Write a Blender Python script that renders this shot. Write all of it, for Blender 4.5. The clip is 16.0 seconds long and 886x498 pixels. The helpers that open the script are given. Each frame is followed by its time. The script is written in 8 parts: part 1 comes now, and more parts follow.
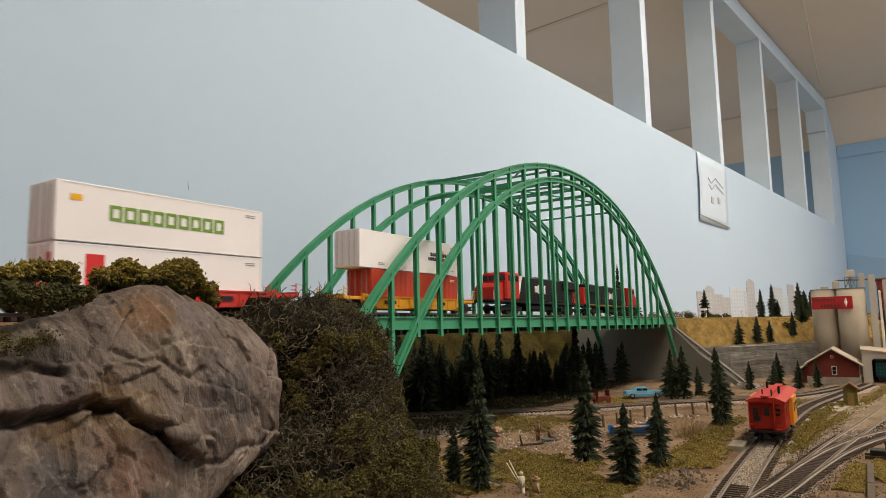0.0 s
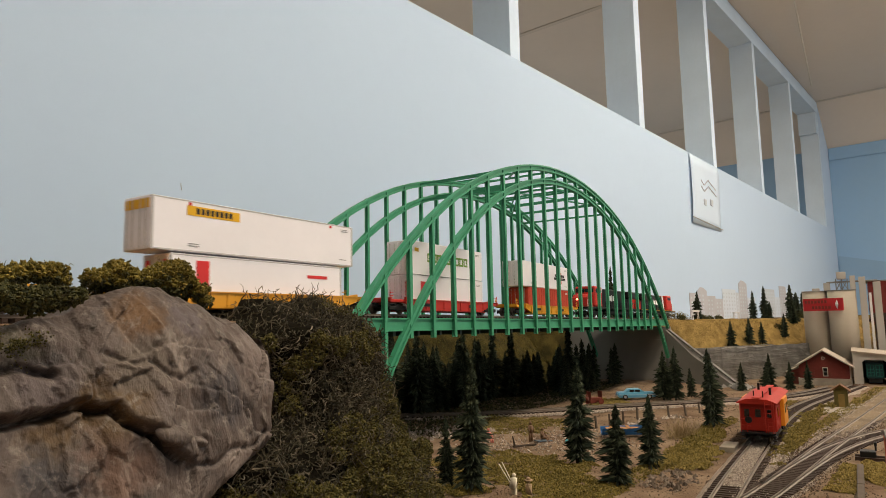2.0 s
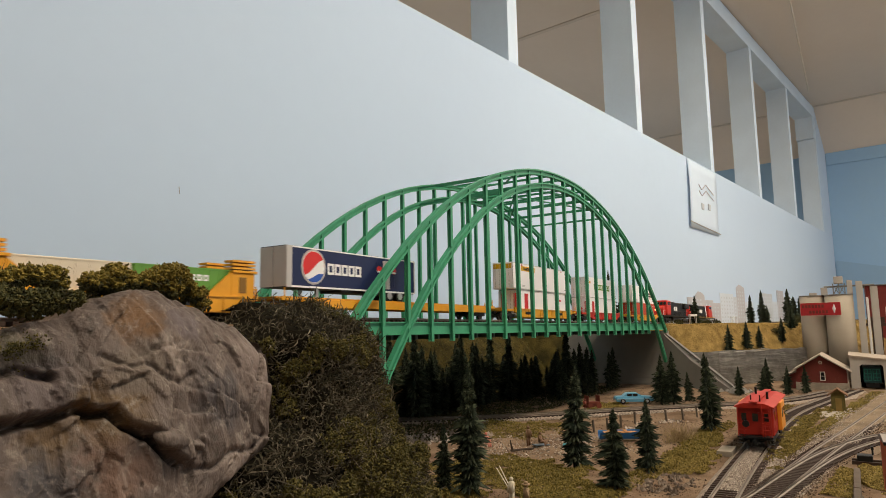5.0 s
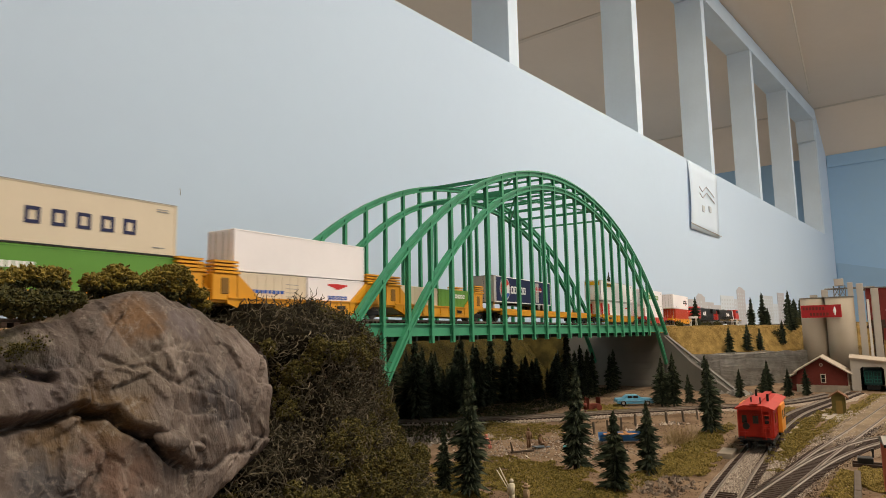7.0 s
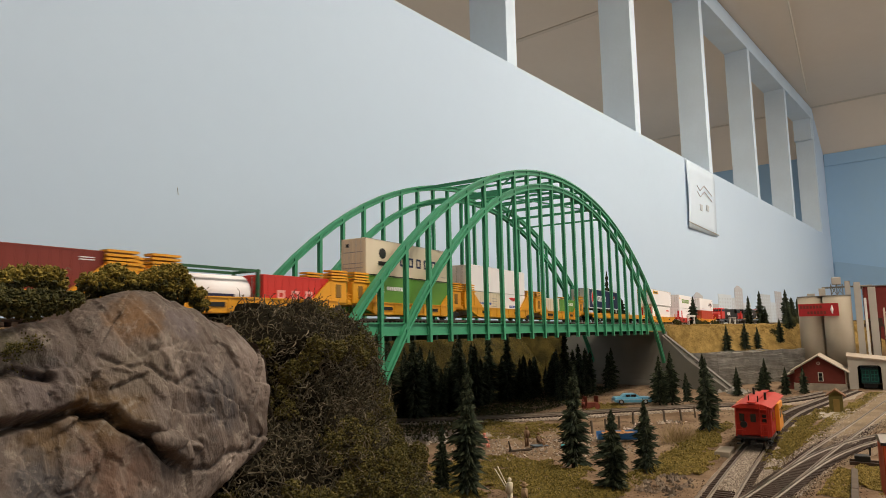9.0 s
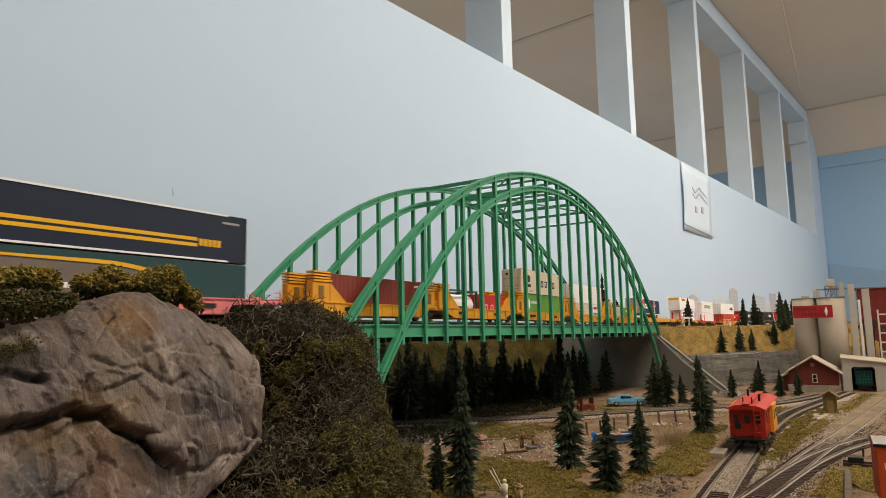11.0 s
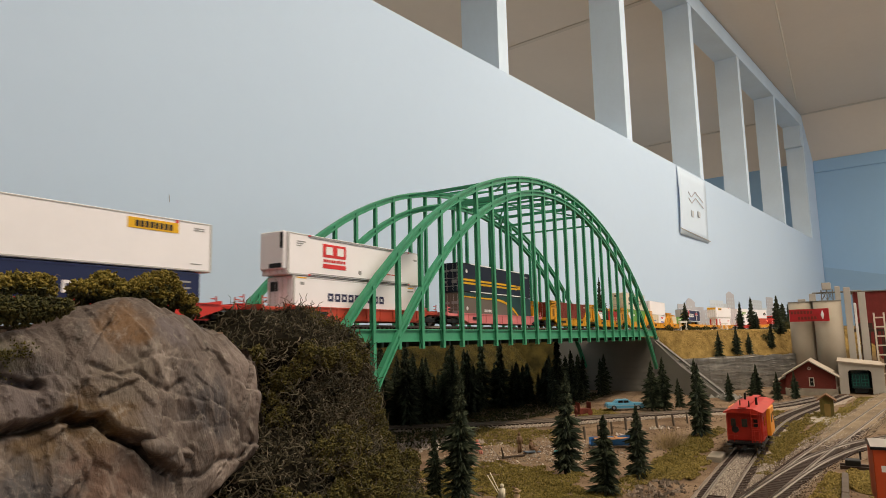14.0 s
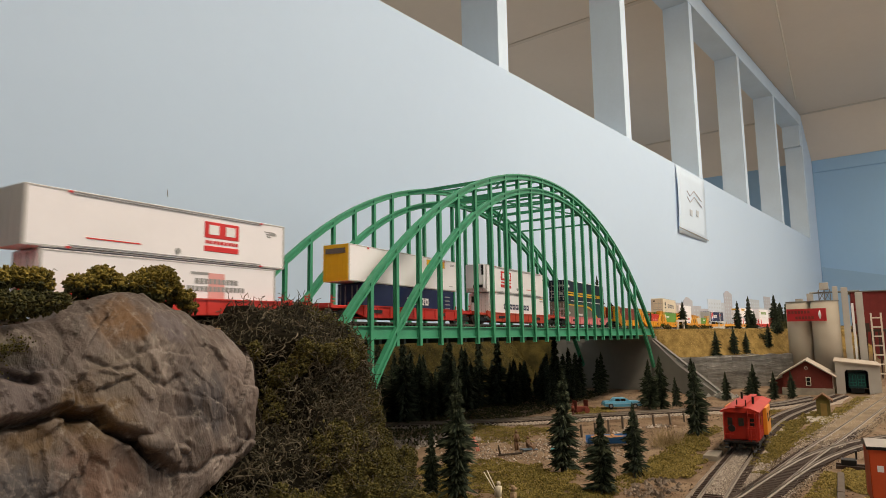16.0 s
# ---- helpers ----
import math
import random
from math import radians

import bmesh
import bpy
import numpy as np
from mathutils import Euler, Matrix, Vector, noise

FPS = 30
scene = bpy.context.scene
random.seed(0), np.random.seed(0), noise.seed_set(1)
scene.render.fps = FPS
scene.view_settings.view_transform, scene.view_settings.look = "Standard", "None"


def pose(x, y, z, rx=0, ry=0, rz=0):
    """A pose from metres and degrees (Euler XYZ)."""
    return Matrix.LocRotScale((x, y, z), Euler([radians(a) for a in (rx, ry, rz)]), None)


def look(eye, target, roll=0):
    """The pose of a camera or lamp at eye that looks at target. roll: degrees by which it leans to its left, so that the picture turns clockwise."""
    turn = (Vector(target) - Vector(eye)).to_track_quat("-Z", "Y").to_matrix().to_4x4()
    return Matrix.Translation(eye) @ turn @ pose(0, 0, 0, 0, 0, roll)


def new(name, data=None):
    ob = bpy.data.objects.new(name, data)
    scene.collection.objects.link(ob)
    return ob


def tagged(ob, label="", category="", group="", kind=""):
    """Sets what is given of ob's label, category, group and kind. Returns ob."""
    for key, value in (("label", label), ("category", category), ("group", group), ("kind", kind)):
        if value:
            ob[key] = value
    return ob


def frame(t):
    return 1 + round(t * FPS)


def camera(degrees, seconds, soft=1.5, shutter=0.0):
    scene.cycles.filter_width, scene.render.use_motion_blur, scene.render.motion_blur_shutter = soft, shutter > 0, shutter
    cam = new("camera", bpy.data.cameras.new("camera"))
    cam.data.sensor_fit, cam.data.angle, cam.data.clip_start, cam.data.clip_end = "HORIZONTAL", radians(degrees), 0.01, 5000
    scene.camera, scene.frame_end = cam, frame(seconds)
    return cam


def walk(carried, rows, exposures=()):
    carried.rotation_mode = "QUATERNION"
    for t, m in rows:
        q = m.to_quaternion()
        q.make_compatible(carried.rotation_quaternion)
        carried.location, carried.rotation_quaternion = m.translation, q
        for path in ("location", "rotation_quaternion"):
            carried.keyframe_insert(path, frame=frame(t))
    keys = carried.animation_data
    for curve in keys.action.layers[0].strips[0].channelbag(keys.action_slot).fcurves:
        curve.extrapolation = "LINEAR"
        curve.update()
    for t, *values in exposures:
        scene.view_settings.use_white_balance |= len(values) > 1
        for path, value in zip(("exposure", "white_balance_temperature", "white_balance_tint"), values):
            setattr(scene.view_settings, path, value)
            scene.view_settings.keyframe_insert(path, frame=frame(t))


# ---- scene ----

from math import sin, cos, pi, atan2, hypot

EYE = 1.2          # height of the lens over the room's floor; the layout is given relative to it


def W(s, l, z):
    """Layout place (along the main line, away from it to the wall, up from eye height) in the world."""
    return Vector((s, l, EYE + z))


# ---------------------------------------------------------------- camera
cam = camera(68.74, 16.0, soft=0.9, shutter=0.4)
# seconds, place, heading, tilt, lean
PATH = [
    (0, 0.0013, 0.0021, 1.1999, 32.836, 6.321, -1.246),
    (0.5, 0.0010, 0.0019, 1.2002, 32.700, 6.449, -1.285),
    (1, 0.0011, 0.0016, 1.2002, 32.587, 6.560, -1.745),
    (1.5, 0.0008, 0.0014, 1.2003, 32.481, 6.577, -1.524),
    (2, 0.0011, 0.0013, 1.2003, 32.288, 6.401, -1.180),
    (2.5, 0.0008, 0.0009, 1.2000, 32.183, 6.347, -0.773),
    (3, 0.0009, 0.0011, 1.2000, 32.310, 6.445, -0.772),
    (3.5, 0.0005, 0.0009, 1.2000, 32.257, 6.588, -0.868),
    (4, 0.0004, 0.0006, 1.2002, 32.201, 6.650, -1.124),
    (6.5, 0.0004, 0.0004, 1.1997, 32.040, 6.837, -1.058),
    (7, 0.0000, 0.0002, 1.2000, 32.167, 6.910, -1.040),
    (7.5, 0.0003, 0.0005, 1.2001, 32.202, 6.637, -0.978),
    (8, 0.0005, 0.0006, 1.1998, 32.070, 6.696, -0.936),
    (8.5, 0.0003, 0.0004, 1.2001, 32.043, 6.783, -1.089),
    (9, 0.0000, 0.0000, 1.2000, 32.000, 6.825, -1.125),
    (11.5, -0.0002, -0.0008, 1.1997, 31.531, 7.061, -1.181),
    (12, 0.0000, -0.0005, 1.1994, 31.499, 7.202, -1.288),
    (12.5, -0.0005, -0.0014, 1.1998, 31.486, 7.203, -1.189),
    (13, -0.0001, -0.0003, 1.1997, 31.296, 7.069, -0.805),
    (13.5, -0.0001, -0.0006, 1.1996, 31.301, 7.151, -0.936),
    (14, -0.0002, -0.0012, 1.1993, 31.364, 7.428, -1.357),
    (14.5, -0.0002, -0.0011, 1.1994, 31.470, 7.437, -1.262),
    (15, -0.0006, -0.0013, 1.1997, 31.446, 7.305, -1.004),
    (15.5, -0.0001, -0.0010, 1.1995, 31.346, 7.049, -0.777),
    (16, 0.0001, -0.0010, 1.1994, 31.224, 7.173, -0.956),
]


def cam_pose(x, y, z, az, el, roll):
    a, e = radians(az), radians(el)
    d = Vector((cos(e) * cos(a), cos(e) * sin(a), sin(e)))
    eye = Vector((x, y, z))
    return look(eye, eye + d, roll)


walk(cam, [(r[0], cam_pose(*r[1:])) for r in PATH], exposures=[(0, 0.0, 6500, 10), (16, 0.0, 6500, 10)])

# ---------------------------------------------------------------- light
world = bpy.data.worlds.new("world")
scene.world = world
world.use_nodes = True
world.node_tree.nodes["Background"].inputs[0].default_value = (0.75, 0.82, 0.9, 1)
world.node_tree.nodes["Background"].inputs[1].default_value = 0.25


def lamp(name, place, target, sx, sy, watts, colour):
    d = bpy.data.lights.new(name, "AREA")
    d.shape, d.size, d.size_y, d.energy, d.color = "RECTANGLE", sx, sy, watts, colour
    ob = new(name, d)
    ob.matrix_world = look(place, target)
    return ob


# added lamps, all out of view: overhead rows, and a broad fill behind the aisle
lamp("unseen_overhead_lamp", (1.10, -0.45, 2.66), (1.10, -0.15, 0), 3.4, 0.25, 59, (1.0, 0.86, 0.68))
lamp("unseen_overhead_lamp", (3.6, -1.2, 2.65), (3.6, -0.9, 0), 2.0, 0.3, 34, (1.0, 0.86, 0.68))
# added to brighten the ceiling that shows between the studs
lamp("unseen_overhead_lamp", (3.2, 3.6, 2.66), (3.2, 3.7, 0), 3.0, 0.5, 150, (1.0, 0.88, 0.72))
# fill lamp facing the backdrop; no window is built there
lamp("unseen_aisle_fill", (2.4, -3.2, 1.9), (2.4, 0.5, 1.4), 4.0, 1.3, 29, (0.98, 0.97, 0.94))
# added at the far left for the studs' side faces
lamp("unseen_overhead_lamp", (-2.3, -0.9, 2.62), (-1.6, -0.5, 0), 2.0, 0.3, 11, (1.0, 0.88, 0.72))


# ---------------------------------------------------------------- materials
def mat(name, colour, rough=0.6, metal=0.0, var=0.15, scale=60.0, bump=0.0, fine=600.0, alt=None, spec=0.25, glow=None):
    """A surface with broad stains and fine grain, in metres."""
    m = bpy.data.materials.new(name)
    m.use_nodes = True
    nt = m.node_tree
    b = nt.nodes["Principled BSDF"]
    tc = nt.nodes.new("ShaderNodeTexCoord")
    n1 = nt.nodes.new("ShaderNodeTexNoise")
    n1.inputs["Scale"].default_value, n1.inputs["Detail"].default_value = scale, 5
    n2 = nt.nodes.new("ShaderNodeTexNoise")
    n2.inputs["Scale"].default_value, n2.inputs["Detail"].default_value = fine, 3
    for n in (n1, n2):
        nt.links.new(tc.outputs["Object"], n.inputs["Vector"])
    mix = nt.nodes.new("ShaderNodeMix")
    mix.data_type = "RGBA"
    a = alt or tuple(c * (1 - var) for c in colour)
    mix.inputs["A"].default_value = (*a, 1)
    mix.inputs["B"].default_value = (*colour, 1)
    add = nt.nodes.new("ShaderNodeMath")
    add.operation = "MULTIPLY_ADD"
    add.inputs[1].default_value = 0.45
    nt.links.new(n2.outputs["Fac"], add.inputs[0])
    sub = nt.nodes.new("ShaderNodeMapRange")
    sub.inputs["From Min"].default_value, sub.inputs["From Max"].default_value = 0.3, 0.7
    nt.links.new(n1.outputs["Fac"], sub.inputs["Value"])
    sc = nt.nodes.new("ShaderNodeMath")
    sc.operation = "MULTIPLY"
    sc.inputs[1].default_value = 0.75
    nt.links.new(sub.outputs[0], sc.inputs[0])
    nt.links.new(sc.outputs[0], add.inputs[2])
    nt.links.new(add.outputs[0], mix.inputs["Factor"])
    nt.links.new(mix.outputs["Result"], b.inputs["Base Color"])
    b.inputs["Roughness"].default_value, b.inputs["Metallic"].default_value = rough, metal
    b.inputs["Specular IOR Level"].default_value = spec
    if bump:
        bp = nt.nodes.new("ShaderNodeBump")
        bp.inputs["Strength"].default_value, bp.inputs["Distance"].default_value = bump, 0.002
        nt.links.new(n2.outputs["Fac"], bp.inputs["Height"])
        nt.links.new(bp.outputs["Normal"], b.inputs["Normal"])
    if glow:
        b.inputs["Emission Color"].default_value = (*glow[:3], 1)
        b.inputs["Emission Strength"].default_value = glow[3]
    return m


def island_mat(name, colours, rough=0.8, spec=0.2):
    """Leaves, twigs and stones: a colour of its own for each island."""
    m = bpy.data.materials.new(name)
    m.use_nodes = True
    nt = m.node_tree
    b = nt.nodes["Principled BSDF"]
    g = nt.nodes.new("ShaderNodeNewGeometry")
    r = nt.nodes.new("ShaderNodeValToRGB")
    while len(r.color_ramp.elements) < len(colours):
        r.color_ramp.elements.new(0.5)
    for i, (e, c) in enumerate(zip(r.color_ramp.elements, colours)):
        e.position, e.color = i / max(1, len(colours) - 1), (*c, 1)
    nt.links.new(g.outputs["Random Per Island"], r.inputs["Fac"])
    nt.links.new(r.outputs["Color"], b.inputs["Base Color"])
    b.inputs["Roughness"].default_value = rough
    b.inputs["Specular IOR Level"].default_value = spec
    return m


M_WALL = mat("pale_blue_wall_paint", (0.475, 0.595, 0.755), 0.85, var=0.06, scale=1.2, fine=40, alt=(0.445, 0.56, 0.72))
M_WALL2 = mat("blue_wall_paint", (0.30, 0.48, 0.70), 0.85, var=0.08, scale=1.0, fine=30)
M_STUD = mat("blue_grey_stud_paint", (0.56, 0.68, 0.82), 0.7, var=0.12, scale=6, fine=90)
M_CEIL = mat("beige_ceiling_board", (0.70, 0.63, 0.56), 0.9, var=0.1, scale=0.9, fine=30)
M_FLOOR = mat("floor_paint", (0.42, 0.38, 0.33), 0.6)
M_GREEN = mat("bridge_green_paint", (0.055, 0.30, 0.165), 0.5, var=0.25, scale=35, fine=500, bump=0.1)
M_RAIL = mat("rail_metal", (0.21, 0.170, 0.135), 0.45, 0.35, var=0.4, scale=120)
M_TIE = mat("dark_brown_tie", (0.050, 0.031, 0.023), 0.8, var=0.4, scale=200)
M_SLOPEBASE = mat("near_black_base", (0.014, 0.012, 0.008), 0.95, var=0.5, scale=60, spec=0.03)
M_CONC = mat("grey_concrete", (0.225, 0.213, 0.190), 0.85, scale=20, var=0.25, fine=500, bump=0.2)
M_SILO = mat("cream_grey_silo", (0.40, 0.345, 0.275), 0.8, scale=18, var=0.2)


# ---------------------------------------------------------------- mesh helpers
def part(name, bm, material, parent=None, label="", smooth=False):
    me = bpy.data.meshes.new(name)
    bm.to_mesh(me)
    bm.free()
    me.materials.append(material)
    if smooth:
        for p in me.polygons:
            p.use_smooth = True
    ob = new(name, me)
    if parent:
        ob.parent = parent
    if label:
        tagged(ob, label)
    return ob


def shared(name, me, parent, m=None):
    ob = new(name, me)
    ob.parent = parent
    if m is not None:
        ob.matrix_basis = m
    return ob


def mesh_of(name, verts, faces, material, smooth=False):
    me = bpy.data.meshes.new(name)
    me.from_pydata([tuple(v) for v in verts], [], faces)
    me.materials.append(material)
    if smooth:
        for p in me.polygons:
            p.use_smooth = True
    me.update()
    return me


def box(bm, x0, x1, y0, y1, z0, z1, bevel=0.0):
    m = Matrix.Translation(((x0 + x1) / 2, (y0 + y1) / 2, (z0 + z1) / 2)) @ Matrix.Diagonal((abs(x1 - x0), abs(y1 - y0), abs(z1 - z0), 1))
    r = bmesh.ops.create_cube(bm, size=1.0, matrix=m)
    if bevel:
        es = list({e for v in r["verts"] for e in v.link_edges})
        bmesh.ops.bevel(bm, geom=es, offset=bevel, segments=1, affect="EDGES", profile=0.5)
    return bm


def beam(bm, p, q, w, h, side=Vector((0, 1, 0))):
    """A bar from p to q; w across (along side), h in the other way."""
    p, q = Vector(p), Vector(q)
    d = q - p
    x = d.normalized()
    y = (side - x * side.dot(x)).normalized()
    z = x.cross(y)
    m = Matrix((x, y, z)).transposed().to_4x4()
    m.translation = (p + q) / 2
    bmesh.ops.create_cube(bm, size=1.0, matrix=m @ Matrix.Diagonal((d.length, w, h, 1)))
    return bm


def cyl(bm, p, q, r, seg=12, r2=None):
    p, q = Vector(p), Vector(q)
    d = q - p
    m = d.to_track_quat("Z", "Y").to_matrix().to_4x4()
    m.translation = (p + q) / 2
    bmesh.ops.create_cone(bm, cap_ends=True, segments=seg, radius1=r, radius2=r if r2 is None else r2, depth=d.length, matrix=m)
    return bm


def B():
    return bmesh.new()


def empty(name, place=(0, 0, 0), rz=0.0):
    ob = new(name)
    ob.empty_display_size = 0.01
    ob.matrix_basis = pose(*place, rz=rz)
    return ob


def fbm(x, y, z, octaves=4):
    a, f, v = 1.0, 1.0, 0.0
    for i in range(octaves):
        v += a * noise.noise(Vector((x * f, y * f, z * f)))
        a, f = a * 0.5, f * 2.03
    return v


def lerp_list(x, pts):
    for (x0, y0), (x1, y1) in zip(pts, pts[1:]):
        if x <= x1:
            k = min(1, max(0, (x - x0) / (x1 - x0)))
            k = k * k * (3 - 2 * k)
            return y0 + (y1 - y0) * k
    return pts[-1][1]


def smooth01(a, b, x):
    k = min(1, max(0, (x - a) / (b - a)))
    return k * k * (3 - 2 * k)

# ---------------------------------------------------------------- room
WA = radians(-8.0)                      # the backdrop wall's heading
WD, WN = Vector((cos(WA), sin(WA), 0)), Vector((-sin(WA), cos(WA), 0))
WDIST, HEAD, WALL_END, CEIL = 0.86, 1.430, 5.50, 1.516
SLOPE_AT, LOW_CEIL = 5.20, 1.232         # the ceiling slopes down to the end wall from here


def sill(a):
    return 0.6635 - 0.0115 * a


def on_wall(a, z, d=0.0):
    """A place by the wall: along it, up from eye height, and into it."""
    p = WD * a + WN * (WDIST + d)
    return Vector((p.x, p.y, EYE + z))


def wall_prism(bm, outline, d0, d1):
    """An upright slab in the wall's directions: outline of (along, up), from depth d0 to d1."""
    f = [bm.verts.new(on_wall(a, z, d0)) for a, z in outline]
    b = [bm.verts.new(on_wall(a, z, d1)) for a, z in outline]
    n = len(outline)
    bm.faces.new(f)
    bm.faces.new(b[::-1])
    for i in range(n):
        j = (i + 1) % n
        bm.faces.new((f[j], f[i], b[i], b[j]))
    bmesh.ops.recalc_face_normals(bm, faces=bm.faces[:])


bm = B()
wall_prism(bm, [(-4, -EYE), (WALL_END, -EYE), (WALL_END, sill(WALL_END)), (-4, sill(-4))], 0, 0.146)
tagged(part("wall_north", bm, M_WALL), "pale blue painted backdrop wall below open studs", "wall", kind="structure")
STUD_DEPTH = 0.118
STUDS = [1.333 + 0.77 * k for k in range(-5, 0)] + [1.333, 2.096, 2.846, 3.600, 4.393, 5.216]
bm = B()
wall_prism(bm, [(-4, HEAD), (STUDS[-1], HEAD), (STUDS[-1], CEIL - 0.004), (-4, CEIL - 0.004)], 0, STUD_DEPTH)
tagged(part("trim_header", bm, M_STUD), "blue-grey painted header beam over the studs", "beam", kind="structure")
for a in STUDS:
    bm = B()
    wall_prism(bm, [(a - 0.043, sill(a - 0.043) - 0.001), (a, sill(a) - 0.001), (a, HEAD + 0.001), (a - 0.043, HEAD + 0.001)], 0.002, STUD_DEPTH - 0.002)
    ob = part("wall_stud", bm, M_STUD)
    tagged(ob, "blue-grey painted wooden wall stud", "stud", group="studs of the open wall")
bm = B()
a = STUDS[-1] - 0.043
wall_prism(bm, [(a - 0.045, 1.275), (a - 0.001, 1.275), (a - 0.001, HEAD - 0.001), (a - 0.045, HEAD - 0.001)], 0.004, STUD_DEPTH - 0.004)
tagged(part("blocking", bm, M_STUD), "short blue-grey wooden block beside the last stud", "block")
bm = B()
a = STUDS[-1] + 0.002
wall_prism(bm, [(a, sill(a) - 0.002), (WALL_END, sill(WALL_END) - 0.002), (WALL_END, LOW_CEIL), (SLOPE_AT + 0.02, CEIL - 0.004)], 0.001, STUD_DEPTH)
tagged(part("wall_corner", bm, M_WALL), "pale blue painted strip of wall at the corner", "wall", kind="structure")
bm = B()
wall_prism(bm, [(-4.2, CEIL), (SLOPE_AT, CEIL), (WALL_END + 0.2, LOW_CEIL - (CEIL - LOW_CEIL) * 0.667), (WALL_END + 0.2, CEIL + 0.03), (-4.2, CEIL + 0.03)], -4.6, 7.5)
tagged(part("ceiling", bm, M_CEIL), "beige ceiling boards sloping down at the end", "ceiling", kind="structure")
bm = B()
wall_prism(bm, [(-4.2, -EYE - 0.04), (WALL_END + 0.2, -EYE - 0.04), (WALL_END + 0.2, -EYE), (-4.2, -EYE)], -4.6, 7.5)
tagged(part("floor", bm, M_FLOOR), "grey painted room floor", "floor", kind="structure")
bm = B()
wall_prism(bm, [(WALL_END + 0.004, -EYE), (WALL_END + 0.15, -EYE), (WALL_END + 0.15, LOW_CEIL - 0.15), (WALL_END + 0.004, LOW_CEIL + 0.02)], -4.6, 7.5)
tagged(part("wall_east", bm, M_WALL2), "mid blue painted end wall", "wall", kind="structure")
bm = B()
wall_prism(bm, [(-4.2, -EYE), (-4.05, -EYE), (-4.05, CEIL), (-4.2, CEIL)], -4.6, 7.5)
tagged(part("wall_west", bm, M_WALL), "pale blue painted end wall", "wall", kind="structure")
bm = B()
wall_prism(bm, [(-4.2, -EYE), (WALL_END, -EYE), (WALL_END, CEIL), (-4.2, CEIL)], 7.5, 7.6)
tagged(part("wall_beyond", bm, M_CEIL), "beige wall of the room beyond the studs", "wall", kind="structure")
bm = B()
wall_prism(bm, [(-4.2, -EYE), (WALL_END, -EYE), (WALL_END, CEIL), (-4.2, CEIL)], -4.7, -4.6)
tagged(part("wall_south", bm, M_WALL), "pale blue painted wall behind the aisle", "wall", kind="structure")

# ---------------------------------------------------------------- main line
SPEED = 0.165                            # train, metres a second
TRACK_L = 0.370                          # near track of the double main line


def rail_z(s):
    return 0.0085 - 0.0105 * min(max(s - 0.45, 0), 1.75)


LINE = []                                # (s, l, heading) every 2 cm of the main line
_s, _l = 1.6, TRACK_L
for _i in range(170):
    _h = -radians(8) * smooth01(0, 1.1, _i * 0.02)
    LINE.append((_s, _l, _h))
    _s, _l = _s + 0.02 * cos(_h), _l + 0.02 * sin(_h)


def line_at(arc):
    if arc <= 1.6:
        return arc, TRACK_L, 0.0
    k = min((arc - 1.6) / 0.02, len(LINE) - 1.001)
    i = int(k)
    u = k - i
    return tuple(p + (q - p) * u for p, q in zip(LINE[i], LINE[i + 1]))


def line_pose(arc, up=0.0, half=0.05):
    s, l, h = line_at(arc)
    s0, s1 = line_at(arc - half)[0], line_at(arc + half)[0]
    z0, z1 = rail_z(s0), rail_z(s1)
    return pose(s, l, EYE + (z0 + z1) / 2 + up, 0, -math.degrees(atan2(z1 - z0, 2 * half)), math.degrees(h))


TIE_MESH = []
for _k in range(3):
    _bm = B()
    box(_bm, -0.0014, 0.0014, -0.0144 - 0.0004 * _k, 0.0148 - 0.0003 * _k, -0.00105, 0.00105, 0.00025)
    TIE_MESH.append(bpy.data.meshes.new("tie"))
    _bm.to_mesh(TIE_MESH[-1])
    _bm.free()
    TIE_MESH[-1].materials.append(M_TIE)


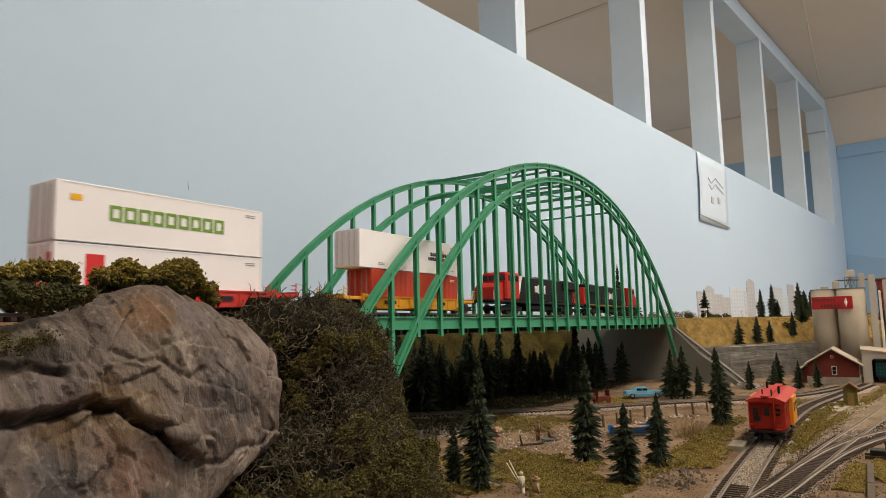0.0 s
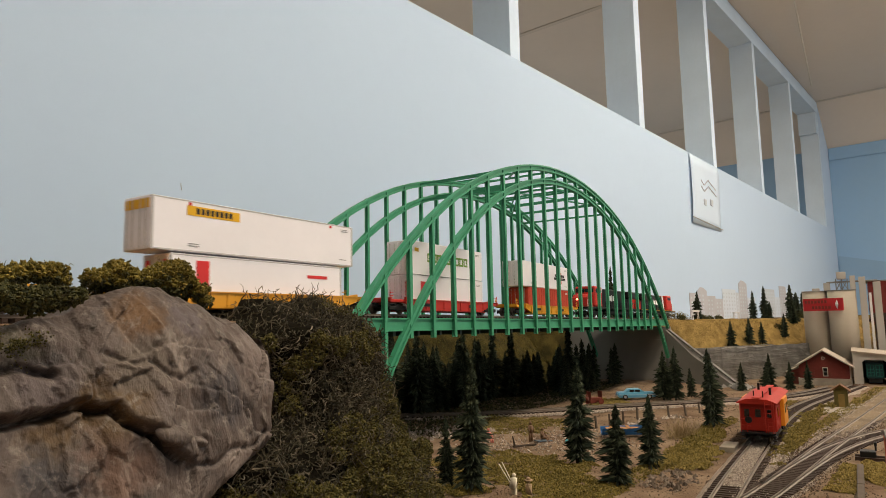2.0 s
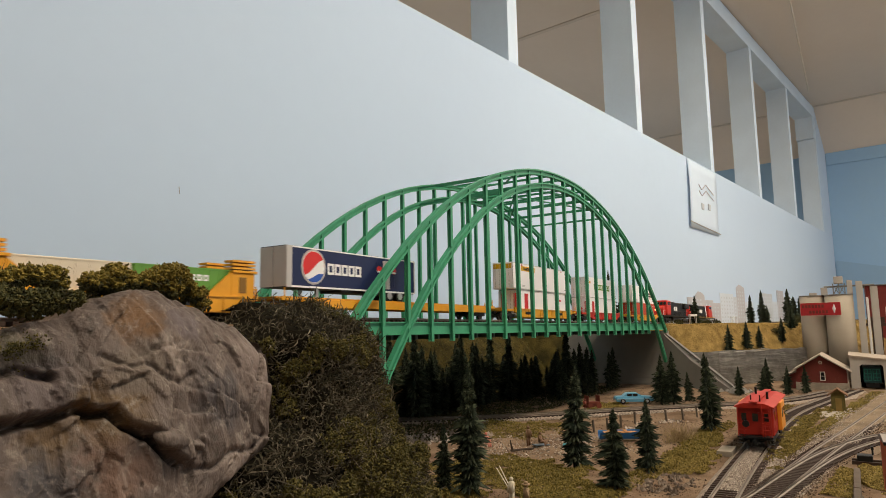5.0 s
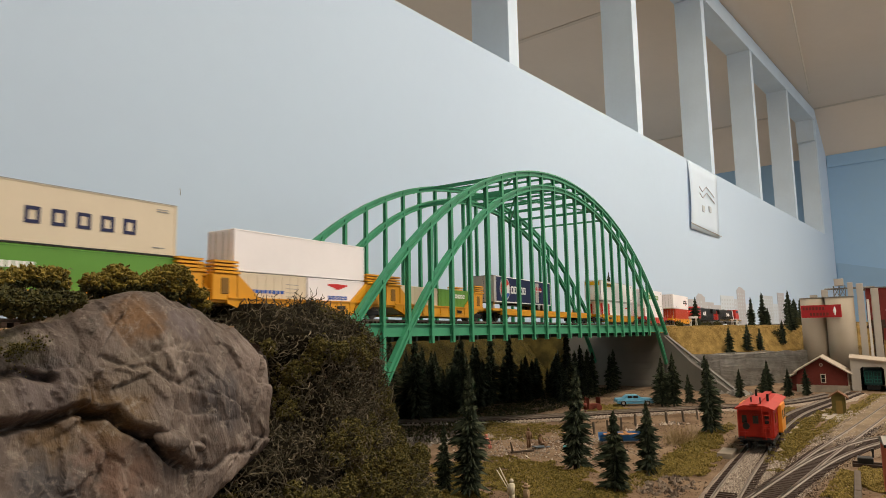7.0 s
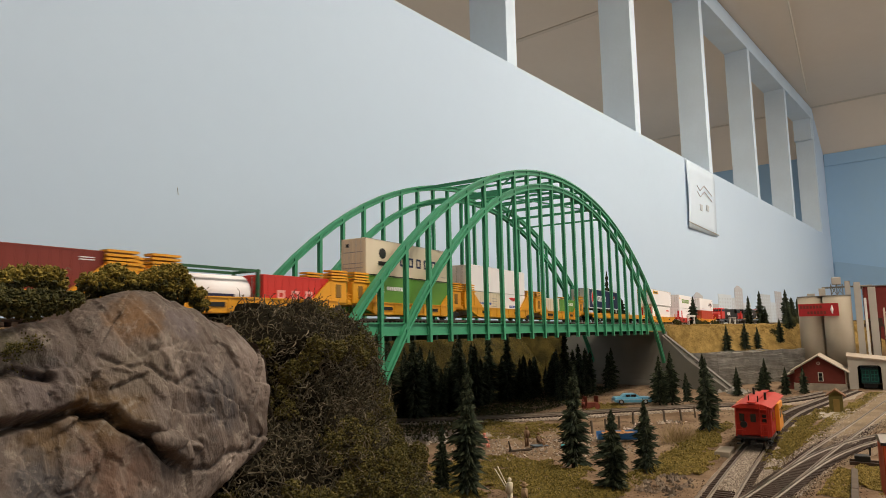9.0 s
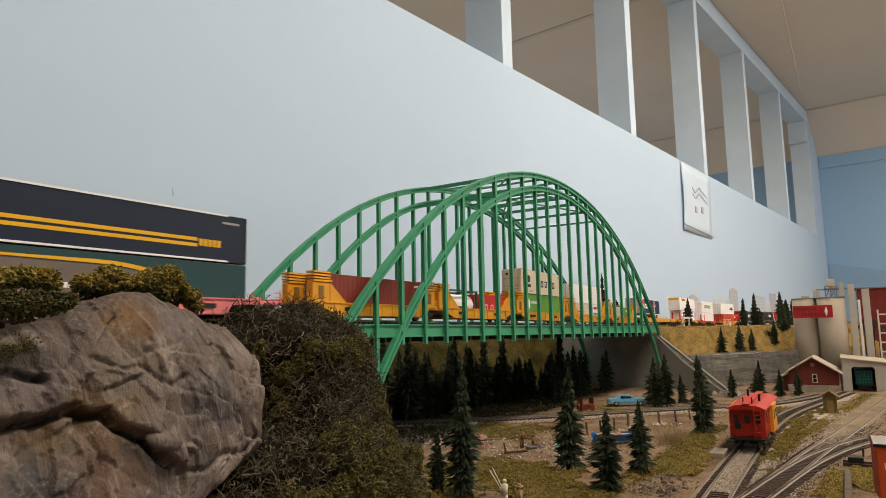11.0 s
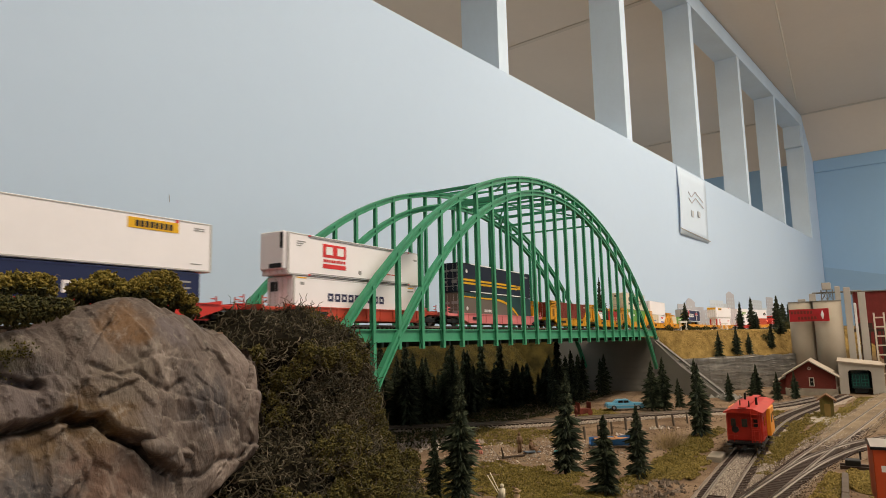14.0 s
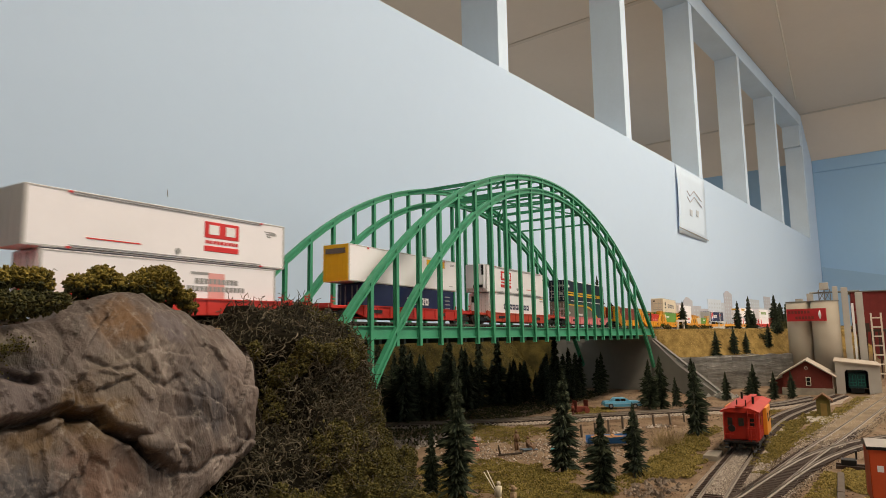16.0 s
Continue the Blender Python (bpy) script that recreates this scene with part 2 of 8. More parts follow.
def make_track(points, zf, name, label, tie_step=0.0062, gauge=0.0165, ballast=None, near=None):
    """Rails on ties along a line of (s, l); zf gives the rail's height."""
    P = [Vector((s, l, 0)) for s, l in points]
    cum = [0.0]
    for p, q in zip(P, P[1:]):
        cum.append(cum[-1] + (q - p).length)

    def at(d):
        for i in range(len(P) - 1):
            if d <= cum[i + 1] or i == len(P) - 2:
                u = (d - cum[i]) / (cum[i + 1] - cum[i])
                t = (P[i + 1] - P[i]).normalized()
                t0 = (P[i] - P[i - 1]).normalized() if i else t
                t2 = (P[i + 2] - P[i + 1]).normalized() if i + 2 < len(P) else t
                t = ((t0 + t) * (1 - u) + (t + t2) * u).normalized()
                return P[i].lerp(P[i + 1], u), t
    root = empty(name)
    tagged(root, label, "railway track")
    n = max(2, int(cum[-1] / 0.02))
    for side in (-1, 1):
        verts, faces = [], []
        prof = [(-0.0013, -0.0021), (-0.0013, -0.0017), (-0.0004, -0.0012), (-0.0005, 0), (0.0005, 0), (0.0004, -0.0012), (0.0013, -0.0017), (0.0013, -0.0021)]
        for i in range(n + 1):
            p, t = at(cum[-1] * i / n)
            nrm = Vector((-t.y, t.x, 0))
            for a, b in prof:
                q = p + nrm * (side * gauge / 2 + a)
                verts.append((q.x, q.y, EYE + zf(p.x) + b))
        m = len(prof)
        for i in range(n):
            for j in range(m):
                faces.append((i * m + j, i * m + (j + 1) % m, (i + 1) * m + (j + 1) % m, (i + 1) * m + j))
        shared("rail", mesh_of("rail", verts, faces, M_RAIL), root)
    verts, faces = [], []
    d = 0.002
    rnd = random.Random(7)
    while d < cum[-1]:
        p, t = at(d)
        nrm = Vector((-t.y, t.x, 0))
        if near and near[0] < p.x < near[1]:
            o = shared("tie", TIE_MESH[rnd.randrange(3)], root, pose(p.x, p.y, EYE + zf(p.x) - 0.00315, 0, 0, math.degrees(atan2(t.y, t.x)) + rnd.uniform(-2, 2)))
            d += tie_step
            continue
        L, w = 0.0148 + rnd.uniform(-0.0006, 0.0006), 0.0014
        base = len(verts)
        for zz in (-0.0042, -0.0021):
            for a, b in ((-L, -w), (L, -w), (L, w), (-L, w)):
                q = p + nrm * a + t * b
                verts.append((q.x, q.y, EYE + zf(p.x) + zz))
        for f in ((0, 1, 2, 3), (4, 7, 6, 5), (0, 4, 5, 1), (1, 5, 6, 2), (2, 6, 7, 3), (3, 7, 4, 0)):
            faces.append(tuple(base + k for k in f))
        d += tie_step
    tie = shared("tie_row", mesh_of("tie_row", verts, faces, M_TIE), root)
    tagged(tie, kind="stuff")
    if ballast:
        verts, faces = [], []
        for i in range(n + 1):
            p, t = at(cum[-1] * i / n)
            nrm = Vector((-t.y, t.x, 0))
            for a, b in ((-0.028, -0.0105), (-0.016, -0.0034), (0.016, -0.0034), (0.028, -0.0105)):
                q = p + nrm * a
                verts.append((q.x, q.y, EYE + zf(p.x) + b))
        for i in range(n):
            for j in range(3):
                faces.append((i * 4 + j, (i + 1) * 4 + j, (i + 1) * 4 + j + 1, i * 4 + j + 1))
        bl = shared("ballast", mesh_of("ballast", verts, faces, ballast), root)
        tagged(bl, kind="stuff")
    return root


main = [(-3.2 + 0.1 * i, TRACK_L) for i in range(48)] + [(p[0], p[1]) for p in LINE[::5]]
make_track(main, rail_z, "main_track", "dark-tied main line track with brown rails", ballast=None)
make_track([(s, l + 0.056) for s, l in main], rail_z, "main_track", "second dark-tied main line track beside the first", ballast=None)

# ---------------------------------------------------------------- arch bridge
BC = 0.837                               # mid span, before the bridge is turned
NEAR, FAR = 0.3192, 0.4652               # the two arch planes
PANEL, PANELS = 0.0368, 21
BRIDGE_END = 1.335


def outer(s):
    d = s - BC
    return 0.2022 + 0.0184 * d - 0.8244 * d ** 2 + 0.1848 * d ** 3 - 0.8242 * d ** 4


def inner(s):
    d = s - BC
    return 0.1870 + 0.0392 * d - 1.0656 * d ** 2 + 0.4724 * d ** 3 - 1.5223 * d ** 4


def deck(s):
    return rail_z(s) - 0.0038


bridge = empty("arch_bridge")
bridge.matrix_basis = Matrix.Translation((BRIDGE_END, NEAR, 0)) @ Matrix.Rotation(radians(-1.8), 4, "Z") @ Matrix.Translation((-BRIDGE_END, -NEAR, 0))
tagged(bridge, "green painted half-through steel arch model railway bridge", "bridge")


def rib(curve, s0, s1, l, name):
    """A rib as two flanges with a web, like a channel seen from the side."""
    n = 34
    for side, tag in ((-1, "flange"), (1, "flange"), (0, "web")):
        bm = B()
        prev = None
        for i in range(n + 1):
            s = s0 + (s1 - s0) * i / n
            e = 0.0005
            t = Vector((1, 0, (curve(s + e) - curve(s - e)) / (2 * e))).normalized()
            nr = Vector((-t.z, 0, t.x))
            c = Vector((s, l, EYE + curve(s))) + nr * (side * 0.0026)
            hw, hh = (0.0027, 0.0010) if side else (0.0010, 0.0022)
            ring = [bm.verts.new(c + Vector((0, a, 0)) + nr * b) for a, b in ((-hw, -hh), (hw, -hh), (hw, hh), (-hw, hh))]
            if prev:
                for k in range(4):
                    bm.faces.new((prev[k], prev[(k + 1) % 4], ring[(k + 1) % 4], ring[k]))
            else:
                bm.faces.new(ring[::-1])
            prev = ring
        bm.faces.new(prev)
        bmesh.ops.recalc_face_normals(bm, faces=bm.faces[:])
        part(name + "_" + tag, bm, M_GREEN, bridge)


for l in (NEAR, FAR):
    rib(outer, BC - 0.462, BC + 0.497, l, "upper_rib")
    rib(inner, BC - 0.462, BC + 0.487, l, "lower_rib")
    for i in range(PANELS + 1):
        s = BC + (i - PANELS / 2) * PANEL
        low = deck(s) - 0.0185
        if i == 0:
            low = max(inner(s), -0.12) + 0.002
        bm = B()
        for dy in (-0.0016, 0.0016):
            box(bm, s - 0.0019, s + 0.0019, l + dy - 0.0006, l + dy + 0.0006, EYE + low, EYE + outer(s) + 0.001)
        box(bm, s - 0.0006, s + 0.0006, l - 0.0011, l + 0.0011, EYE + low + 0.001, EYE + outer(s))
        part("hanger", bm, M_GREEN, bridge)
    # side girder: a web between two flanges
    s0, s1 = BC - 0.43, BRIDGE_END + 0.002
    off = -0.0025 if l == NEAR else 0.0025
    for name, h0, h1, w in (("girder_web", -0.0115, -0.0002, 0.0016), ("girder_flange", -0.0118, -0.0104, 0.0045), ("girder_flange", -0.0012, 0.0, 0.0045)):
        bm = B()
        n = 12
        prev = None
        for i in range(n + 1):
            s = s0 + (s1 - s0) * i / n
            ring = [bm.verts.new((s, l - off + a, EYE + deck(s) + b)) for a, b in ((-w / 2, h0), (w / 2, h0), (w / 2, h1), (-w / 2, h1))]
            if prev:
                for k in range(4):
                    bm.faces.new((prev[k], prev[(k + 1) % 4], ring[(k + 1) % 4], ring[k]))
            else:
                bm.faces.new(ring[::-1])
            prev = ring
        bm.faces.new(prev)
        bmesh.ops.recalc_face_normals(bm, faces=bm.faces[:])
        part(name, bm, M_GREEN, bridge)
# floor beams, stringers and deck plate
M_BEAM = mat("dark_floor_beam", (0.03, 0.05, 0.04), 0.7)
for i in range(PANELS + 1):
    s = BC + (i - PANELS / 2) * PANEL + PANEL * 0.5
    bm = B()
    box(bm, s - 0.0018, s + 0.0018, NEAR + 0.004, FAR - 0.004, EYE + deck(s) - 0.0165, EYE + deck(s) - 0.003)
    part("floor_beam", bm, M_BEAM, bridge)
bm = B()
beam(bm, W(BC - 0.45, (NEAR + FAR) / 2, deck(BC - 0.45) - 0.0022), W(BC + 0.525, (NEAR + FAR) / 2, deck(BC + 0.525) - 0.0022), 0.128, 0.0024)
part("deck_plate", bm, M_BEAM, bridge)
# bracing between the arches, near the crown alone
for i in range(7, 16):
    s = BC + (i - PANELS / 2) * PANEL
    for curve in (outer, inner):
        bm = B()
        beam(bm, W(s, NEAR, curve(s)), W(s, FAR, curve(s)), 0.0020, 0.0026, Vector((1, 0, 0)))
        part("cross_strut", bm, M_GREEN, bridge)
for i0, i1 in ((7, 10), (14, 11)):
    a, b = BC + (i0 - PANELS / 2) * PANEL, BC + (i1 - PANELS / 2) * PANEL
    for curve in (outer, inner):
        m0 = (NEAR + FAR) / 2
        for l in (NEAR, FAR):
            bm = B()
            beam(bm, W(a, l, curve(a) - 0.001), W(b, m0, curve(b) - 0.001), 0.0018, 0.0018)
            part("sway_brace", bm, M_GREEN, bridge)

# ---------------------------------------------------------------- train
WHITE = mat("white_container_paint", (0.83, 0.81, 0.845), 0.5, var=0.07, scale=30, fine=300)
CREAM = mat("cream_container_paint", (0.66, 0.58, 0.45), 0.5, var=0.08, scale=40)
RED = mat("red_car_paint", (0.55, 0.035, 0.025), 0.45, var=0.2, scale=50)
REDC = mat("red_container_paint", (0.50, 0.06, 0.03), 0.5, var=0.2, scale=50)
YELLOW = mat("yellow_car_paint", (0.72, 0.33, 0.02), 0.45, var=0.2, scale=60)
PINK = mat("faded_pink_car_paint", (0.74, 0.21, 0.22), 0.55, var=0.2, scale=50)
GREENC = mat("green_container_paint", (0.12, 0.30, 0.05), 0.5, var=0.15, scale=40)
NAVY = mat("navy_container_paint", (0.010, 0.019, 0.075), 0.5, var=0.2, scale=40)
TEAL = mat("dark_teal_paint", (0.015, 0.055, 0.06), 0.45, var=0.2, scale=40)
TAUPE = mat("taupe_container_paint", (0.16, 0.13, 0.11), 0.5, var=0.15, scale=40)
BROWN = mat("oxide_container_paint", (0.20, 0.035, 0.025), 0.5, var=0.2, scale=40)
BLACK = mat("black_paint", (0.012, 0.012, 0.012), 0.45, var=0.3, scale=60)
STEEL = mat("dull_silver", (0.45, 0.45, 0.45), 0.4, 0.6, var=0.2, scale=80)
GREY = mat("light_grey_paint", (0.45, 0.44, 0.43), 0.5, var=0.1, scale=60)
GLASS = mat("dark_window_glass", (0.01, 0.012, 0.015), 0.1, spec=0.6)
INKG = mat("green_ink", (0.16, 0.30, 0.04), 0.5)
INKR = mat("red_ink", (0.62, 0.03, 0.03), 0.5)
INKB = mat("dark_blue_ink", (0.02, 0.025, 0.08), 0.5)
INKBL = mat("bright_blue_ink", (0.03, 0.10, 0.42), 0.5)
INKW = mat("white_ink", (0.82, 0.82, 0.83), 0.5)
INKY = mat("yellow_ink", (0.75, 0.42, 0.01), 0.5)
INKK = mat("black_ink", (0.02, 0.02, 0.02), 0.5)
INKGR = mat("grey_ink", (0.3, 0.3, 0.3), 0.5)
INKP = mat("pink_ink", (0.72, 0.35, 0.33), 0.5)
TAIL = mat("lit_headlight", (0.9, 0.2, 0.1), 0.3, glow=(1.0, 0.25, 0.12, 6.0))
M_WHEEL = mat("wheel_metal", (0.10, 0.08, 0.07), 0.5, 0.6)
CW = 0.028                               # container width
RIDES = []                               # (thing, arc of its middle at the start, lift over the rail)


def ride(ob, arc, up=0.0, half=0.05):
    ob.matrix_basis = line_pose(arc, up, half)
    RIDES.append((ob, arc, up, half))
    return ob


def side_sign(ob, name, x0, x1, z0, z1, m, y=-CW / 2, thick=0.00025, label=""):
    """A painted patch on the side that faces the aisle."""
    bm = B()
    box(bm, x0, x1, y - thick, y + 0.0003, z0, z1)
    return part(name, bm, m, ob, label)


def end_sign(ob, name, x, y0, y1, z0, z1, m, thick=0.0003):
    bm = B()
    box(bm, x - thick, x + 0.0003, y0, y1, z0, z1)
    return part(name, bm, m, ob)


def letter_bars(ob, x0, x1, z0, z1, n, m, gaps=0.24):
    """Lettering as plain shapes, one for each letter: open frames where large, bars where small."""
    p = (x1 - x0) / n
    ya, yb = -CW / 2 - 0.00025, -CW / 2 + 0.0003
    for i in range(n):
        bm = B()
        a, b = x0 + p * i + p * gaps / 2, x0 + p * (i + 1) - p * gaps / 2
        if b - a > 0.0035:
            k = min(0.0019, (b - a) * 0.30)
            box(bm, a, a + k, ya, yb, z0, z1)
            box(bm, b - k, b, ya, yb, z0, z1)
            box(bm, a + k, b - k, ya, yb, z0, z0 + k)
            box(bm, a + k, b - k, ya, yb, z1 - k, z1)
        else:
            box(bm, a, b, ya, yb, z0, z1)
        part("lettering_bar", bm, m, ob)


def container(label, L, H, m, rear=None, rear_m=None, ribs=0, rail_m=None, group="containers on the train"):
    """Its middle at the origin, the floor at z = 0; x forward, the side at -y faces the aisle."""
    ob = empty("container")
    tagged(ob, label, "container", group)
    bm = B()
    box(bm, -L / 2, L / 2, -CW / 2, CW / 2, 0, H, 0.0004)
    part("body", bm, m, ob)
    rm = rail_m or m
    for z in (0.0004, H - 0.0011):
        bm = B()
        box(bm, -L / 2 + 0.001, L / 2 - 0.001, -CW / 2 - 0.00022, -CW / 2 + 0.0006, z, z + 0.0008)
        part("side_rail", bm, rm, ob)
    for x in (-L / 2, L / 2 - 0.0016):
        bm = B()
        box(bm, x + 0.0001, x + 0.0015, -CW / 2 - 0.00022, -CW / 2 + 0.0006, 0.0003, H - 0.0003)
        part("corner_post", bm, rm, ob)
    if ribs:
        step = (L - 0.006) / ribs
        for i in range(ribs):
            bm = B()
            x = -L / 2 + 0.003 + step * (i + 0.25)
            box(bm, x, x + step * 0.5, -CW / 2 - 0.0002, -CW / 2 + 0.0004, 0.0014, H - 0.0014)
            part("rib", bm, m, ob)
    # rear doors with lock bars
    for sg in (-1, 1):
        bm = B()
        y0, y1 = (0.0004, CW / 2 - 0.001) if sg > 0 else (-CW / 2 + 0.001, -0.0004)
        box(bm, -L / 2 - 0.0004, -L / 2 + 0.0004, y0, y1, 0.0012, H - 0.0012)
        d = part("door", bm, rear_m or m, ob)
        for k in (0.3, 0.75):
            bm = B()
            y = y0 + (y1 - y0) * k
            cyl(bm, (-L / 2 - 0.0007, y, 0.0016), (-L / 2 - 0.0007, y, H - 0.0016), 0.0003, 6)
            part("lock_bar", bm, rear or GREY, d)
    return ob


def small_marks(ob, L, H, m=None, low=True):
    """Short lines of marks near the corners."""
    m = m or INKGR
    for x, z in ((L / 2 - 0.010, H * 0.86), (L / 2 - 0.010, H * 0.82)) + (((L / 2 - 0.012, H * 0.14), (-L / 2 + 0.03, H * 0.15), (-L / 2 + 0.03, H * 0.11)) if low else ()):
        side_sign(ob, "mark", x - 0.004, x + 0.004, z, z + 0.0006, m)


def truck(parent, x):
    bm = B()
    for y in (-0.0125, 0.0125):
        box(bm, x - 0.013, x + 0.013, y - 0.001, y + 0.001, 0.0035, 0.0075, 0.0006)
        box(bm, x - 0.004, x + 0.004, y - 0.0013, y + 0.0013, 0.003, 0.0085, 0.0005)
    box(bm, x - 0.003, x + 0.003, -0.012, 0.012, 0.005, 0.009)
    t = part("truck_frame", bm, BLACK, parent)
    for dx in (-0.010, 0.010):
        bm = B()
        cyl(bm, (x + dx, -0.0085, 0.0055), (x + dx, -0.0065, 0.0055), 0.0055, 14)
        cyl(bm, (x + dx, 0.0065, 0.0055), (x + dx, 0.0085, 0.0055), 0.0055, 14)
        cyl(bm, (x + dx, -0.010, 0.0055), (x + dx, 0.010, 0.0055), 0.0012, 8)
        part("wheelset", bm, M_WHEEL, t)


def well_car(label, m, well, gap=0.030, tall_ends=False, trucks=(-1, 1)):
    """A well car: side sills round the load, raised end platforms over the trucks."""
    ob = empty("well_car")
    tagged(ob, label, "well car", "cars of the train")
    h = well / 2
    for sg in (-1, 1):
        bm = B()
        y0, y1 = sg * 0.0148, sg * 0.0172
        v = [(-h - gap * 0.3, 0.0100), (-h + 0.012, 0.0035), (h - 0.012, 0.0035), (h + gap * 0.3, 0.0100), (h + gap * 0.3, 0.0160), (h - 0.006, 0.0140), (-h + 0.006, 0.0140), (-h - gap * 0.3, 0.0160)]
        a = [bm.verts.new((x, y0, z)) for x, z in v]
        b = [bm.verts.new((x, y1, z)) for x, z in v]
        for f in (a[::-1], b):
            bm.faces.new(f)
        for i in range(8):
            bm.faces.new((a[i], a[(i + 1) % 8], b[(i + 1) % 8], b[i]))
        bmesh.ops.recalc_face_normals(bm, faces=bm.faces[:])
        s = part("side_sill", bm, m, ob)
        for k in range(9):
            x = -h + well * (k + 0.5) / 9
            bm = B()
            box(bm, x - 0.0007, x + 0.0007, min(y1, y1 + sg * 0.0006), max(y1, y1 + sg * 0.0006), 0.0045, 0.0132)
            part("stiffener", bm, m, s)
        bm = B()
        box(bm, -h - gap * 0.25, h + gap * 0.25, min(y1, y1 + sg * 0.0008), max(y1, y1 + sg * 0.0008), 0.0134, 0.0143)
        part("top_chord", bm, m, s)
        for x0, x1 in ((-h + 0.02, -h + 0.036), (h - 0.04, h - 0.03)):
            bm = B()
            box(bm, x0, x1, min(y1, y1 + sg * 0.0008), max(y1, y1 + sg * 0.0008), 0.0075, 0.0105)
            part("stencil_panel", bm, BLACK, s)
    bm = B()
    box(bm, -h, h, -0.0150, 0.0150, 0.0030, 0.0040)
    part("well_floor", bm, m, ob)
    for sg in (-1, 1):
        bm = B()
        x0, x1 = sg * (h + 0.001), sg * (h + gap)
        box(bm, min(x0, x1), max(x0, x1), -0.0150, 0.0150, 0.0105, 0.0135, 0.0005)
        e = part("end_platform", bm, m, ob)
        bm = B()
        xe = sg * (h + gap)
        box(bm, xe - 0.0012, xe + 0.0012, -0.0155, 0.0155, 0.0115, 0.0150)
        part("end_sill", bm, m, e)
        for y in (-0.0145, 0.0145):
            bm = B()
            for z in (0.0165, 0.0195):
                cyl(bm, (xe - 0.0045 * sg, y, z), (xe, y, z), 0.0004, 6)
            cyl(bm, (xe, y, 0.014), (xe, y, 0.0215), 0.0005, 6)
            part("grab_iron", bm, m, e)
        bm = B()
        box(bm, min(xe, xe + sg * 0.006), max(xe, xe + sg * 0.006), -0.0015, 0.0015, 0.0075, 0.0105)
        part("coupler", bm, BLACK, e)
        if tall_ends:
            for y0, y1 in ((-0.0168, -0.0100), (0.0100, 0.0168)):
                bm = B()
                xa, xb = sg * (h - 0.002), sg * (h + 0.0185)
                box(bm, min(xa, xb), max(xa, xb), y0, y1, 0.0120, 0.0300, 0.0006)
                bk = part("bulkhead", bm, m, ob)
                bm = B()
                box(bm, min(xa, xb) + 0.001, max(xa, xb) + 0.002, y0 - 0.0008, y1 + 0.0008, 0.0300, 0.0318, 0.0003)
                for k in range(3):
                    box(bm, min(xa, xb) + 0.0005, max(xa, xb) - 0.0005, y0 - 0.0010, y1 + 0.0010, 0.0325 + k * 0.0024, 0.0339 + k * 0.0024)
                part("container_guide", bm, m, bk)
                # solid block in darker ochre, painted as a shaded opening
                bm = B()
                box(bm, min(xa, xb) + 0.006, min(xa, xb) + 0.014, y0 - 0.0004, y1 + 0.0004, 0.0155, 0.0280, 0.0012)
                part("painted_opening", bm, mat("shadowed_ochre", (0.22, 0.12, 0.03), 0.8) if "shadowed_ochre" not in bpy.data.materials else bpy.data.materials["shadowed_ochre"], bk)
                # sloped brace down to the sill
                bm = B()
                xi = sg * (h - 0.022)
                vv = [(xa, 0.0300), (xi, 0.0140), (xa, 0.0140)]
                a = [bm.verts.new((x, y0 - 0.0002, z)) for x, z in vv]
                b = [bm.verts.new((x, y0 + 0.0016, z)) for x, z in vv]
                if y0 < 0:
                    bm.faces.new(a), bm.faces.new(b[::-1])
                    for i in range(3):
                        bm.faces.new((a[i], b[i], b[(i + 1) % 3], a[(i + 1) % 3]))
                    bmesh.ops.recalc_face_normals(bm, faces=bm.faces[:])
                    part("brace_plate", bm, m, bk)
                else:
                    bm.free()
    for sg in trucks:
        truck(ob, sg * (h + gap * (0.55 if not tall_ends else 0.33)))
    return ob


def rear_at(ob, rear, L, up):
    return ride(ob, rear + L / 2, up, L / 2)


L40, L45, L48, L53, HC = 0.140, 0.158, 0.168, 0.1855, 0.0328
LOW = 0.0050                             # floor of a container in its well, over the rail


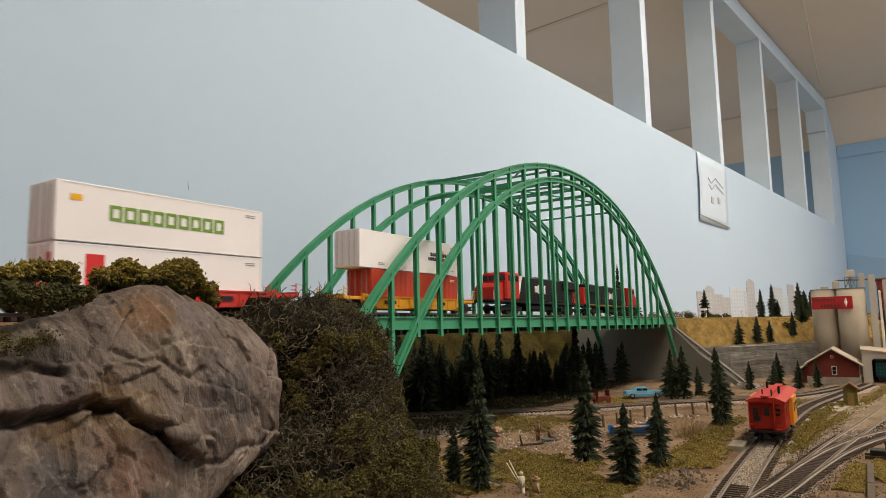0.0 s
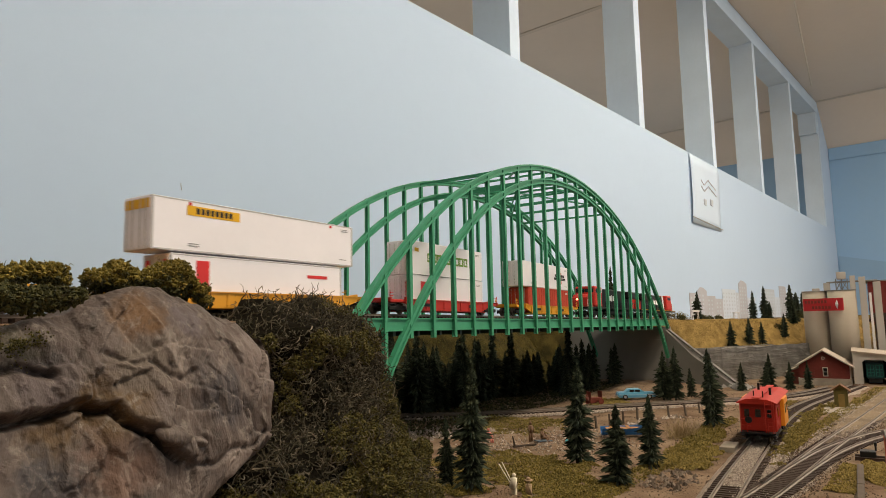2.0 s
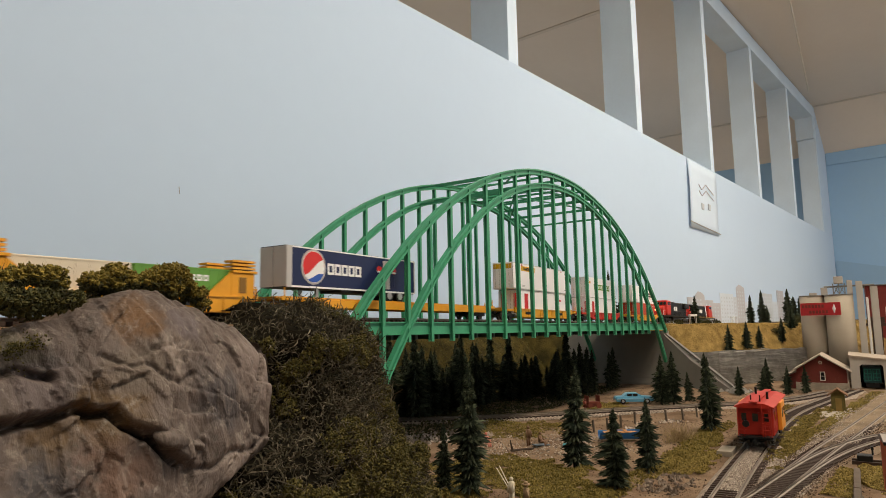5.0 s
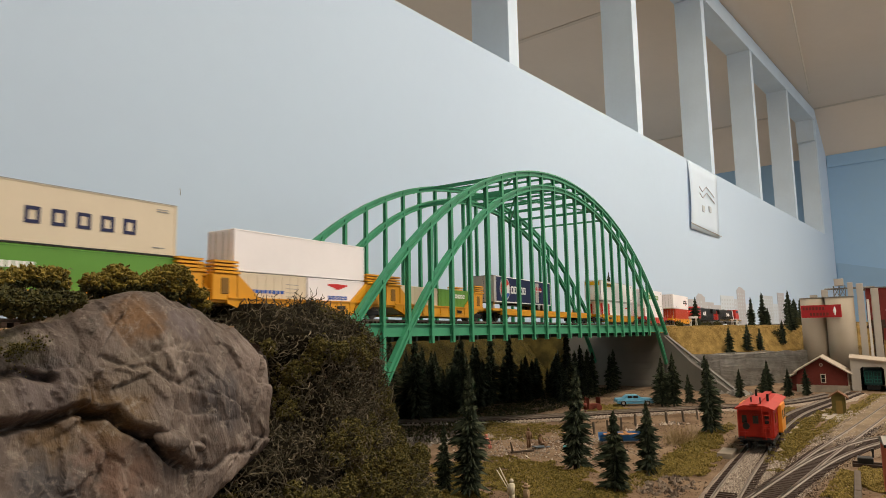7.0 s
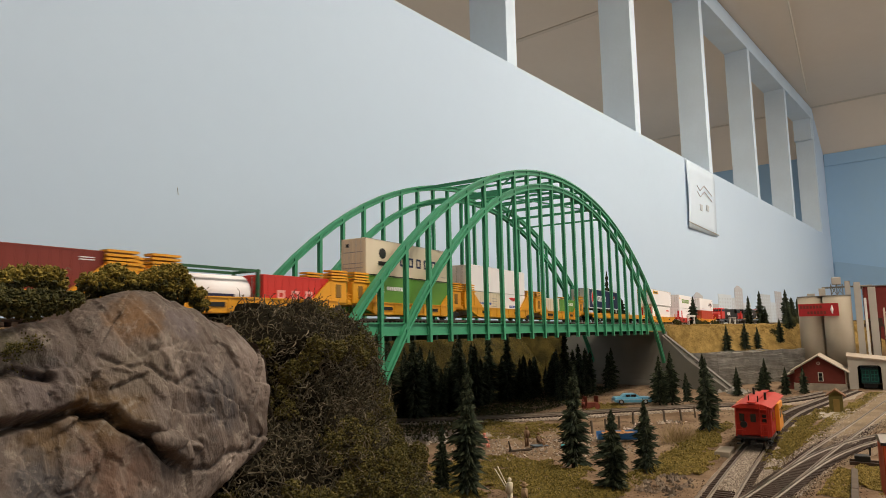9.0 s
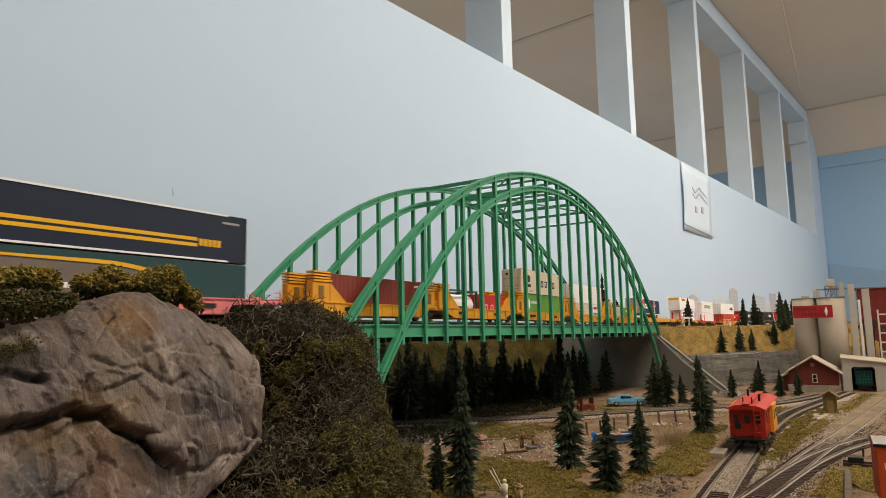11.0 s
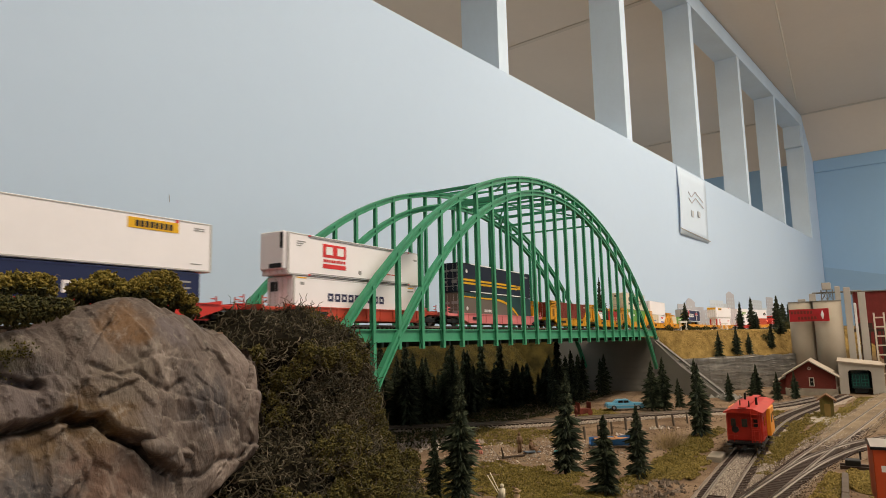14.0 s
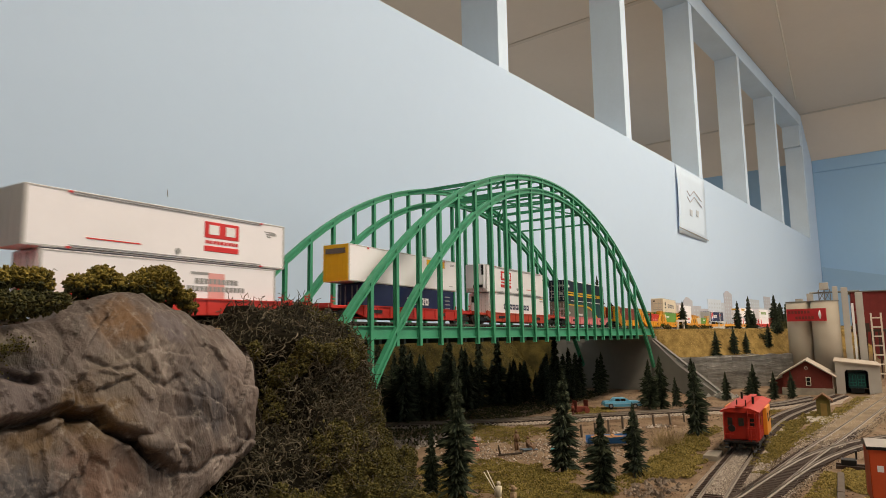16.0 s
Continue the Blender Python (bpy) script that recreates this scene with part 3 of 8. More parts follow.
# two black and red diesels at the head
def diesel(label):
    ob = empty("diesel_locomotive")
    tagged(ob, label, "locomotive", "locomotives of the train")
    L = 0.250
    bm = B()
    box(bm, -L / 2, L / 2, -0.0172, 0.0172, 0.0135, 0.0165, 0.0005)
    f = part("frame", bm, BLACK, ob)
    bm = B()
    box(bm, -L / 2 + 0.004, L / 2 - 0.004, -0.0176, -0.0171, 0.0160, 0.0168)
    part("side_stripe", bm, INKY, f)
    bm = B()
    box(bm, -0.040, 0.040, -0.014, 0.014, 0.0050, 0.0125, 0.002)
    part("fuel_tank", bm, BLACK, ob)
    bm = B()
    box(bm, -0.112, 0.062, -0.0095, 0.0095, 0.0166, 0.0480, 0.0015)
    part("long_hood", bm, BLACK, ob)
    bm = B()
    box(bm, -0.112, -0.070, -0.0165, 0.0165, 0.0345, 0.0480, 0.002)
    part("radiator", bm, BLACK, ob)
    for k in range(9):
        bm = B()
        x = -0.060 + k * 0.0125
        box(bm, x, x + 0.0105, -0.0098, -0.0094, 0.0190, 0.0400)
        part("hood_door", bm, BLACK, ob)
    # tail end, cab and nose in red
    bm = B()
    box(bm, -0.1150, -0.100, -0.0098, 0.0098, 0.0167, 0.0430, 0.001)
    part("tail_panel", bm, RED, ob)
    bm = B()
    box(bm, 0.062, 0.094, -0.0165, 0.0165, 0.0166, 0.0500, 0.002)
    cab = part("cab", bm, RED, ob)
    bm = B()
    v = [(0.094, 0.0166), (0.115, 0.0166), (0.115, 0.0310), (0.109, 0.0360), (0.094, 0.0375)]
    a = [bm.verts.new((x, -0.0125, z)) for x, z in v]
    b = [bm.verts.new((x, 0.0125, z)) for x, z in v]
    bm.faces.new(a), bm.faces.new(b[::-1])
    for i in range(5):
        bm.faces.new((a[i], b[i], b[(i + 1) % 5], a[(i + 1) % 5]))
    bmesh.ops.recalc_face_normals(bm, faces=bm.faces[:])
    part("nose", bm, RED, ob)
    for y0, y1 in ((-0.0150, -0.0085), (-0.0070, -0.0005), (0.0005, 0.0070), (0.0085, 0.0150)):
        bm = B()
        box(bm, 0.0938, 0.0944, y0, y1, 0.0400, 0.0460)
        part("windscreen", bm, GLASS, cab)
    for sg in (-1, 1):
        for x0, x1 in ((0.066, 0.076), (0.079, 0.089)):
            bm = B()
            box(bm, x0, x1, sg * 0.0165 - 0.0003, sg * 0.0165 + 0.0003, 0.0395, 0.0460)
            part("side_window", bm, GLASS, cab)
        # white diagonal flash
        bm = B()
        y = sg * (0.0166 if sg else 0)
        v = [(0.052, 0.0480), (0.044, 0.0480), (0.055, 0.0170), (0.063, 0.0170)]
        a = [bm.verts.new((x, sg * 0.0092, z)) for x, z in v]
        b = [bm.verts.new((x, sg * 0.0100, z)) for x, z in v]
        bm.faces.new(a), bm.faces.new(b[::-1])
        for i in range(4):
            bm.faces.new((a[i], b[i], b[(i + 1) % 4], a[(i + 1) % 4]))
        bmesh.ops.recalc_face_normals(bm, faces=bm.faces[:])
        part("white_flash", bm, INKW, ob)
        for k, x in enumerate((-0.016, 0.000)):
            bm = B()
            box(bm, x, x + 0.003, sg * 0.0099 - 0.0003, sg * 0.0099 + 0.0003, 0.0270, 0.0390)
            box(bm, x + 0.004, x + 0.012, sg * 0.0099 - 0.0003, sg * 0.0099 + 0.0003, 0.0290, 0.0370)
            part("emblem_bar", bm, INKW, ob)
        bm = B()
        for k in range(14):
            x = -0.100 + k * 0.0115
            cyl(bm, (x, sg * 0.0168, 0.0166), (x, sg * 0.0168, 0.0265), 0.00035, 6)
        cyl(bm, (-0.100, sg * 0.0168, 0.0265), (0.0495, sg * 0.0168, 0.0265), 0.00035, 6)
        part("handrail", bm, BLACK, ob)
        bm = B()
        cyl(bm, (0.117, sg * 0.014, 0.0166), (0.117, sg * 0.014, 0.0270), 0.0004, 6)
        cyl(bm, (0.117, sg * 0.014, 0.0270), (0.108, sg * 0.016, 0.0270), 0.0004, 6)
        part("end_rail", bm, INKW, ob)
        for xe in (-0.122, 0.122):
            bm = B()
            for z in (0.004, 0.008, 0.012):
                box(bm, xe - 0.004, xe + 0.004, sg * 0.013 - 0.0035, sg * 0.013 + 0.0035, z, z + 0.0008)
            part("step", bm, BLACK, f)
    bm = B()
    cyl(bm, (0.115, -0.004, 0.0285), (0.1158, -0.004, 0.0285), 0.0016, 12)
    part("headlight", bm, TAIL, ob)
    bm = B()
    for x in (-0.095, -0.080):
        cyl(bm, (x, 0, 0.048), (x, 0, 0.0492), 0.006, 16)
    box(bm, -0.02, -0.004, -0.004, 0.004, 0.0478, 0.0500, 0.0006)
    part("roof_fan", bm, BLACK, ob)
    for sg in (-1, 1):
        bm = B()
        xc = sg * 0.078
        for y in (-0.0125, 0.0125):
            box(bm, xc - 0.025, xc + 0.025, y - 0.0012, y + 0.0012, 0.0045, 0.0095, 0.0008)
        t = part("truck_frame", bm, BLACK, ob)
        for dx in (-0.019, 0, 0.019):
            bm = B()
            cyl(bm, (xc + dx, -0.0090, 0.0060), (xc + dx, -0.0065, 0.0060), 0.0060, 14)
            cyl(bm, (xc + dx, 0.0065, 0.0060), (xc + dx, 0.0090, 0.0060), 0.0060, 14)
            part("wheelset", bm, M_WHEEL, t)
    return ob


d1 = diesel("black and red diesel locomotive leading the train")
ride(d1, 1.083, 0, 0.1)
d1.scale.x = 1.14
d2 = diesel("black and red diesel locomotive running cab to the rear")
RIDES.append((d2, 0.788, 0, 0.1))
d2.scale.x = 1.14
d2["turned"] = 1

# car 1: ochre well car, red box under a white one
c = well_car("ochre yellow well car with a red and a white container", YELLOW, 0.146)
ride(c, 0.502, 0, 0.09)
k = container("red steel container in the well", L40, HC, REDC, ribs=18)
small_marks(k, L40, HC, INKW)
ride(k, 0.505, LOW, 0.07)
k = container("white container stacked on the red one", L45, HC, WHITE)
small_marks(k, L45, HC)
letter_bars(k, 0.028, 0.062, 0.0175, 0.0210, 8, INKK)
letter_bars(k, 0.024, 0.066, 0.0130, 0.0165, 11, INKK)
side_sign(k, "pink_bar", 0.045, 0.052, 0.0080, 0.0240, INKP, thick=0.0002)
rear_at(k, 0.419, L45, LOW + HC + 0.0005)

# car 2: red well car, two white containers
c = well_car("red well car with two stacked white containers", RED, 0.146)
ride(c, 0.2435, 0, 0.09)
for up, top in ((LOW, False), (LOW + HC + 0.0004, True)):
    k = container("white refrigerated container with green lettering bars" if top else "white container with a red end panel", L40, HC, WHITE)
    small_marks(k, L40, HC, INKGR, low=not top)
    if top:
        letter_bars(k, -0.0411, 0.0380, 0.0134, 0.0224, 9, INKG, 0.13)
        side_sign(k, "lower_rail", -L40 / 2, L40 / 2, 0.0001, 0.0005, INKGR, thick=0.0003)
        side_sign(k, "yellow_label", -0.0625, -0.0560, 0.0225, 0.0260, INKY)
    else:
        side_sign(k, "red_panel", -0.0530, -0.0425, 0.0060, 0.0270, INKR)
        end_sign(k, "red_panel", -L40 / 2 - 0.0004, -0.012, -0.008, 0.006, 0.027, INKR)
    rear_at(k, 0.1735, L40, up)

# car 3: yellow well car, long white boxes
c = well_car("yellow well car with two long white containers", YELLOW, 0.172)
ride(c, -0.003, 0, 0.10)
k = container("white container with red end panels in the well", L48 - 0.01, HC, WHITE, rail_m=GREY)
side_sign(k, "red_panel", -0.060, -0.050, 0.004, 0.029, INKR)
side_sign(k, "red_bar", 0.040, 0.062, 0.022, 0.0245, INKR)
end_sign(k, "red_panel", -L48 / 2 + 0.005 - 0.0004, 0.006, 0.010, 0.004, 0.029, INKR)
end_sign(k, "red_panel", -L48 / 2 + 0.005 - 0.0004, -0.012, -0.008, 0.004, 0.029, INKR)
rear_at(k, -0.083, L48 - 0.01, LOW)
k = container("long white container with a yellow name panel", L53, 0.0335, WHITE, rail_m=GREY)
small_marks(k, L53, 0.0345)
p = side_sign(k, "name_panel", -0.068, -0.026, 0.0238, 0.0300, INKY)
for i in range(8):
    side_sign(k, "dark_bar", -0.061 + i * 0.0037, -0.0585 + i * 0.0037, 0.0250, 0.0288, BLACK, thick=0.0004)
end_sign(k, "name_panel", -L53 / 2 - 0.0004, -0.0125, 0.0125, 0.0255, 0.0315, INKY)
for x in (-L53 / 2 + 0.027, L53 / 2 - 0.027):
    side_sign(k, "red_latch", x - 0.001, x + 0.001, 0.0300, 0.0320, INKR, thick=0.0004)
rear_at(k, -0.0965, L53, LOW + HC + 0.0012)


# car 4: yellow flat car with a blue trailer
def flat_car(label, m, L):
    ob = empty("flat_car")
    tagged(ob, label, "flat car", "cars of the train")
    bm = B()
    box(bm, -L / 2, L / 2, -0.0165, 0.0165, 0.0120, 0.0140, 0.0004)
    dk = part("deck", bm, m, ob)
    for sg in (-1, 1):
        bm = B()
        box(bm, -L / 2 + 0.02, L / 2 - 0.02, sg * 0.016 - 0.0012, sg * 0.016 + 0.0012, 0.0075, 0.0135)
        part("side_sill", bm, m, dk)
        bm = B()
        box(bm, -L / 2, L / 2, sg * 0.016 - 0.0005, sg * 0.016 + 0.0005, 0.0140, 0.0152)
        part("side_lip", bm, m, dk)
        truck(ob, sg * (L / 2 - 0.032))
        bm = B()
        xe = sg * L / 2
        box(bm, min(xe, xe + sg * 0.008), max(xe, xe + sg * 0.008), -0.0015, 0.0015, 0.0075, 0.0105)
        part("coupler", bm, BLACK, dk)
        bm = B()
        box(bm, xe - 0.003, xe + 0.003, -0.014, 0.014, 0.0140, 0.0150)
        cyl(bm, (xe - sg * 0.004, -0.0150, 0.014), (xe - sg * 0.004, -0.0150, 0.022), 0.0006, 6)
        cyl(bm, (xe - sg * 0.004, 0.0150, 0.014), (xe - sg * 0.004, 0.0150, 0.022), 0.0006, 6)
        part("end_rail", bm, m, dk)
    bm = B()
    box(bm, L / 2 - 0.19, L / 2 - 0.178, -0.005, 0.005, 0.0140, 0.0260, 0.0008)
    part("hitch", bm, m, ob)
    return ob


c = flat_car("long yellow trailer flat car", YELLOW, 0.335)
ride(c, -0.318, 0, 0.12)
ob = empty("semi_trailer")
tagged(ob, "dark blue semi trailer with a red, white and blue disc", "trailer")
TL, TZ0, TZ1 = L48, 0.0228, 0.0545
bm = B()
box(bm, -TL / 2, TL / 2, -CW / 2, CW / 2, TZ0, TZ1, 0.0004)
part("body", bm, NAVY, ob)
for z0, z1 in ((TZ0, TZ0 + 0.0014), (TZ1 - 0.0012, TZ1 - 0.0002)):
    side_sign(ob, "silver_rail", -TL / 2, TL / 2, z0, z1, INKW)
side_sign(ob, "silver_post", -TL / 2 - 0.0002, -TL / 2 + 0.0055, TZ0, TZ1 - 0.0003, GREY, thick=0.0003)
side_sign(ob, "silver_post", TL / 2 - 0.0015, TL / 2, TZ0, TZ1 - 0.0003, GREY, thick=0.0003)
end_sign(ob, "rear_door", -TL / 2, -CW / 2 + 0.0002, -0.0003, TZ0 + 0.0004, TZ1 - 0.0006, GREY)
end_sign(ob, "rear_door", -TL / 2, 0.0003, CW / 2 - 0.0002, TZ0 + 0.0004, TZ1 - 0.0006, GREY)
# disc: red cap, white wave, blue bowl
DX, DZ, DR = -TL / 2 + 0.0290, (TZ0 + TZ1) / 2 + 0.0008, 0.0124


def disc_patch(name, lo, hi, m, r, y):
    """The part of a disc between two waving lines."""
    n = 24
    pts_hi, pts_lo = [], []
    for i in range(n + 1):
        x = -r + 2 * r * i / n
        e = math.sqrt(max(0, r * r - x * x))
        pts_hi.append((x, min(e, max(-e, hi(x / r) * r))))
        pts_lo.append((x, max(-e, min(e, lo(x / r) * r))))
    bm = B()
    for i in range(n):
        q = [pts_lo[i], pts_lo[i + 1], pts_hi[i + 1], pts_hi[i]]
        fv = [bm.verts.new((DX + x, y, DZ + z)) for x, z in q]
        bv = [bm.verts.new((DX + x, y + 0.0004, DZ + z)) for x, z in q]
        bm.faces.new(fv)
        for j in range(4):
            bm.faces.new((fv[j], bv[j], bv[(j + 1) % 4], fv[(j + 1) % 4]))
    bmesh.ops.remove_doubles(bm, verts=bm.verts[:], dist=1e-6)
    bmesh.ops.recalc_face_normals(bm, faces=bm.faces[:])
    return part(name, bm, m, ob)


def wave(a, b):
    return lambda u: a + b * u + 0.12 * sin(u * 3.0)


disc_patch("disc_ring", lambda u: -1.5, lambda u: 1.5, GREY, DR * 1.12, -CW / 2 - 0.0002)
disc_patch("disc_white", lambda u: -1.5, lambda u: 1.5, INKW, DR, -CW / 2 - 0.0003)
disc_patch("disc_red", wave(-0.02, 0.55), lambda u: 1.5, INKR, DR * 0.98, -CW / 2 - 0.0005)
disc_patch("disc_blue", lambda u: -1.5, wave(-0.62, 0.15), INKBL, DR * 0.98, -CW / 2 - 0.0005)
letter_bars(ob, -0.0395, 0.0035, 0.0345, 0.0435, 5, INKW, 0.14)
for i, (x, w, hh) in enumerate(((0.0285, 0.0080, 0.0215), (0.0390, 0.0100, 0.0255), (0.0495, 0.0080, 0.0205))):
    bm = B()
    cyl(bm, (x, -CW / 2 + 0.0008, 0.0385 - hh / 2), (x, -CW / 2 + 0.0008, 0.0385 + hh / 2), w / 2 * 0.35, 10)
    box(bm, x - w / 2, x + w / 2, -CW / 2 - 0.0003, -CW / 2 + 0.0003, 0.0385 - hh / 2, 0.0385 + hh / 2)
    cp = part("can_shape", bm, (NAVY, GREY, NAVY)[i], ob)
    bm = B()
    cyl(bm, (x, -CW / 2 - 0.0005, 0.0430), (x, -CW / 2 + 0.0002, 0.0430), w * 0.42, 14)
    part("red_disc", bm, INKR, cp)
    bm = B()
    box(bm, x - w * 0.38, x + w * 0.38, -CW / 2 - 0.0006, -CW / 2, 0.0403, 0.0417)
    part("white_bar", bm, INKW, cp)
bm = B()
box(bm, -0.02, TL / 2 - 0.006, -0.012, 0.012, TZ0 - 0.0018, TZ0)
part("underframe", bm, BLACK, ob)
for x in (TL / 2 - 0.040, TL / 2 - 0.024):
    for sg in (-1, 1):
        bm = B()
        cyl(bm, (x, sg * 0.0085, 0.0205 - 0.0005), (x, sg * 0.0138, 0.0205 - 0.0005), 0.0058, 18)
        w = part("wheel", bm, BLACK, ob)
        bm = B()
        cyl(bm, (x, sg * 0.0138, 0.0200), (x, sg * 0.0141, 0.0200), 0.0034, 14)
        part("hub", bm, STEEL, w)
for sg in (-1, 1):
    bm = B()
    box(bm, -TL / 2 + 0.036, -TL / 2 + 0.039, sg * 0.009 - 0.001, sg * 0.009 + 0.001, 0.0140, TZ0)
    part("landing_leg", bm, STEEL, ob)
rear_at(ob, -0.479, TL, 0.0)

# five yellow articulated well units
UNITS = [-0.601, -0.788, -0.9745, -1.161, -1.3475]
for i, mid in enumerate(UNITS):
    c = well_car("tall-ended yellow articulated well unit", YELLOW, 0.142, gap=0.0215, tall_ends=True, trucks=(-1, 1) if i == 4 else (1,))
    ride(c, mid, 0, 0.08)
HS = 0.0270
k = container("tan container low in the yellow unit", L40 / 2 - 0.001, HS, CREAM, ribs=8)
side_sign(k, "dark_bar", -0.02, 0.02, 0.006, 0.009, INKR)
ride(k, UNITS[0] - 0.0355, LOW, 0.03)
k = container("green container with white lettering bars in the yellow unit", L40 / 2 - 0.001, HS, GREENC, ribs=8)
letter_bars(k, -0.012, 0.018, 0.0185, 0.0225, 6, INKW)
ride(k, UNITS[0] + 0.0355, LOW, 0.03)
for dx, m, lb in ((-0.0355, CREAM, "cream half-length container in the yellow unit"), (0.0355, WHITE, "white half-length container with a red winged badge")):
    k = container(lb, L40 / 2 - 0.001, HS, m, ribs=8 if m is CREAM else 0)
    if m is CREAM:
        letter_bars(k, -0.02, 0.012, 0.0130, 0.0155, 8, INKBL)
        for z in (0.011, 0.014, 0.017, 0.020):
            side_sign(k, "dark_bar", 0.014, 0.026, z, z + 0.0005, INKGR)
    else:
        for sg in (-1, 1):
            bm = B()
            for q in range(4):
                box(bm, sg * (0.001 + q * 0.0030) - 0.0016, sg * (0.001 + q * 0.0030) + 0.0016, -CW / 2 - 0.0003, -CW / 2 + 0.0002, 0.0210 - 0.0022 + q * 0.0009, 0.0222 - q * 0.0001 + 0.001)
            part("wing_badge", bm, INKR, k)
        letter_bars(k, -0.012, 0.012, 0.0105, 0.0135, 5, INKBL)
    ride(k, UNITS[1] + dx, LOW, 0.03)
k = container("plain white container on top of two short ones", L40, 0.0295, WHITE)
rear_at(k, -0.8585, L40, 0.0325)
k = container("green container with white lettering bars", L40, HC, GREENC)
letter_bars(k, -0.040, -0.012, 0.0205, 0.0240, 8, INKW)
bm = B()
cyl(bm, (-0.052, -CW / 2 - 0.0004, 0.020), (-0.052, -CW / 2 + 0.0003, 0.020), 0.0075, 20)
part("white_disc", bm, INKW, k)
rear_at(k, -1.0435, L40, LOW)
k = container("cream container with dark lettering bars and emblem", L40, HC, CREAM)
small_marks(k, L40, HC, INKGR)
letter_bars(k, -0.0215, 0.0455, 0.0110, 0.0200, 5, INKB, 0.42)
side_sign(k, "lower_rail", -L40 / 2, L40 / 2, 0.0001, 0.0009, INKK, thick=0.0003)
side_sign(k, "upper_rail", -L40 / 2, L40 / 2, HC - 0.0006, HC - 0.0001, INKGR, thick=0.0003)
bm = B()
cyl(bm, (-0.046, -CW / 2 - 0.0004, 0.0205), (-0.046, -CW / 2 + 0.0003, 0.0205), 0.0048, 18)
box(bm, -0.052, -0.040, -CW / 2 - 0.0004, -CW / 2 + 0.0003, 0.0095, 0.0132)
part("emblem", bm, INKK, k)
for z in (0.006, 0.010, 0.020):
    end_sign(k, "door_bar", -L40 / 2 - 0.0004, -0.011, 0.011, z, z + 0.0006, INKGR)
end_sign(k, "door_mark", -L40 / 2 - 0.0004, 0.004, 0.008, 0.025, 0.028, INKK)
rear_at(k, -1.0435, L40, LOW + HC + 0.0002)
# tank frame and red open box
ob = empty("tank_container")
tagged(ob, "white cylindrical tank in a dark green frame", "tank container", "containers on the train")
TK = L40 / 2 - 0.002
bm = B()
cyl(bm, (-TK / 2 + 0.003, 0, 0.0135), (TK / 2 - 0.003, 0, 0.0135), 0.0118, 28)
bmesh.ops.bevel(bm, geom=[e for e in bm.edges if e.calc_face_angle(0) > 1.0], offset=0.004, segments=3, affect="EDGES")
part("tank", bm, WHITE, ob, smooth=True)
for sg in (-1, 1):
    bm = B()
    x = sg * (TK / 2 - 0.0012)
    for y in (-CW / 2 + 0.0012, CW / 2 - 0.0012):
        box(bm, x - 0.0011, x + 0.0011, y - 0.0011, y + 0.0011, 0, 0.0296)
    for z in (0.0008, 0.0286):
        box(bm, x - 0.001, x + 0.001, -CW / 2, CW / 2, z - 0.0008, z + 0.0010)
    part("end_frame", bm, TEAL if False else mat("tank_frame_green", (0.02, 0.09, 0.04), 0.5) if "tank_frame_green" not in bpy.data.materials else bpy.data.materials["tank_frame_green"], ob)
    bm = B()
    y = sg * (CW / 2 - 0.001)
    box(bm, -TK / 2, TK / 2, y - 0.0009, y + 0.0009, 0.0276, 0.0294)
    box(bm, -TK / 2, TK / 2, y - 0.0009, y + 0.0009, 0.0002, 0.0018)
    part("side_rail", bm, bpy.data.materials["tank_frame_green"], ob)
bm = B()
for i in range(9):
    box(bm, -0.012 + i * 0.0028, -0.0100 + i * 0.0028, -0.0127, -0.0115, 0.0085, 0.0115)
part("lettering_bar", bm, INKB, ob)
ride(ob, UNITS[3] - 0.0355, LOW, 0.03)
k = container("red open-top container with pale lettering bars", L40 / 2 - 0.001, 0.0265, RED, ribs=9)
for i in range(3):
    letter_bars(k, -0.022 + i * 0.0145, -0.012 + i * 0.0145, 0.0085, 0.0155, 1, INKP)
ride(k, UNITS[3] + 0.0355, LOW, 0.03)
k = container("oxide red container with small white marks", L40, HC, BROWN, ribs=24)
small_marks(k, L40, HC, INKW)
ride(k, UNITS[4], LOW, 0.07)

# pink well car, two striped dark containers
c = well_car("faded pink well car with dark striped containers", PINK, 0.190)
ride(c, -1.594, 0, 0.10)
k = container("taupe and teal container with a yellow curve", L53, HC, TAUPE, rear=GREY, rear_m=TAUPE, rail_m=TEAL)
for y, z, w, h in ((-0.006, 0.0200, 0.009, 0.0030), (0.0045, 0.0200, 0.006, 0.0022), (-0.0055, 0.0085, 0.006, 0.0040), (0.0, 0.0150, 0.022, 0.0006)):
    end_sign(k, "door_label", -L53 / 2 - 0.0010, y - w / 2, y + w / 2, z, z + h, INKGR)
bm = B()
cyl(bm, (-0.081, -CW / 2 - 0.0004, 0.0150), (-0.081, -CW / 2 + 0.0003, 0.0150), 0.0022, 6)
part("badge", bm, INKW, k)
bm = B()
n = 30
y0, y1 = -CW / 2 - 0.0003, -CW / 2 + 0.0002


def curve_z(x):
    u = max(0.0, (x + 0.02) / 0.082)
    return max(0.0006, 0.0275 - 0.0012 * (x + L53 / 2) * 10 - 0.0255 * u ** 2.6) if x > -0.02 else 0.0275 - 0.0012 * (x + L53 / 2) * 10


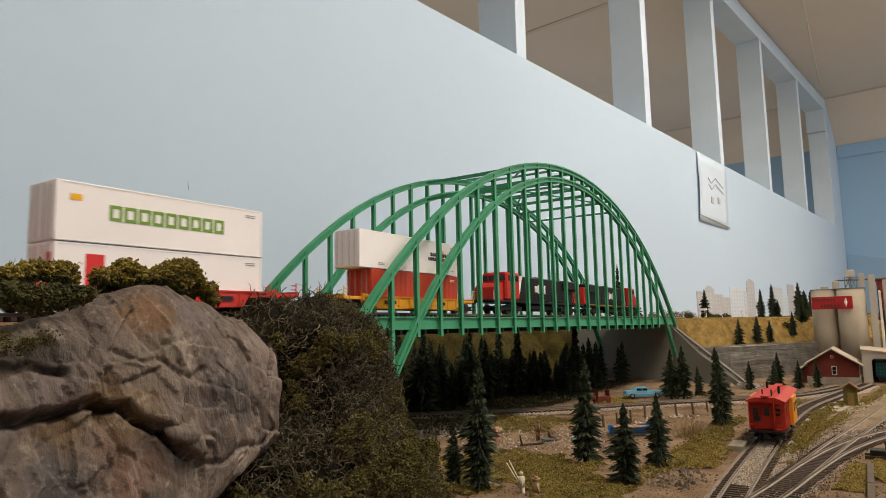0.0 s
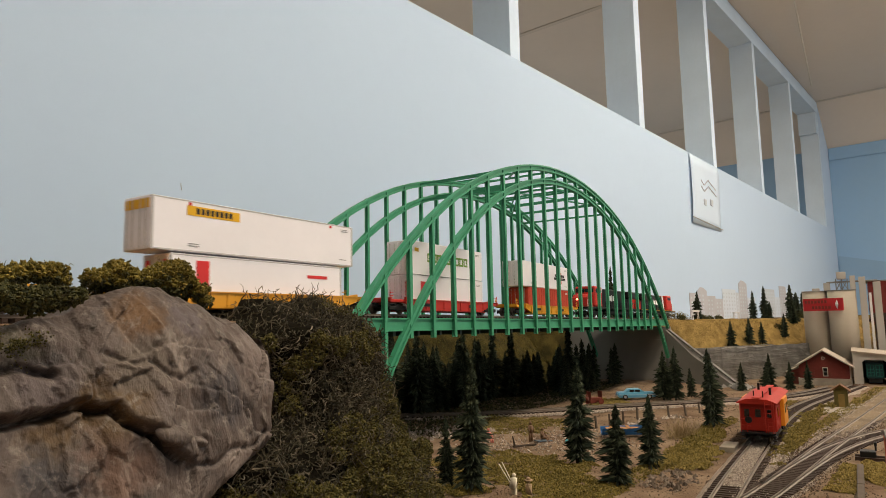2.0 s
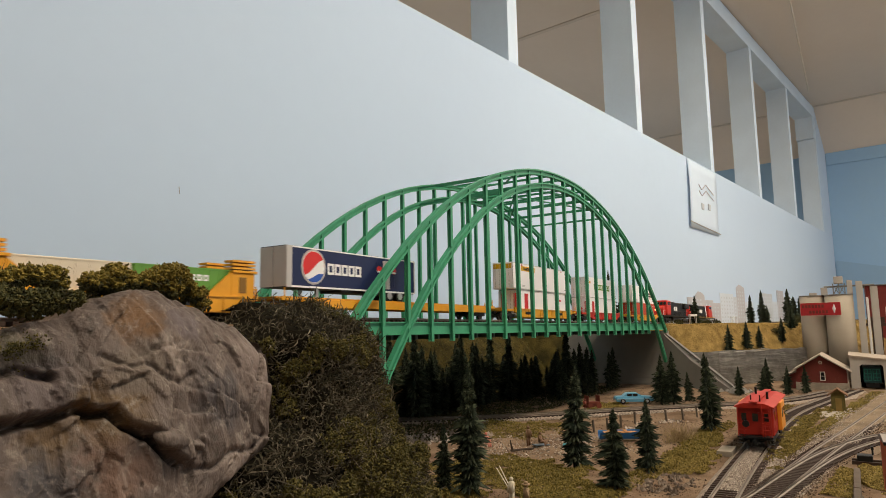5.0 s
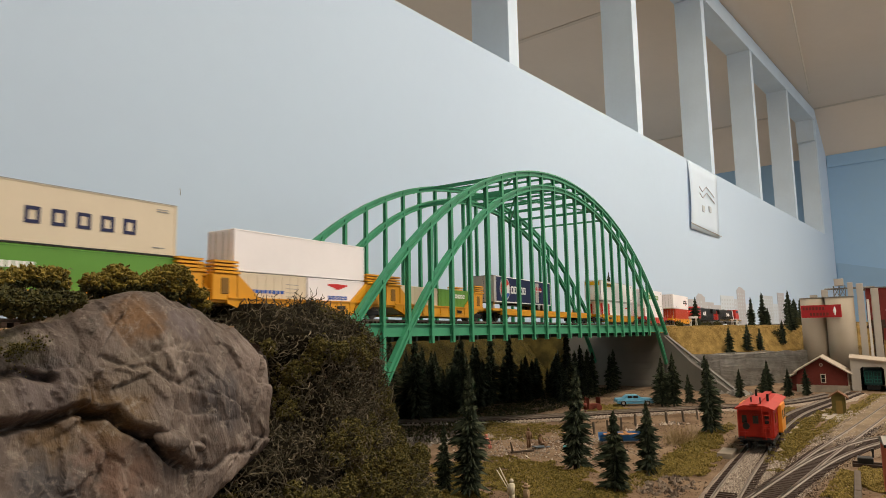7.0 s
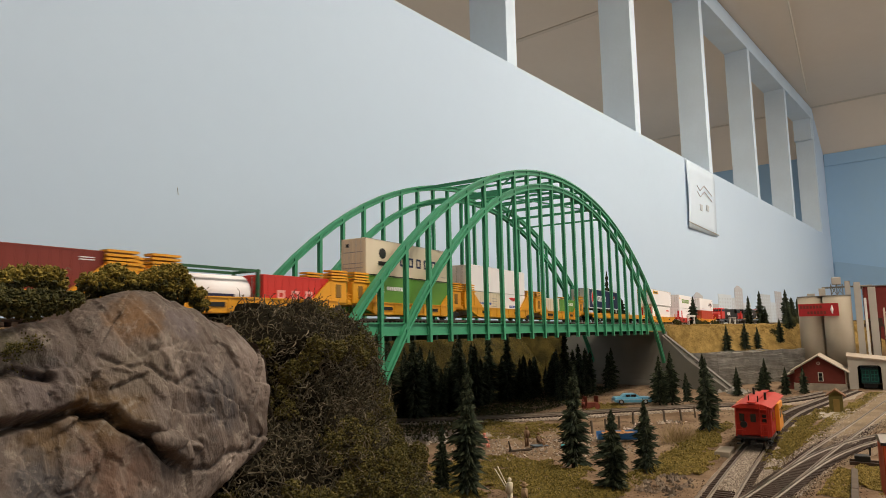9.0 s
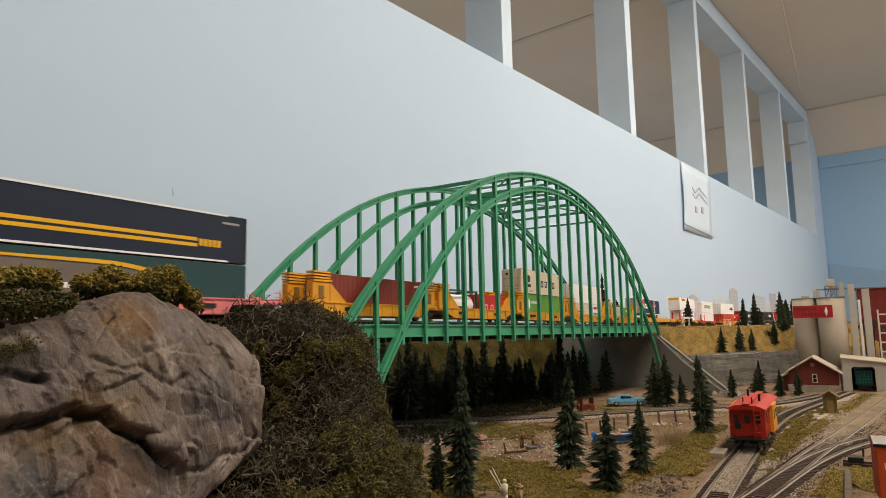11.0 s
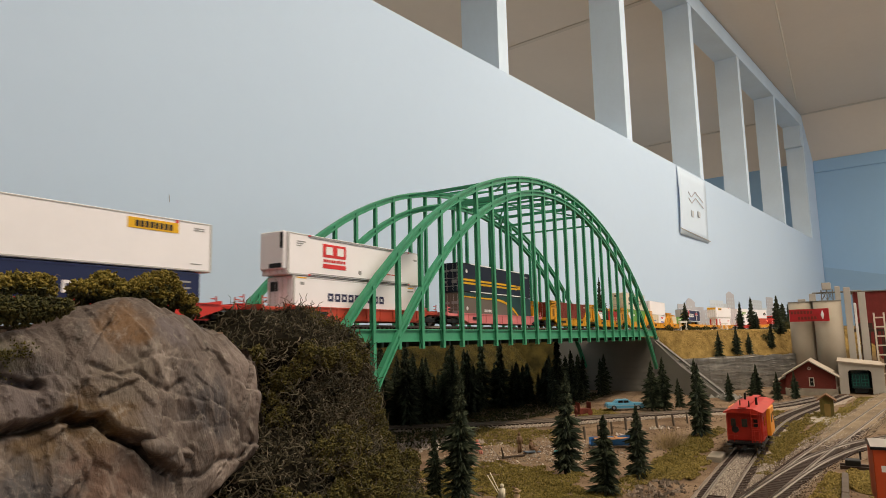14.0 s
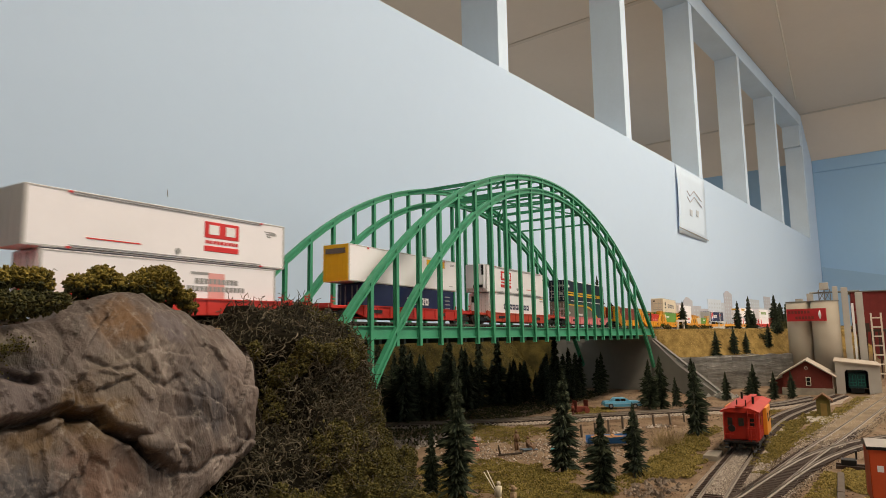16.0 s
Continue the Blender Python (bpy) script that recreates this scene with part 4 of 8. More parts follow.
def strip(bm, top, bot, xa, xb, ya, yb):
    for i in range(n):
        u0, u1 = xa + (xb - xa) * i / n, xa + (xb - xa) * (i + 1) / n
        q = [(u0, bot(u0)), (u1, bot(u1)), (u1, top(u1)), (u0, top(u0))]
        fv = [bm.verts.new((x, ya, z)) for x, z in q]
        bv = [bm.verts.new((x, yb, z)) for x, z in q]
        bm.faces.new(fv)
        for j in range(4):
            bm.faces.new((fv[j], bv[j], bv[(j + 1) % 4], fv[(j + 1) % 4]))
    bmesh.ops.recalc_face_normals(bm, faces=bm.faces[:])


strip(bm, lambda x: HC - 0.0004, curve_z, -L53 / 2 + 0.0005, L53 / 2 - 0.0005, y0, y1)
part("teal_field", bm, TEAL, k)
bm = B()
strip(bm, lambda x: curve_z(x) + 0.0014 + 0.0018 * max(0, min(1, (x + 0.06) / 0.1)), curve_z, -L53 / 2 + 0.0005, 0.066, y0 - 0.0002, y1)
part("yellow_curve", bm, INKY, k)
letter_bars(k, -0.040, -0.022, 0.0120, 0.0150, 5, INKW)
rear_at(k, -1.687, L53, LOW)
k = container("dark blue container with two orange stripes", L53, HC, mat("blue_black_paint", (0.010, 0.016, 0.036), 0.5, var=0.2, scale=40), rear=GREY, rail_m=BLACK)
for z, y0, y1 in ((0.0062, -0.012, 0.012), (0.0150, -0.012, 0.012), (0.0235, -0.012, 0.012)):
    end_sign(k, "lock_rod", -L53 / 2 - 0.0008, y0, y1, z, z + 0.0006, GREY)
for y, z, w, h in ((-0.006, 0.0225, 0.009, 0.0030), (0.0045, 0.0225, 0.006, 0.0022), (-0.0055, 0.0095, 0.006, 0.0040), (0.006, 0.0100, 0.004, 0.0025)):
    end_sign(k, "door_label", -L53 / 2 - 0.0010, y - w / 2, y + w / 2, z, z + h, INKGR)
side_sign(k, "orange_stripe", -L53 / 2 + 0.001, 0.052, 0.0128, 0.0150, INKY)
side_sign(k, "orange_stripe", -L53 / 2 + 0.001, 0.052, 0.0090, 0.0112, INKY)
letter_bars(k, 0.053, 0.071, 0.0098, 0.0145, 5, INKY)
side_sign(k, "white_rail", -L53 / 2 + 0.020, L53 / 2 - 0.016, 0.0004, 0.0016, INKW, thick=0.0005)
side_sign(k, "white_rail", -L53 / 2 + 0.022, L53 / 2 - 0.016, HC - 0.0010, HC + 0.0002, INKW, thick=0.0005)
bm = B()
cyl(bm, (-0.081, -CW / 2 - 0.0004, 0.0235), (-0.081, -CW / 2 + 0.0003, 0.0235), 0.0025, 6)
part("badge", bm, INKW, k)
side_sign(k, "mark", 0.072, 0.086, 0.0265, 0.0280, INKGR)
rear_at(k, -1.687, L53, LOW + HC + 0.0006)


def hr_box(label):
    k = container(label, L53, 0.0330, WHITE, rail_m=GREY)
    side_sign(k, "mark", L53 / 2 - 0.0145, L53 / 2 - 0.0085, 0.0245, 0.0262, INKGR)
    # shadows of the roof and floor rails painted as dark lines, red corner latches
    for z in (0.0318, 0.0306, 0.0020, 0.0006):
        side_sign(k, "rail_shadow_line", -L53 / 2 + 0.024, L53 / 2 - 0.024, z, z + 0.0004, INKGR if z != 0.0006 else INKK, thick=0.0005)
    for x in (-L53 / 2 + 0.0225, L53 / 2 - 0.0245):
        for z in (0.0002, 0.0314):
            side_sign(k, "red_latch", x, x + 0.0022, z, z + 0.0012, INKR, thick=0.0006)
    return k


# red well car, white boxes with red badge
c = well_car("red well car with two white containers", REDC, 0.176)
ride(c, -1.860, 0, 0.10)
k = container("white container with dark lettering bars in the well", L48, HC, WHITE, rail_m=GREY)
letter_bars(k, -0.0455, 0.0325, 0.0143, 0.0208, 9, INKB)
side_sign(k, "mark", -0.0765, -0.0725, 0.0262, 0.0285, INKGR)
side_sign(k, "yellow_label", -0.080, -0.070, 0.0312, 0.0322, INKY)
side_sign(k, "yellow_label", 0.070, 0.080, 0.0305, 0.0315, INKY)
side_sign(k, "mark", 0.070, 0.080, 0.0272, 0.0286, INKGR)
end_sign(k, "dark_vent", -L48 / 2 - 0.0006, 0.002, 0.010, 0.0215, 0.0290, INKK)
rear_at(k, -1.9465, L48, LOW)
k = hr_box("long white refrigerated container with a red badge")


def red_badge(k, x):
    bm = B()
    box(bm, x - 0.0145, x + 0.0145, -CW / 2 - 0.0003, -CW / 2 + 0.0003, 0.0166, 0.0276, 0.0002)
    bd = part("badge", bm, INKR, k)
    for i in (-1, 1):
        bm = B()
        xx = x + i * 0.0070
        box(bm, xx - 0.0040, xx + 0.0040, -CW / 2 - 0.0006, -CW / 2, 0.0190, 0.0255)
        part("white_block", bm, INKW, bd)
    letter_bars(k, x - 0.0140, x + 0.0140, 0.0127, 0.0149, 9, INKR)
    bm = B()
    box(bm, x - 0.0145, x + 0.0145, -CW / 2 - 0.0003, -CW / 2 + 0.0003, 0.0075, 0.0112, 0.0002)
    part("red_bar", bm, INKR, k)


red_badge(k, -0.0388)
bm = B()
cyl(bm, (-0.0055, -CW / 2 - 0.0004, 0.0070), (-0.0055, -CW / 2 + 0.0003, 0.0070), 0.0020, 8)
part("dark_mark", bm, INKGR, k)
side_sign(k, "pink_line", 0.0238, 0.0565, 0.0080, 0.0087, INKR)
for q in range(3):
    side_sign(k, "mark", -0.083, -0.0735 - 0.0025 * q, 0.0262 - 0.0017 * q, 0.0270 - 0.0017 * q, INKGR)
bm = B()
box(bm, -L53 / 2 - 0.0035, -L53 / 2, -0.0125, 0.0125, 0.0040, 0.0335, 0.0008)
rf = part("cooling_unit", bm, WHITE, k)
bm = B()
box(bm, -L53 / 2 - 0.0040, -L53 / 2 - 0.0030, -0.0110, 0.0020, 0.0050, 0.0085)
box(bm, -L53 / 2 - 0.0040, -L53 / 2 - 0.0030, -0.0120, -0.0095, 0.0200, 0.0320)
part("grille", bm, BLACK, rf)
rear_at(k, -1.9525, L53, LOW + HC + 0.0008)

# red well car, yellow-ended white box over navy
c = well_car("red well car with a navy and a white container", RED, 0.176)
ride(c, -2.113, 0, 0.10)
k = container("navy container with white lettering bars in the well", L45, 0.0288, NAVY, rail_m=NAVY)
letter_bars(k, -0.010, 0.030, 0.0125, 0.0195, 5, INKW)
for z in (0.010, 0.014, 0.018, 0.022):
    side_sign(k, "mark", 0.062, 0.072, z, z + 0.0012, INKGR)
rear_at(k, -2.190, L45, LOW)
k = container("long white container with yellow doors and name panel", L53, 0.0327, WHITE, rear_m=INKY, rear=INKY, rail_m=GREY)
small_marks(k, L53, 0.0327)
end_sign(k, "yellow_end", -L53 / 2 - 0.0003, -CW / 2, CW / 2, 0.0003, 0.0324, INKY)
end_sign(k, "dark_bar", -L53 / 2 - 0.0010, -0.011, 0.011, 0.0245, 0.0290, TAUPE)
p = side_sign(k, "name_panel", 0.032, 0.067, 0.0235, 0.0300, INKY)
for i in range(8):
    side_sign(k, "dark_bar", 0.0370 + i * 0.0033, 0.0393 + i * 0.0033, 0.0247, 0.0285, BLACK, thick=0.0004)
for x in (-L53 / 2 + 0.027, L53 / 2 - 0.027):
    side_sign(k, "red_latch", x - 0.001, x + 0.001, 0.0300, 0.0320, INKR, thick=0.0004)
rear_at(k, -2.2085, L53, 0.0346)

# last red well car
c = well_car("red well car with two white lettered containers", RED, 0.176)
ride(c, -2.375, 0, 0.10)
k = container("white container with grey lettering bars and pink stripe", L48, HC, WHITE, rail_m=GREY)
side_sign(k, "pink_stripe", 0.0239, 0.0372, 0.001, 0.0265, INKP, thick=0.00015)
letter_bars(k, 0.0131, 0.0488, 0.0192, 0.0227, 10, INKGR)
letter_bars(k, 0.0068, 0.0548, 0.0142, 0.0176, 14, INKGR)
side_sign(k, "mark", 0.0100, 0.0240, 0.0252, 0.0268, INKGR)
rear_at(k, -2.461, L48, LOW)
k = hr_box("long white container with a red badge near its end")
red_badge(k, 0.0345)
bm = B()
cyl(bm, (0.0001, -CW / 2 - 0.0004, 0.0055), (0.0001, -CW / 2 + 0.0003, 0.0055), 0.0020, 8)
part("dark_mark", bm, INKGR, k)
side_sign(k, "pink_line", -0.0592, -0.0258, 0.0068, 0.0075, INKR)
for q in range(3):
    side_sign(k, "mark", 0.0735 + 0.001 * q, 0.083 - 0.002 * q, 0.0262 - 0.0017 * q, 0.0270 - 0.0017 * q, INKGR)
end_sign(k, "grey_door", -L53 / 2 - 0.0003, -CW / 2, CW / 2, 0.0003, 0.0327, GREY)
rear_at(k, -2.470, L53, LOW + HC + 0.0008)


# ---------------------------------------------------------------- scenery base
GROUND = -0.128
RET = [(1.355, 0.285), (1.40, 0.235), (1.62, 0.085), (2.2, -0.20), (5.6, -1.9)]   # foot of the stone retaining wall


def ret_l(s):
    for (s0, l0), (s1, l1) in zip(RET, RET[1:]):
        if s <= s1:
            return l0 + (l1 - l0) * max(0, (s - s0)) / (s1 - s0)
    return RET[-1][1]


def line_l(s):
    return TRACK_L if s < 1.6 else line_at(s)[1]


def ground_z(s, l):
    n = 0.0022 * fbm(s * 14, l * 14, 3.1) + 0.0008 * fbm(s * 70, l * 70, 8.0, 2)
    z = GROUND + n
    # muddy hollow round the boat
    d = hypot((s - 0.74) / 0.10, (l - 0.245) / 0.07)
    z -= 0.004 * smooth01(1.1, 0.7, d)
    # wooded slope behind the bridge
    up = smooth01(0.545, 0.70, l) * smooth01(0.40, 0.5, s)
    z += up * 0.135 * (1 + 0.12 * fbm(s * 9, l * 9, 1.0))
    # left end of the line, on its fill
    f = smooth01(0.425, 0.385, s) * smooth01(0.285, 0.345, l)
    z += f * (rail_z(s) - 0.0048 - z)
    # right end: terrace behind the retaining wall, then the bank up to the line
    if s > 1.370:
        k = (l - ret_l(s) - 0.018)
        if k > 0:
            b = smooth01(0.0, 0.05 + 0.03 * (s - 1.36), k)
            z = -0.066 + n * 1.5 + b * (rail_z(s) - 0.0048 + 0.066)
    return z


def axis(spans):
    out = []
    for a, b, st in spans:
        k = max(1, int(round((b - a) / st)))
        out += [a + (b - a) * i / k for i in range(k)]
    return out + [spans[-1][1]]


SA = axis([(-3.3, -0.2, 0.25), (-0.2, 0.35, 0.03), (0.35, 1.34, 0.009), (1.34, 1.40, 0.004), (1.40, 1.9, 0.012), (1.9, 3.0, 0.04), (3.0, 5.40, 0.2)])
LA = axis([(-0.9, -0.2, 0.07), (-0.2, 0.40, 0.008), (0.40, 0.72, 0.012), (0.72, 0.74, 0.02)])
verts, faces = [], []
for s in SA:
    wl = (WDIST - s * (-sin(WA))) / cos(WA) - 0.004
    for j, l in enumerate(LA):
        q = l
        if l > 0.40:
            q = 0.40 + (l - 0.40) / 0.34 * max(0.02, wl - 0.40) if wl > 0.42 else min(l, max(wl, 0.05))
        q = min(q, wl)
        verts.append(W(s, q, ground_z(s, q)))
nl = len(LA)
for i in range(len(SA) - 1):
    for j in range(nl - 1):
        faces.append((i * nl + j, (i + 1) * nl + j, (i + 1) * nl + j + 1, i * nl + j + 1))


def ground_mat():
    m = mat("layout_ground", (0.108, 0.068, 0.042), 0.95, scale=26, fine=420, bump=1.0, spec=0.05, alt=(0.29, 0.208, 0.140))
    nt = m.node_tree
    b = nt.nodes["Principled BSDF"]
    base = b.inputs["Base Color"].links[0].from_socket
    geo = nt.nodes.new("ShaderNodeNewGeometry")
    sep = nt.nodes.new("ShaderNodeSeparateXYZ")
    nt.links.new(geo.outputs["Position"], sep.inputs[0])

    def ramp(sock, a, c):
        r = nt.nodes.new("ShaderNodeMapRange")
        r.interpolation_type = "SMOOTHSTEP"
        r.inputs["From Min"].default_value, r.inputs["From Max"].default_value = a, c
        nt.links.new(sock, r.inputs["Value"])
        return r.outputs[0]

    def mul(a, c):
        r = nt.nodes.new("ShaderNodeMath")
        r.operation = "MULTIPLY"
        nt.links.new(a, r.inputs[0])
        nt.links.new(c, r.inputs[1])
        return r.outputs[0]

    def over(sock, fac, ca, cb, sc):
        n = nt.nodes.new("ShaderNodeTexNoise")
        n.inputs["Scale"].default_value, n.inputs["Detail"].default_value = sc, 5
        nt.links.new(geo.outputs["Position"], n.inputs["Vector"])
        c = nt.nodes.new("ShaderNodeValToRGB")
        c.color_ramp.elements[0].position, c.color_ramp.elements[1].position = 0.35, 0.65
        c.color_ramp.elements[0].color, c.color_ramp.elements[1].color = (*ca, 1), (*cb, 1)
        nt.links.new(n.outputs["Fac"], c.inputs["Fac"])
        x = nt.nodes.new("ShaderNodeMix")
        x.data_type = "RGBA"
        nt.links.new(fac, x.inputs["Factor"])
        nt.links.new(sock, x.inputs["A"])
        nt.links.new(c.outputs["Color"], x.inputs["B"])
        return x.outputs["Result"]
    # straw on the far bank; wooded slope olive, darkened for the bridge's shade
    col = over(base, mul(mul(ramp(sep.outputs["X"], 1.35, 1.37), ramp(sep.outputs["Y"], 0.56, 0.52)), ramp(sep.outputs["Z"], EYE - 0.10, EYE - 0.06)), (0.17, 0.11, 0.035), (0.32, 0.215, 0.075), 70)
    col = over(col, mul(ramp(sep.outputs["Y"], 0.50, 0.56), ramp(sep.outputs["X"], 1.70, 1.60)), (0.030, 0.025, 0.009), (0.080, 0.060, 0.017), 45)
    nt.links.new(col, b.inputs["Base Color"])
    return m


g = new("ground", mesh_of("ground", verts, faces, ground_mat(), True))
tagged(g, "brown dirt and dry grass of the model landscape", "ground", kind="structure")

# ---------------------------------------------------------------- rock outcrop
ROCK_TOP = [(-0.06, -0.012), (0.06, -0.006), (0.125, 0.000), (0.153, 0.006), (0.171, 0.015), (0.190, 0.0205), (0.209, 0.0172), (0.223, 0.0115), (0.242, 0.0045), (0.254, -0.0012), (0.264, -0.0085), (0.272, -0.018), (0.279, -0.031), (0.284, -0.052)]
CRACK = [(0.085, -0.034), (0.124, -0.0345), (0.150, -0.0315), (0.165, -0.0330), (0.170, -0.041), (0.180, -0.046), (0.193, -0.060)]
CRACK3 = [(0.165, -0.010), (0.176, -0.0165), (0.186, -0.0155), (0.198, -0.024), (0.205, -0.021)]
CRACK4 = [(0.196, -0.062), (0.210, -0.066), (0.224, -0.060), (0.240, -0.061), (0.252, -0.056)]
CRACK2 = [(0.108, -0.012), (0.130, -0.0155), (0.142, -0.018)]


def seg_dist(x, z, pts):
    best = 9.0
    for (x0, z0), (x1, z1) in zip(pts, pts[1:]):
        dx, dz = x1 - x0, z1 - z0
        k = min(1, max(0, ((x - x0) * dx + (z - z0) * dz) / (dx * dx + dz * dz)))
        best = min(best, hypot(x - x0 - k * dx, z - z0 - k * dz))
    return best


def crack_z(x):
    return lerp_list(x, CRACK)


def planes(x, y, z):
    """Broken faces: a tilted plane for each cell."""
    v = Vector((x, y, z))
    d, pts = noise.voronoi(v)
    c = noise.cell_vector(pts[0] * 7.3)
    t = Vector((c.x - 0.5, c.y - 0.5, c.z - 0.5)) * 2
    return t.dot(v - pts[0]) - 0.11 * math.exp(-((d[1] - d[0]) / 0.05) ** 2)


def build_rock():
    NU, NV = 400, 300
    verts, faces = [], []
    for i in range(NU + 1):
        u = -0.05 + 0.334 * i / NU
        zt = lerp_list(u, ROCK_TOP)
        edge = smooth01(0.245, 0.284, u)
        for j in range(NV + 1):
            v = j / NV
            if v < 0.16:
                k = v / 0.16
                l, z = 0.365 - 0.065 * k, zt - 0.018 * (1 - k) ** 1.6
            else:
                k = (v - 0.16) / 0.84
                drop = 0.205 * k ** 1.15
                z = zt - drop
                l = 0.300 - 0.018 * (1 - math.exp(-drop / 0.012)) - 0.24 * max(0, drop - 0.01)
                l += 0.055 * edge ** 2.2 + 0.05 * edge * smooth01(0.03, 0.10, drop)
            s = u - (0.100 * smooth01(0.048, 0.115, drop) * smooth01(0.15, 0.284, u) if v >= 0.16 else 0)
            # broad masses, facets, strata and grain
            big = fbm(s * 15, l * 9, z * 17 + 4, 3) * 0.0055
            facet = (0.5 - abs(noise.noise(Vector((s * 34 + z * 11, l * 18, z * 40 - s * 14))))) * 0.0022
            facet += planes(s * 20, l * 14, z * 20) * 0.0036 + planes(s * 55 + z * 14, l * 30, z * 34 - s * 12) * 0.0026 + planes(s * 190 + z * 40, l * 60, z * 75) * 0.0011 + planes(s * 420, l * 160, z * 240 + s * 90) * 0.00025
            ridge = (0.4 - abs(noise.noise(Vector((s * 105 + z * 22, 2.0, z * 26))))) * 0.0010
            grain = fbm(s * 240 + z * 60, l * 120, z * 90, 3) * 0.00025
            out = big + facet + ridge + grain
            if v > 0.16:
                cz = crack_z(s)
                if s < 0.20:
                    dz = z - cz
                    out += 0.0034 * smooth01(0.022, 0.0, dz) * (1 if dz > 0 else 0) - 0.0022 * smooth01(-0.025, -0.002, dz) * (1 if dz <= 0 else 0)
                d = seg_dist(s + 0.0015 * noise.noise(Vector((s * 60, z * 60, 0))), z + 0.002 * noise.noise(Vector((s * 90, 7, z * 30))), CRACK)
                out -= 0.009 * math.exp(-(d / 0.0017) ** 2)
                d = seg_dist(s, z + 0.001 * noise.noise(Vector((s * 90, 3, 0))), CRACK2)
                out -= 0.006 * math.exp(-(d / 0.0018) ** 2)
                for pts, dep in ((CRACK3, 0.0018), (CRACK4, 0.0022)):
                    d = seg_dist(s + 0.002 * noise.noise(Vector((s * 80, z * 80, 4))), z + 0.002 * noise.noise(Vector((s * 70, 9, z * 60))), pts)
                    out -= dep * math.exp(-(d / 0.0012) ** 2)
                l -= out
                z += 0.25 * out
            else:
                z += out * 0.6
                l -= out * 0.4
            verts.append(W(s + 0.3 * grain + 0.004 * noise.noise(Vector((1.5, l * 30, z * 40))), l, z))
    for i in range(NU):
        for j in range(NV):
            a = i * (NV + 1) + j
            faces.append((a, a + 1, a + NV + 2, a + NV + 1))
    return verts, faces


def rock_mat():
    m = mat("painted_plaster_rock", (0.112, 0.085, 0.072), 0.60, scale=34, fine=420, bump=0.35, alt=(0.062, 0.048, 0.042), spec=0.25)
    nt = m.node_tree
    b = nt.nodes["Principled BSDF"]
    col = b.inputs["Base Color"].links[0].from_socket
    geo = nt.nodes.new("ShaderNodeNewGeometry")

    def noise_at(scale, detail, vec, rough=0.6):
        n = nt.nodes.new("ShaderNodeTexNoise")
        n.inputs["Scale"].default_value, n.inputs["Detail"].default_value, n.inputs["Roughness"].default_value = scale, detail, rough
        nt.links.new(vec, n.inputs["Vector"])
        return n

    def mapped(sock, lo, hi, top=1.0):
        r = nt.nodes.new("ShaderNodeMapRange")
        r.inputs["From Min"].default_value, r.inputs["From Max"].default_value, r.inputs["To Max"].default_value = lo, hi, top
        nt.links.new(sock, r.inputs["Value"])
        return r.outputs[0]

    def over(sock, fac, c):
        x = nt.nodes.new("ShaderNodeMix")
        x.data_type = "RGBA"
        nt.links.new(fac, x.inputs["Factor"])
        nt.links.new(sock, x.inputs["A"])
        x.inputs["B"].default_value = (*c, 1)
        return x.outputs["Result"]

    def warp(sock, scale, amount, detail=4):
        n = noise_at(scale, detail, sock)
        a = nt.nodes.new("ShaderNodeVectorMath")
        a.operation = "MULTIPLY_ADD"
        nt.links.new(n.outputs["Color"], a.inputs[0])
        a.inputs[1].default_value = (amount, amount, amount)
        nt.links.new(sock, a.inputs[2])
        return a.outputs[0]
    # washes of paint with ragged rims: ochre, slate, pale mauve
    wp = warp(geo.outputs["Position"], 55, 0.034)
    flat = nt.nodes.new("ShaderNodeVectorMath")
    flat.operation = "MULTIPLY"
    flat.inputs[1].default_value = (1.0, 0.2, 1.0)
    nt.links.new(wp, flat.inputs[0])
    for s, l, z, r, c in (
            (0.1844, 0.288, 0.0050, 0.012, (0.125, 0.062, 0.020)),
            (0.1628, 0.288, -0.0335, 0.016, (0.095, 0.055, 0.020)),
            (0.1375, 0.288, -0.0456, 0.012, (0.085, 0.050, 0.018)),
            (0.2214, 0.288, -0.0358, 0.017, (0.044, 0.038, 0.040)),
            (0.1359, 0.288, -0.0554, 0.012, (0.042, 0.040, 0.045)),
            (0.1957, 0.288, -0.0125, 0.011, (0.205, 0.165, 0.140)),
            (0.2532, 0.288, -0.0199, 0.019, (0.165, 0.128, 0.112)),
            (0.2276, 0.288, -0.0685, 0.013, (0.190, 0.150, 0.128)),
            (0.2080, 0.288, 0.0044, 0.011, (0.100, 0.080, 0.082)),
            (0.1331, 0.288, -0.0048, 0.011, (0.055, 0.050, 0.030)),
            (0.1641, 0.288, -0.0597, 0.015, (0.140, 0.085, 0.062)),
            (0.1393, 0.288, -0.0192, 0.012, (0.085, 0.066, 0.064)),
            (0.1780, 0.288, -0.0180, 0.012, (0.110, 0.086, 0.066))):
        d = nt.nodes.new("ShaderNodeVectorMath")
        d.operation = "DISTANCE"
        nt.links.new(flat.outputs[0], d.inputs[0])
        d.inputs[1].default_value = (s + 0.017, (l - 0.005) * 0.2, EYE + z + 0.017)
        inv = nt.nodes.new("ShaderNodeMapRange")
        inv.inputs["From Min"].default_value, inv.inputs["From Max"].default_value = r * 1.25, r * 0.55
        inv.inputs["To Max"].default_value = 0.85
        nt.links.new(d.outputs["Value"], inv.inputs["Value"])
        col = over(col, inv.outputs[0], c)
    # mottled grime and rubbed pale spots
    mp = nt.nodes.new("ShaderNodeMapping")
    mp.inputs["Location"].default_value = (4.3, 4.3, 4.3)
    nt.links.new(geo.outputs["Position"], mp.inputs["Vector"])
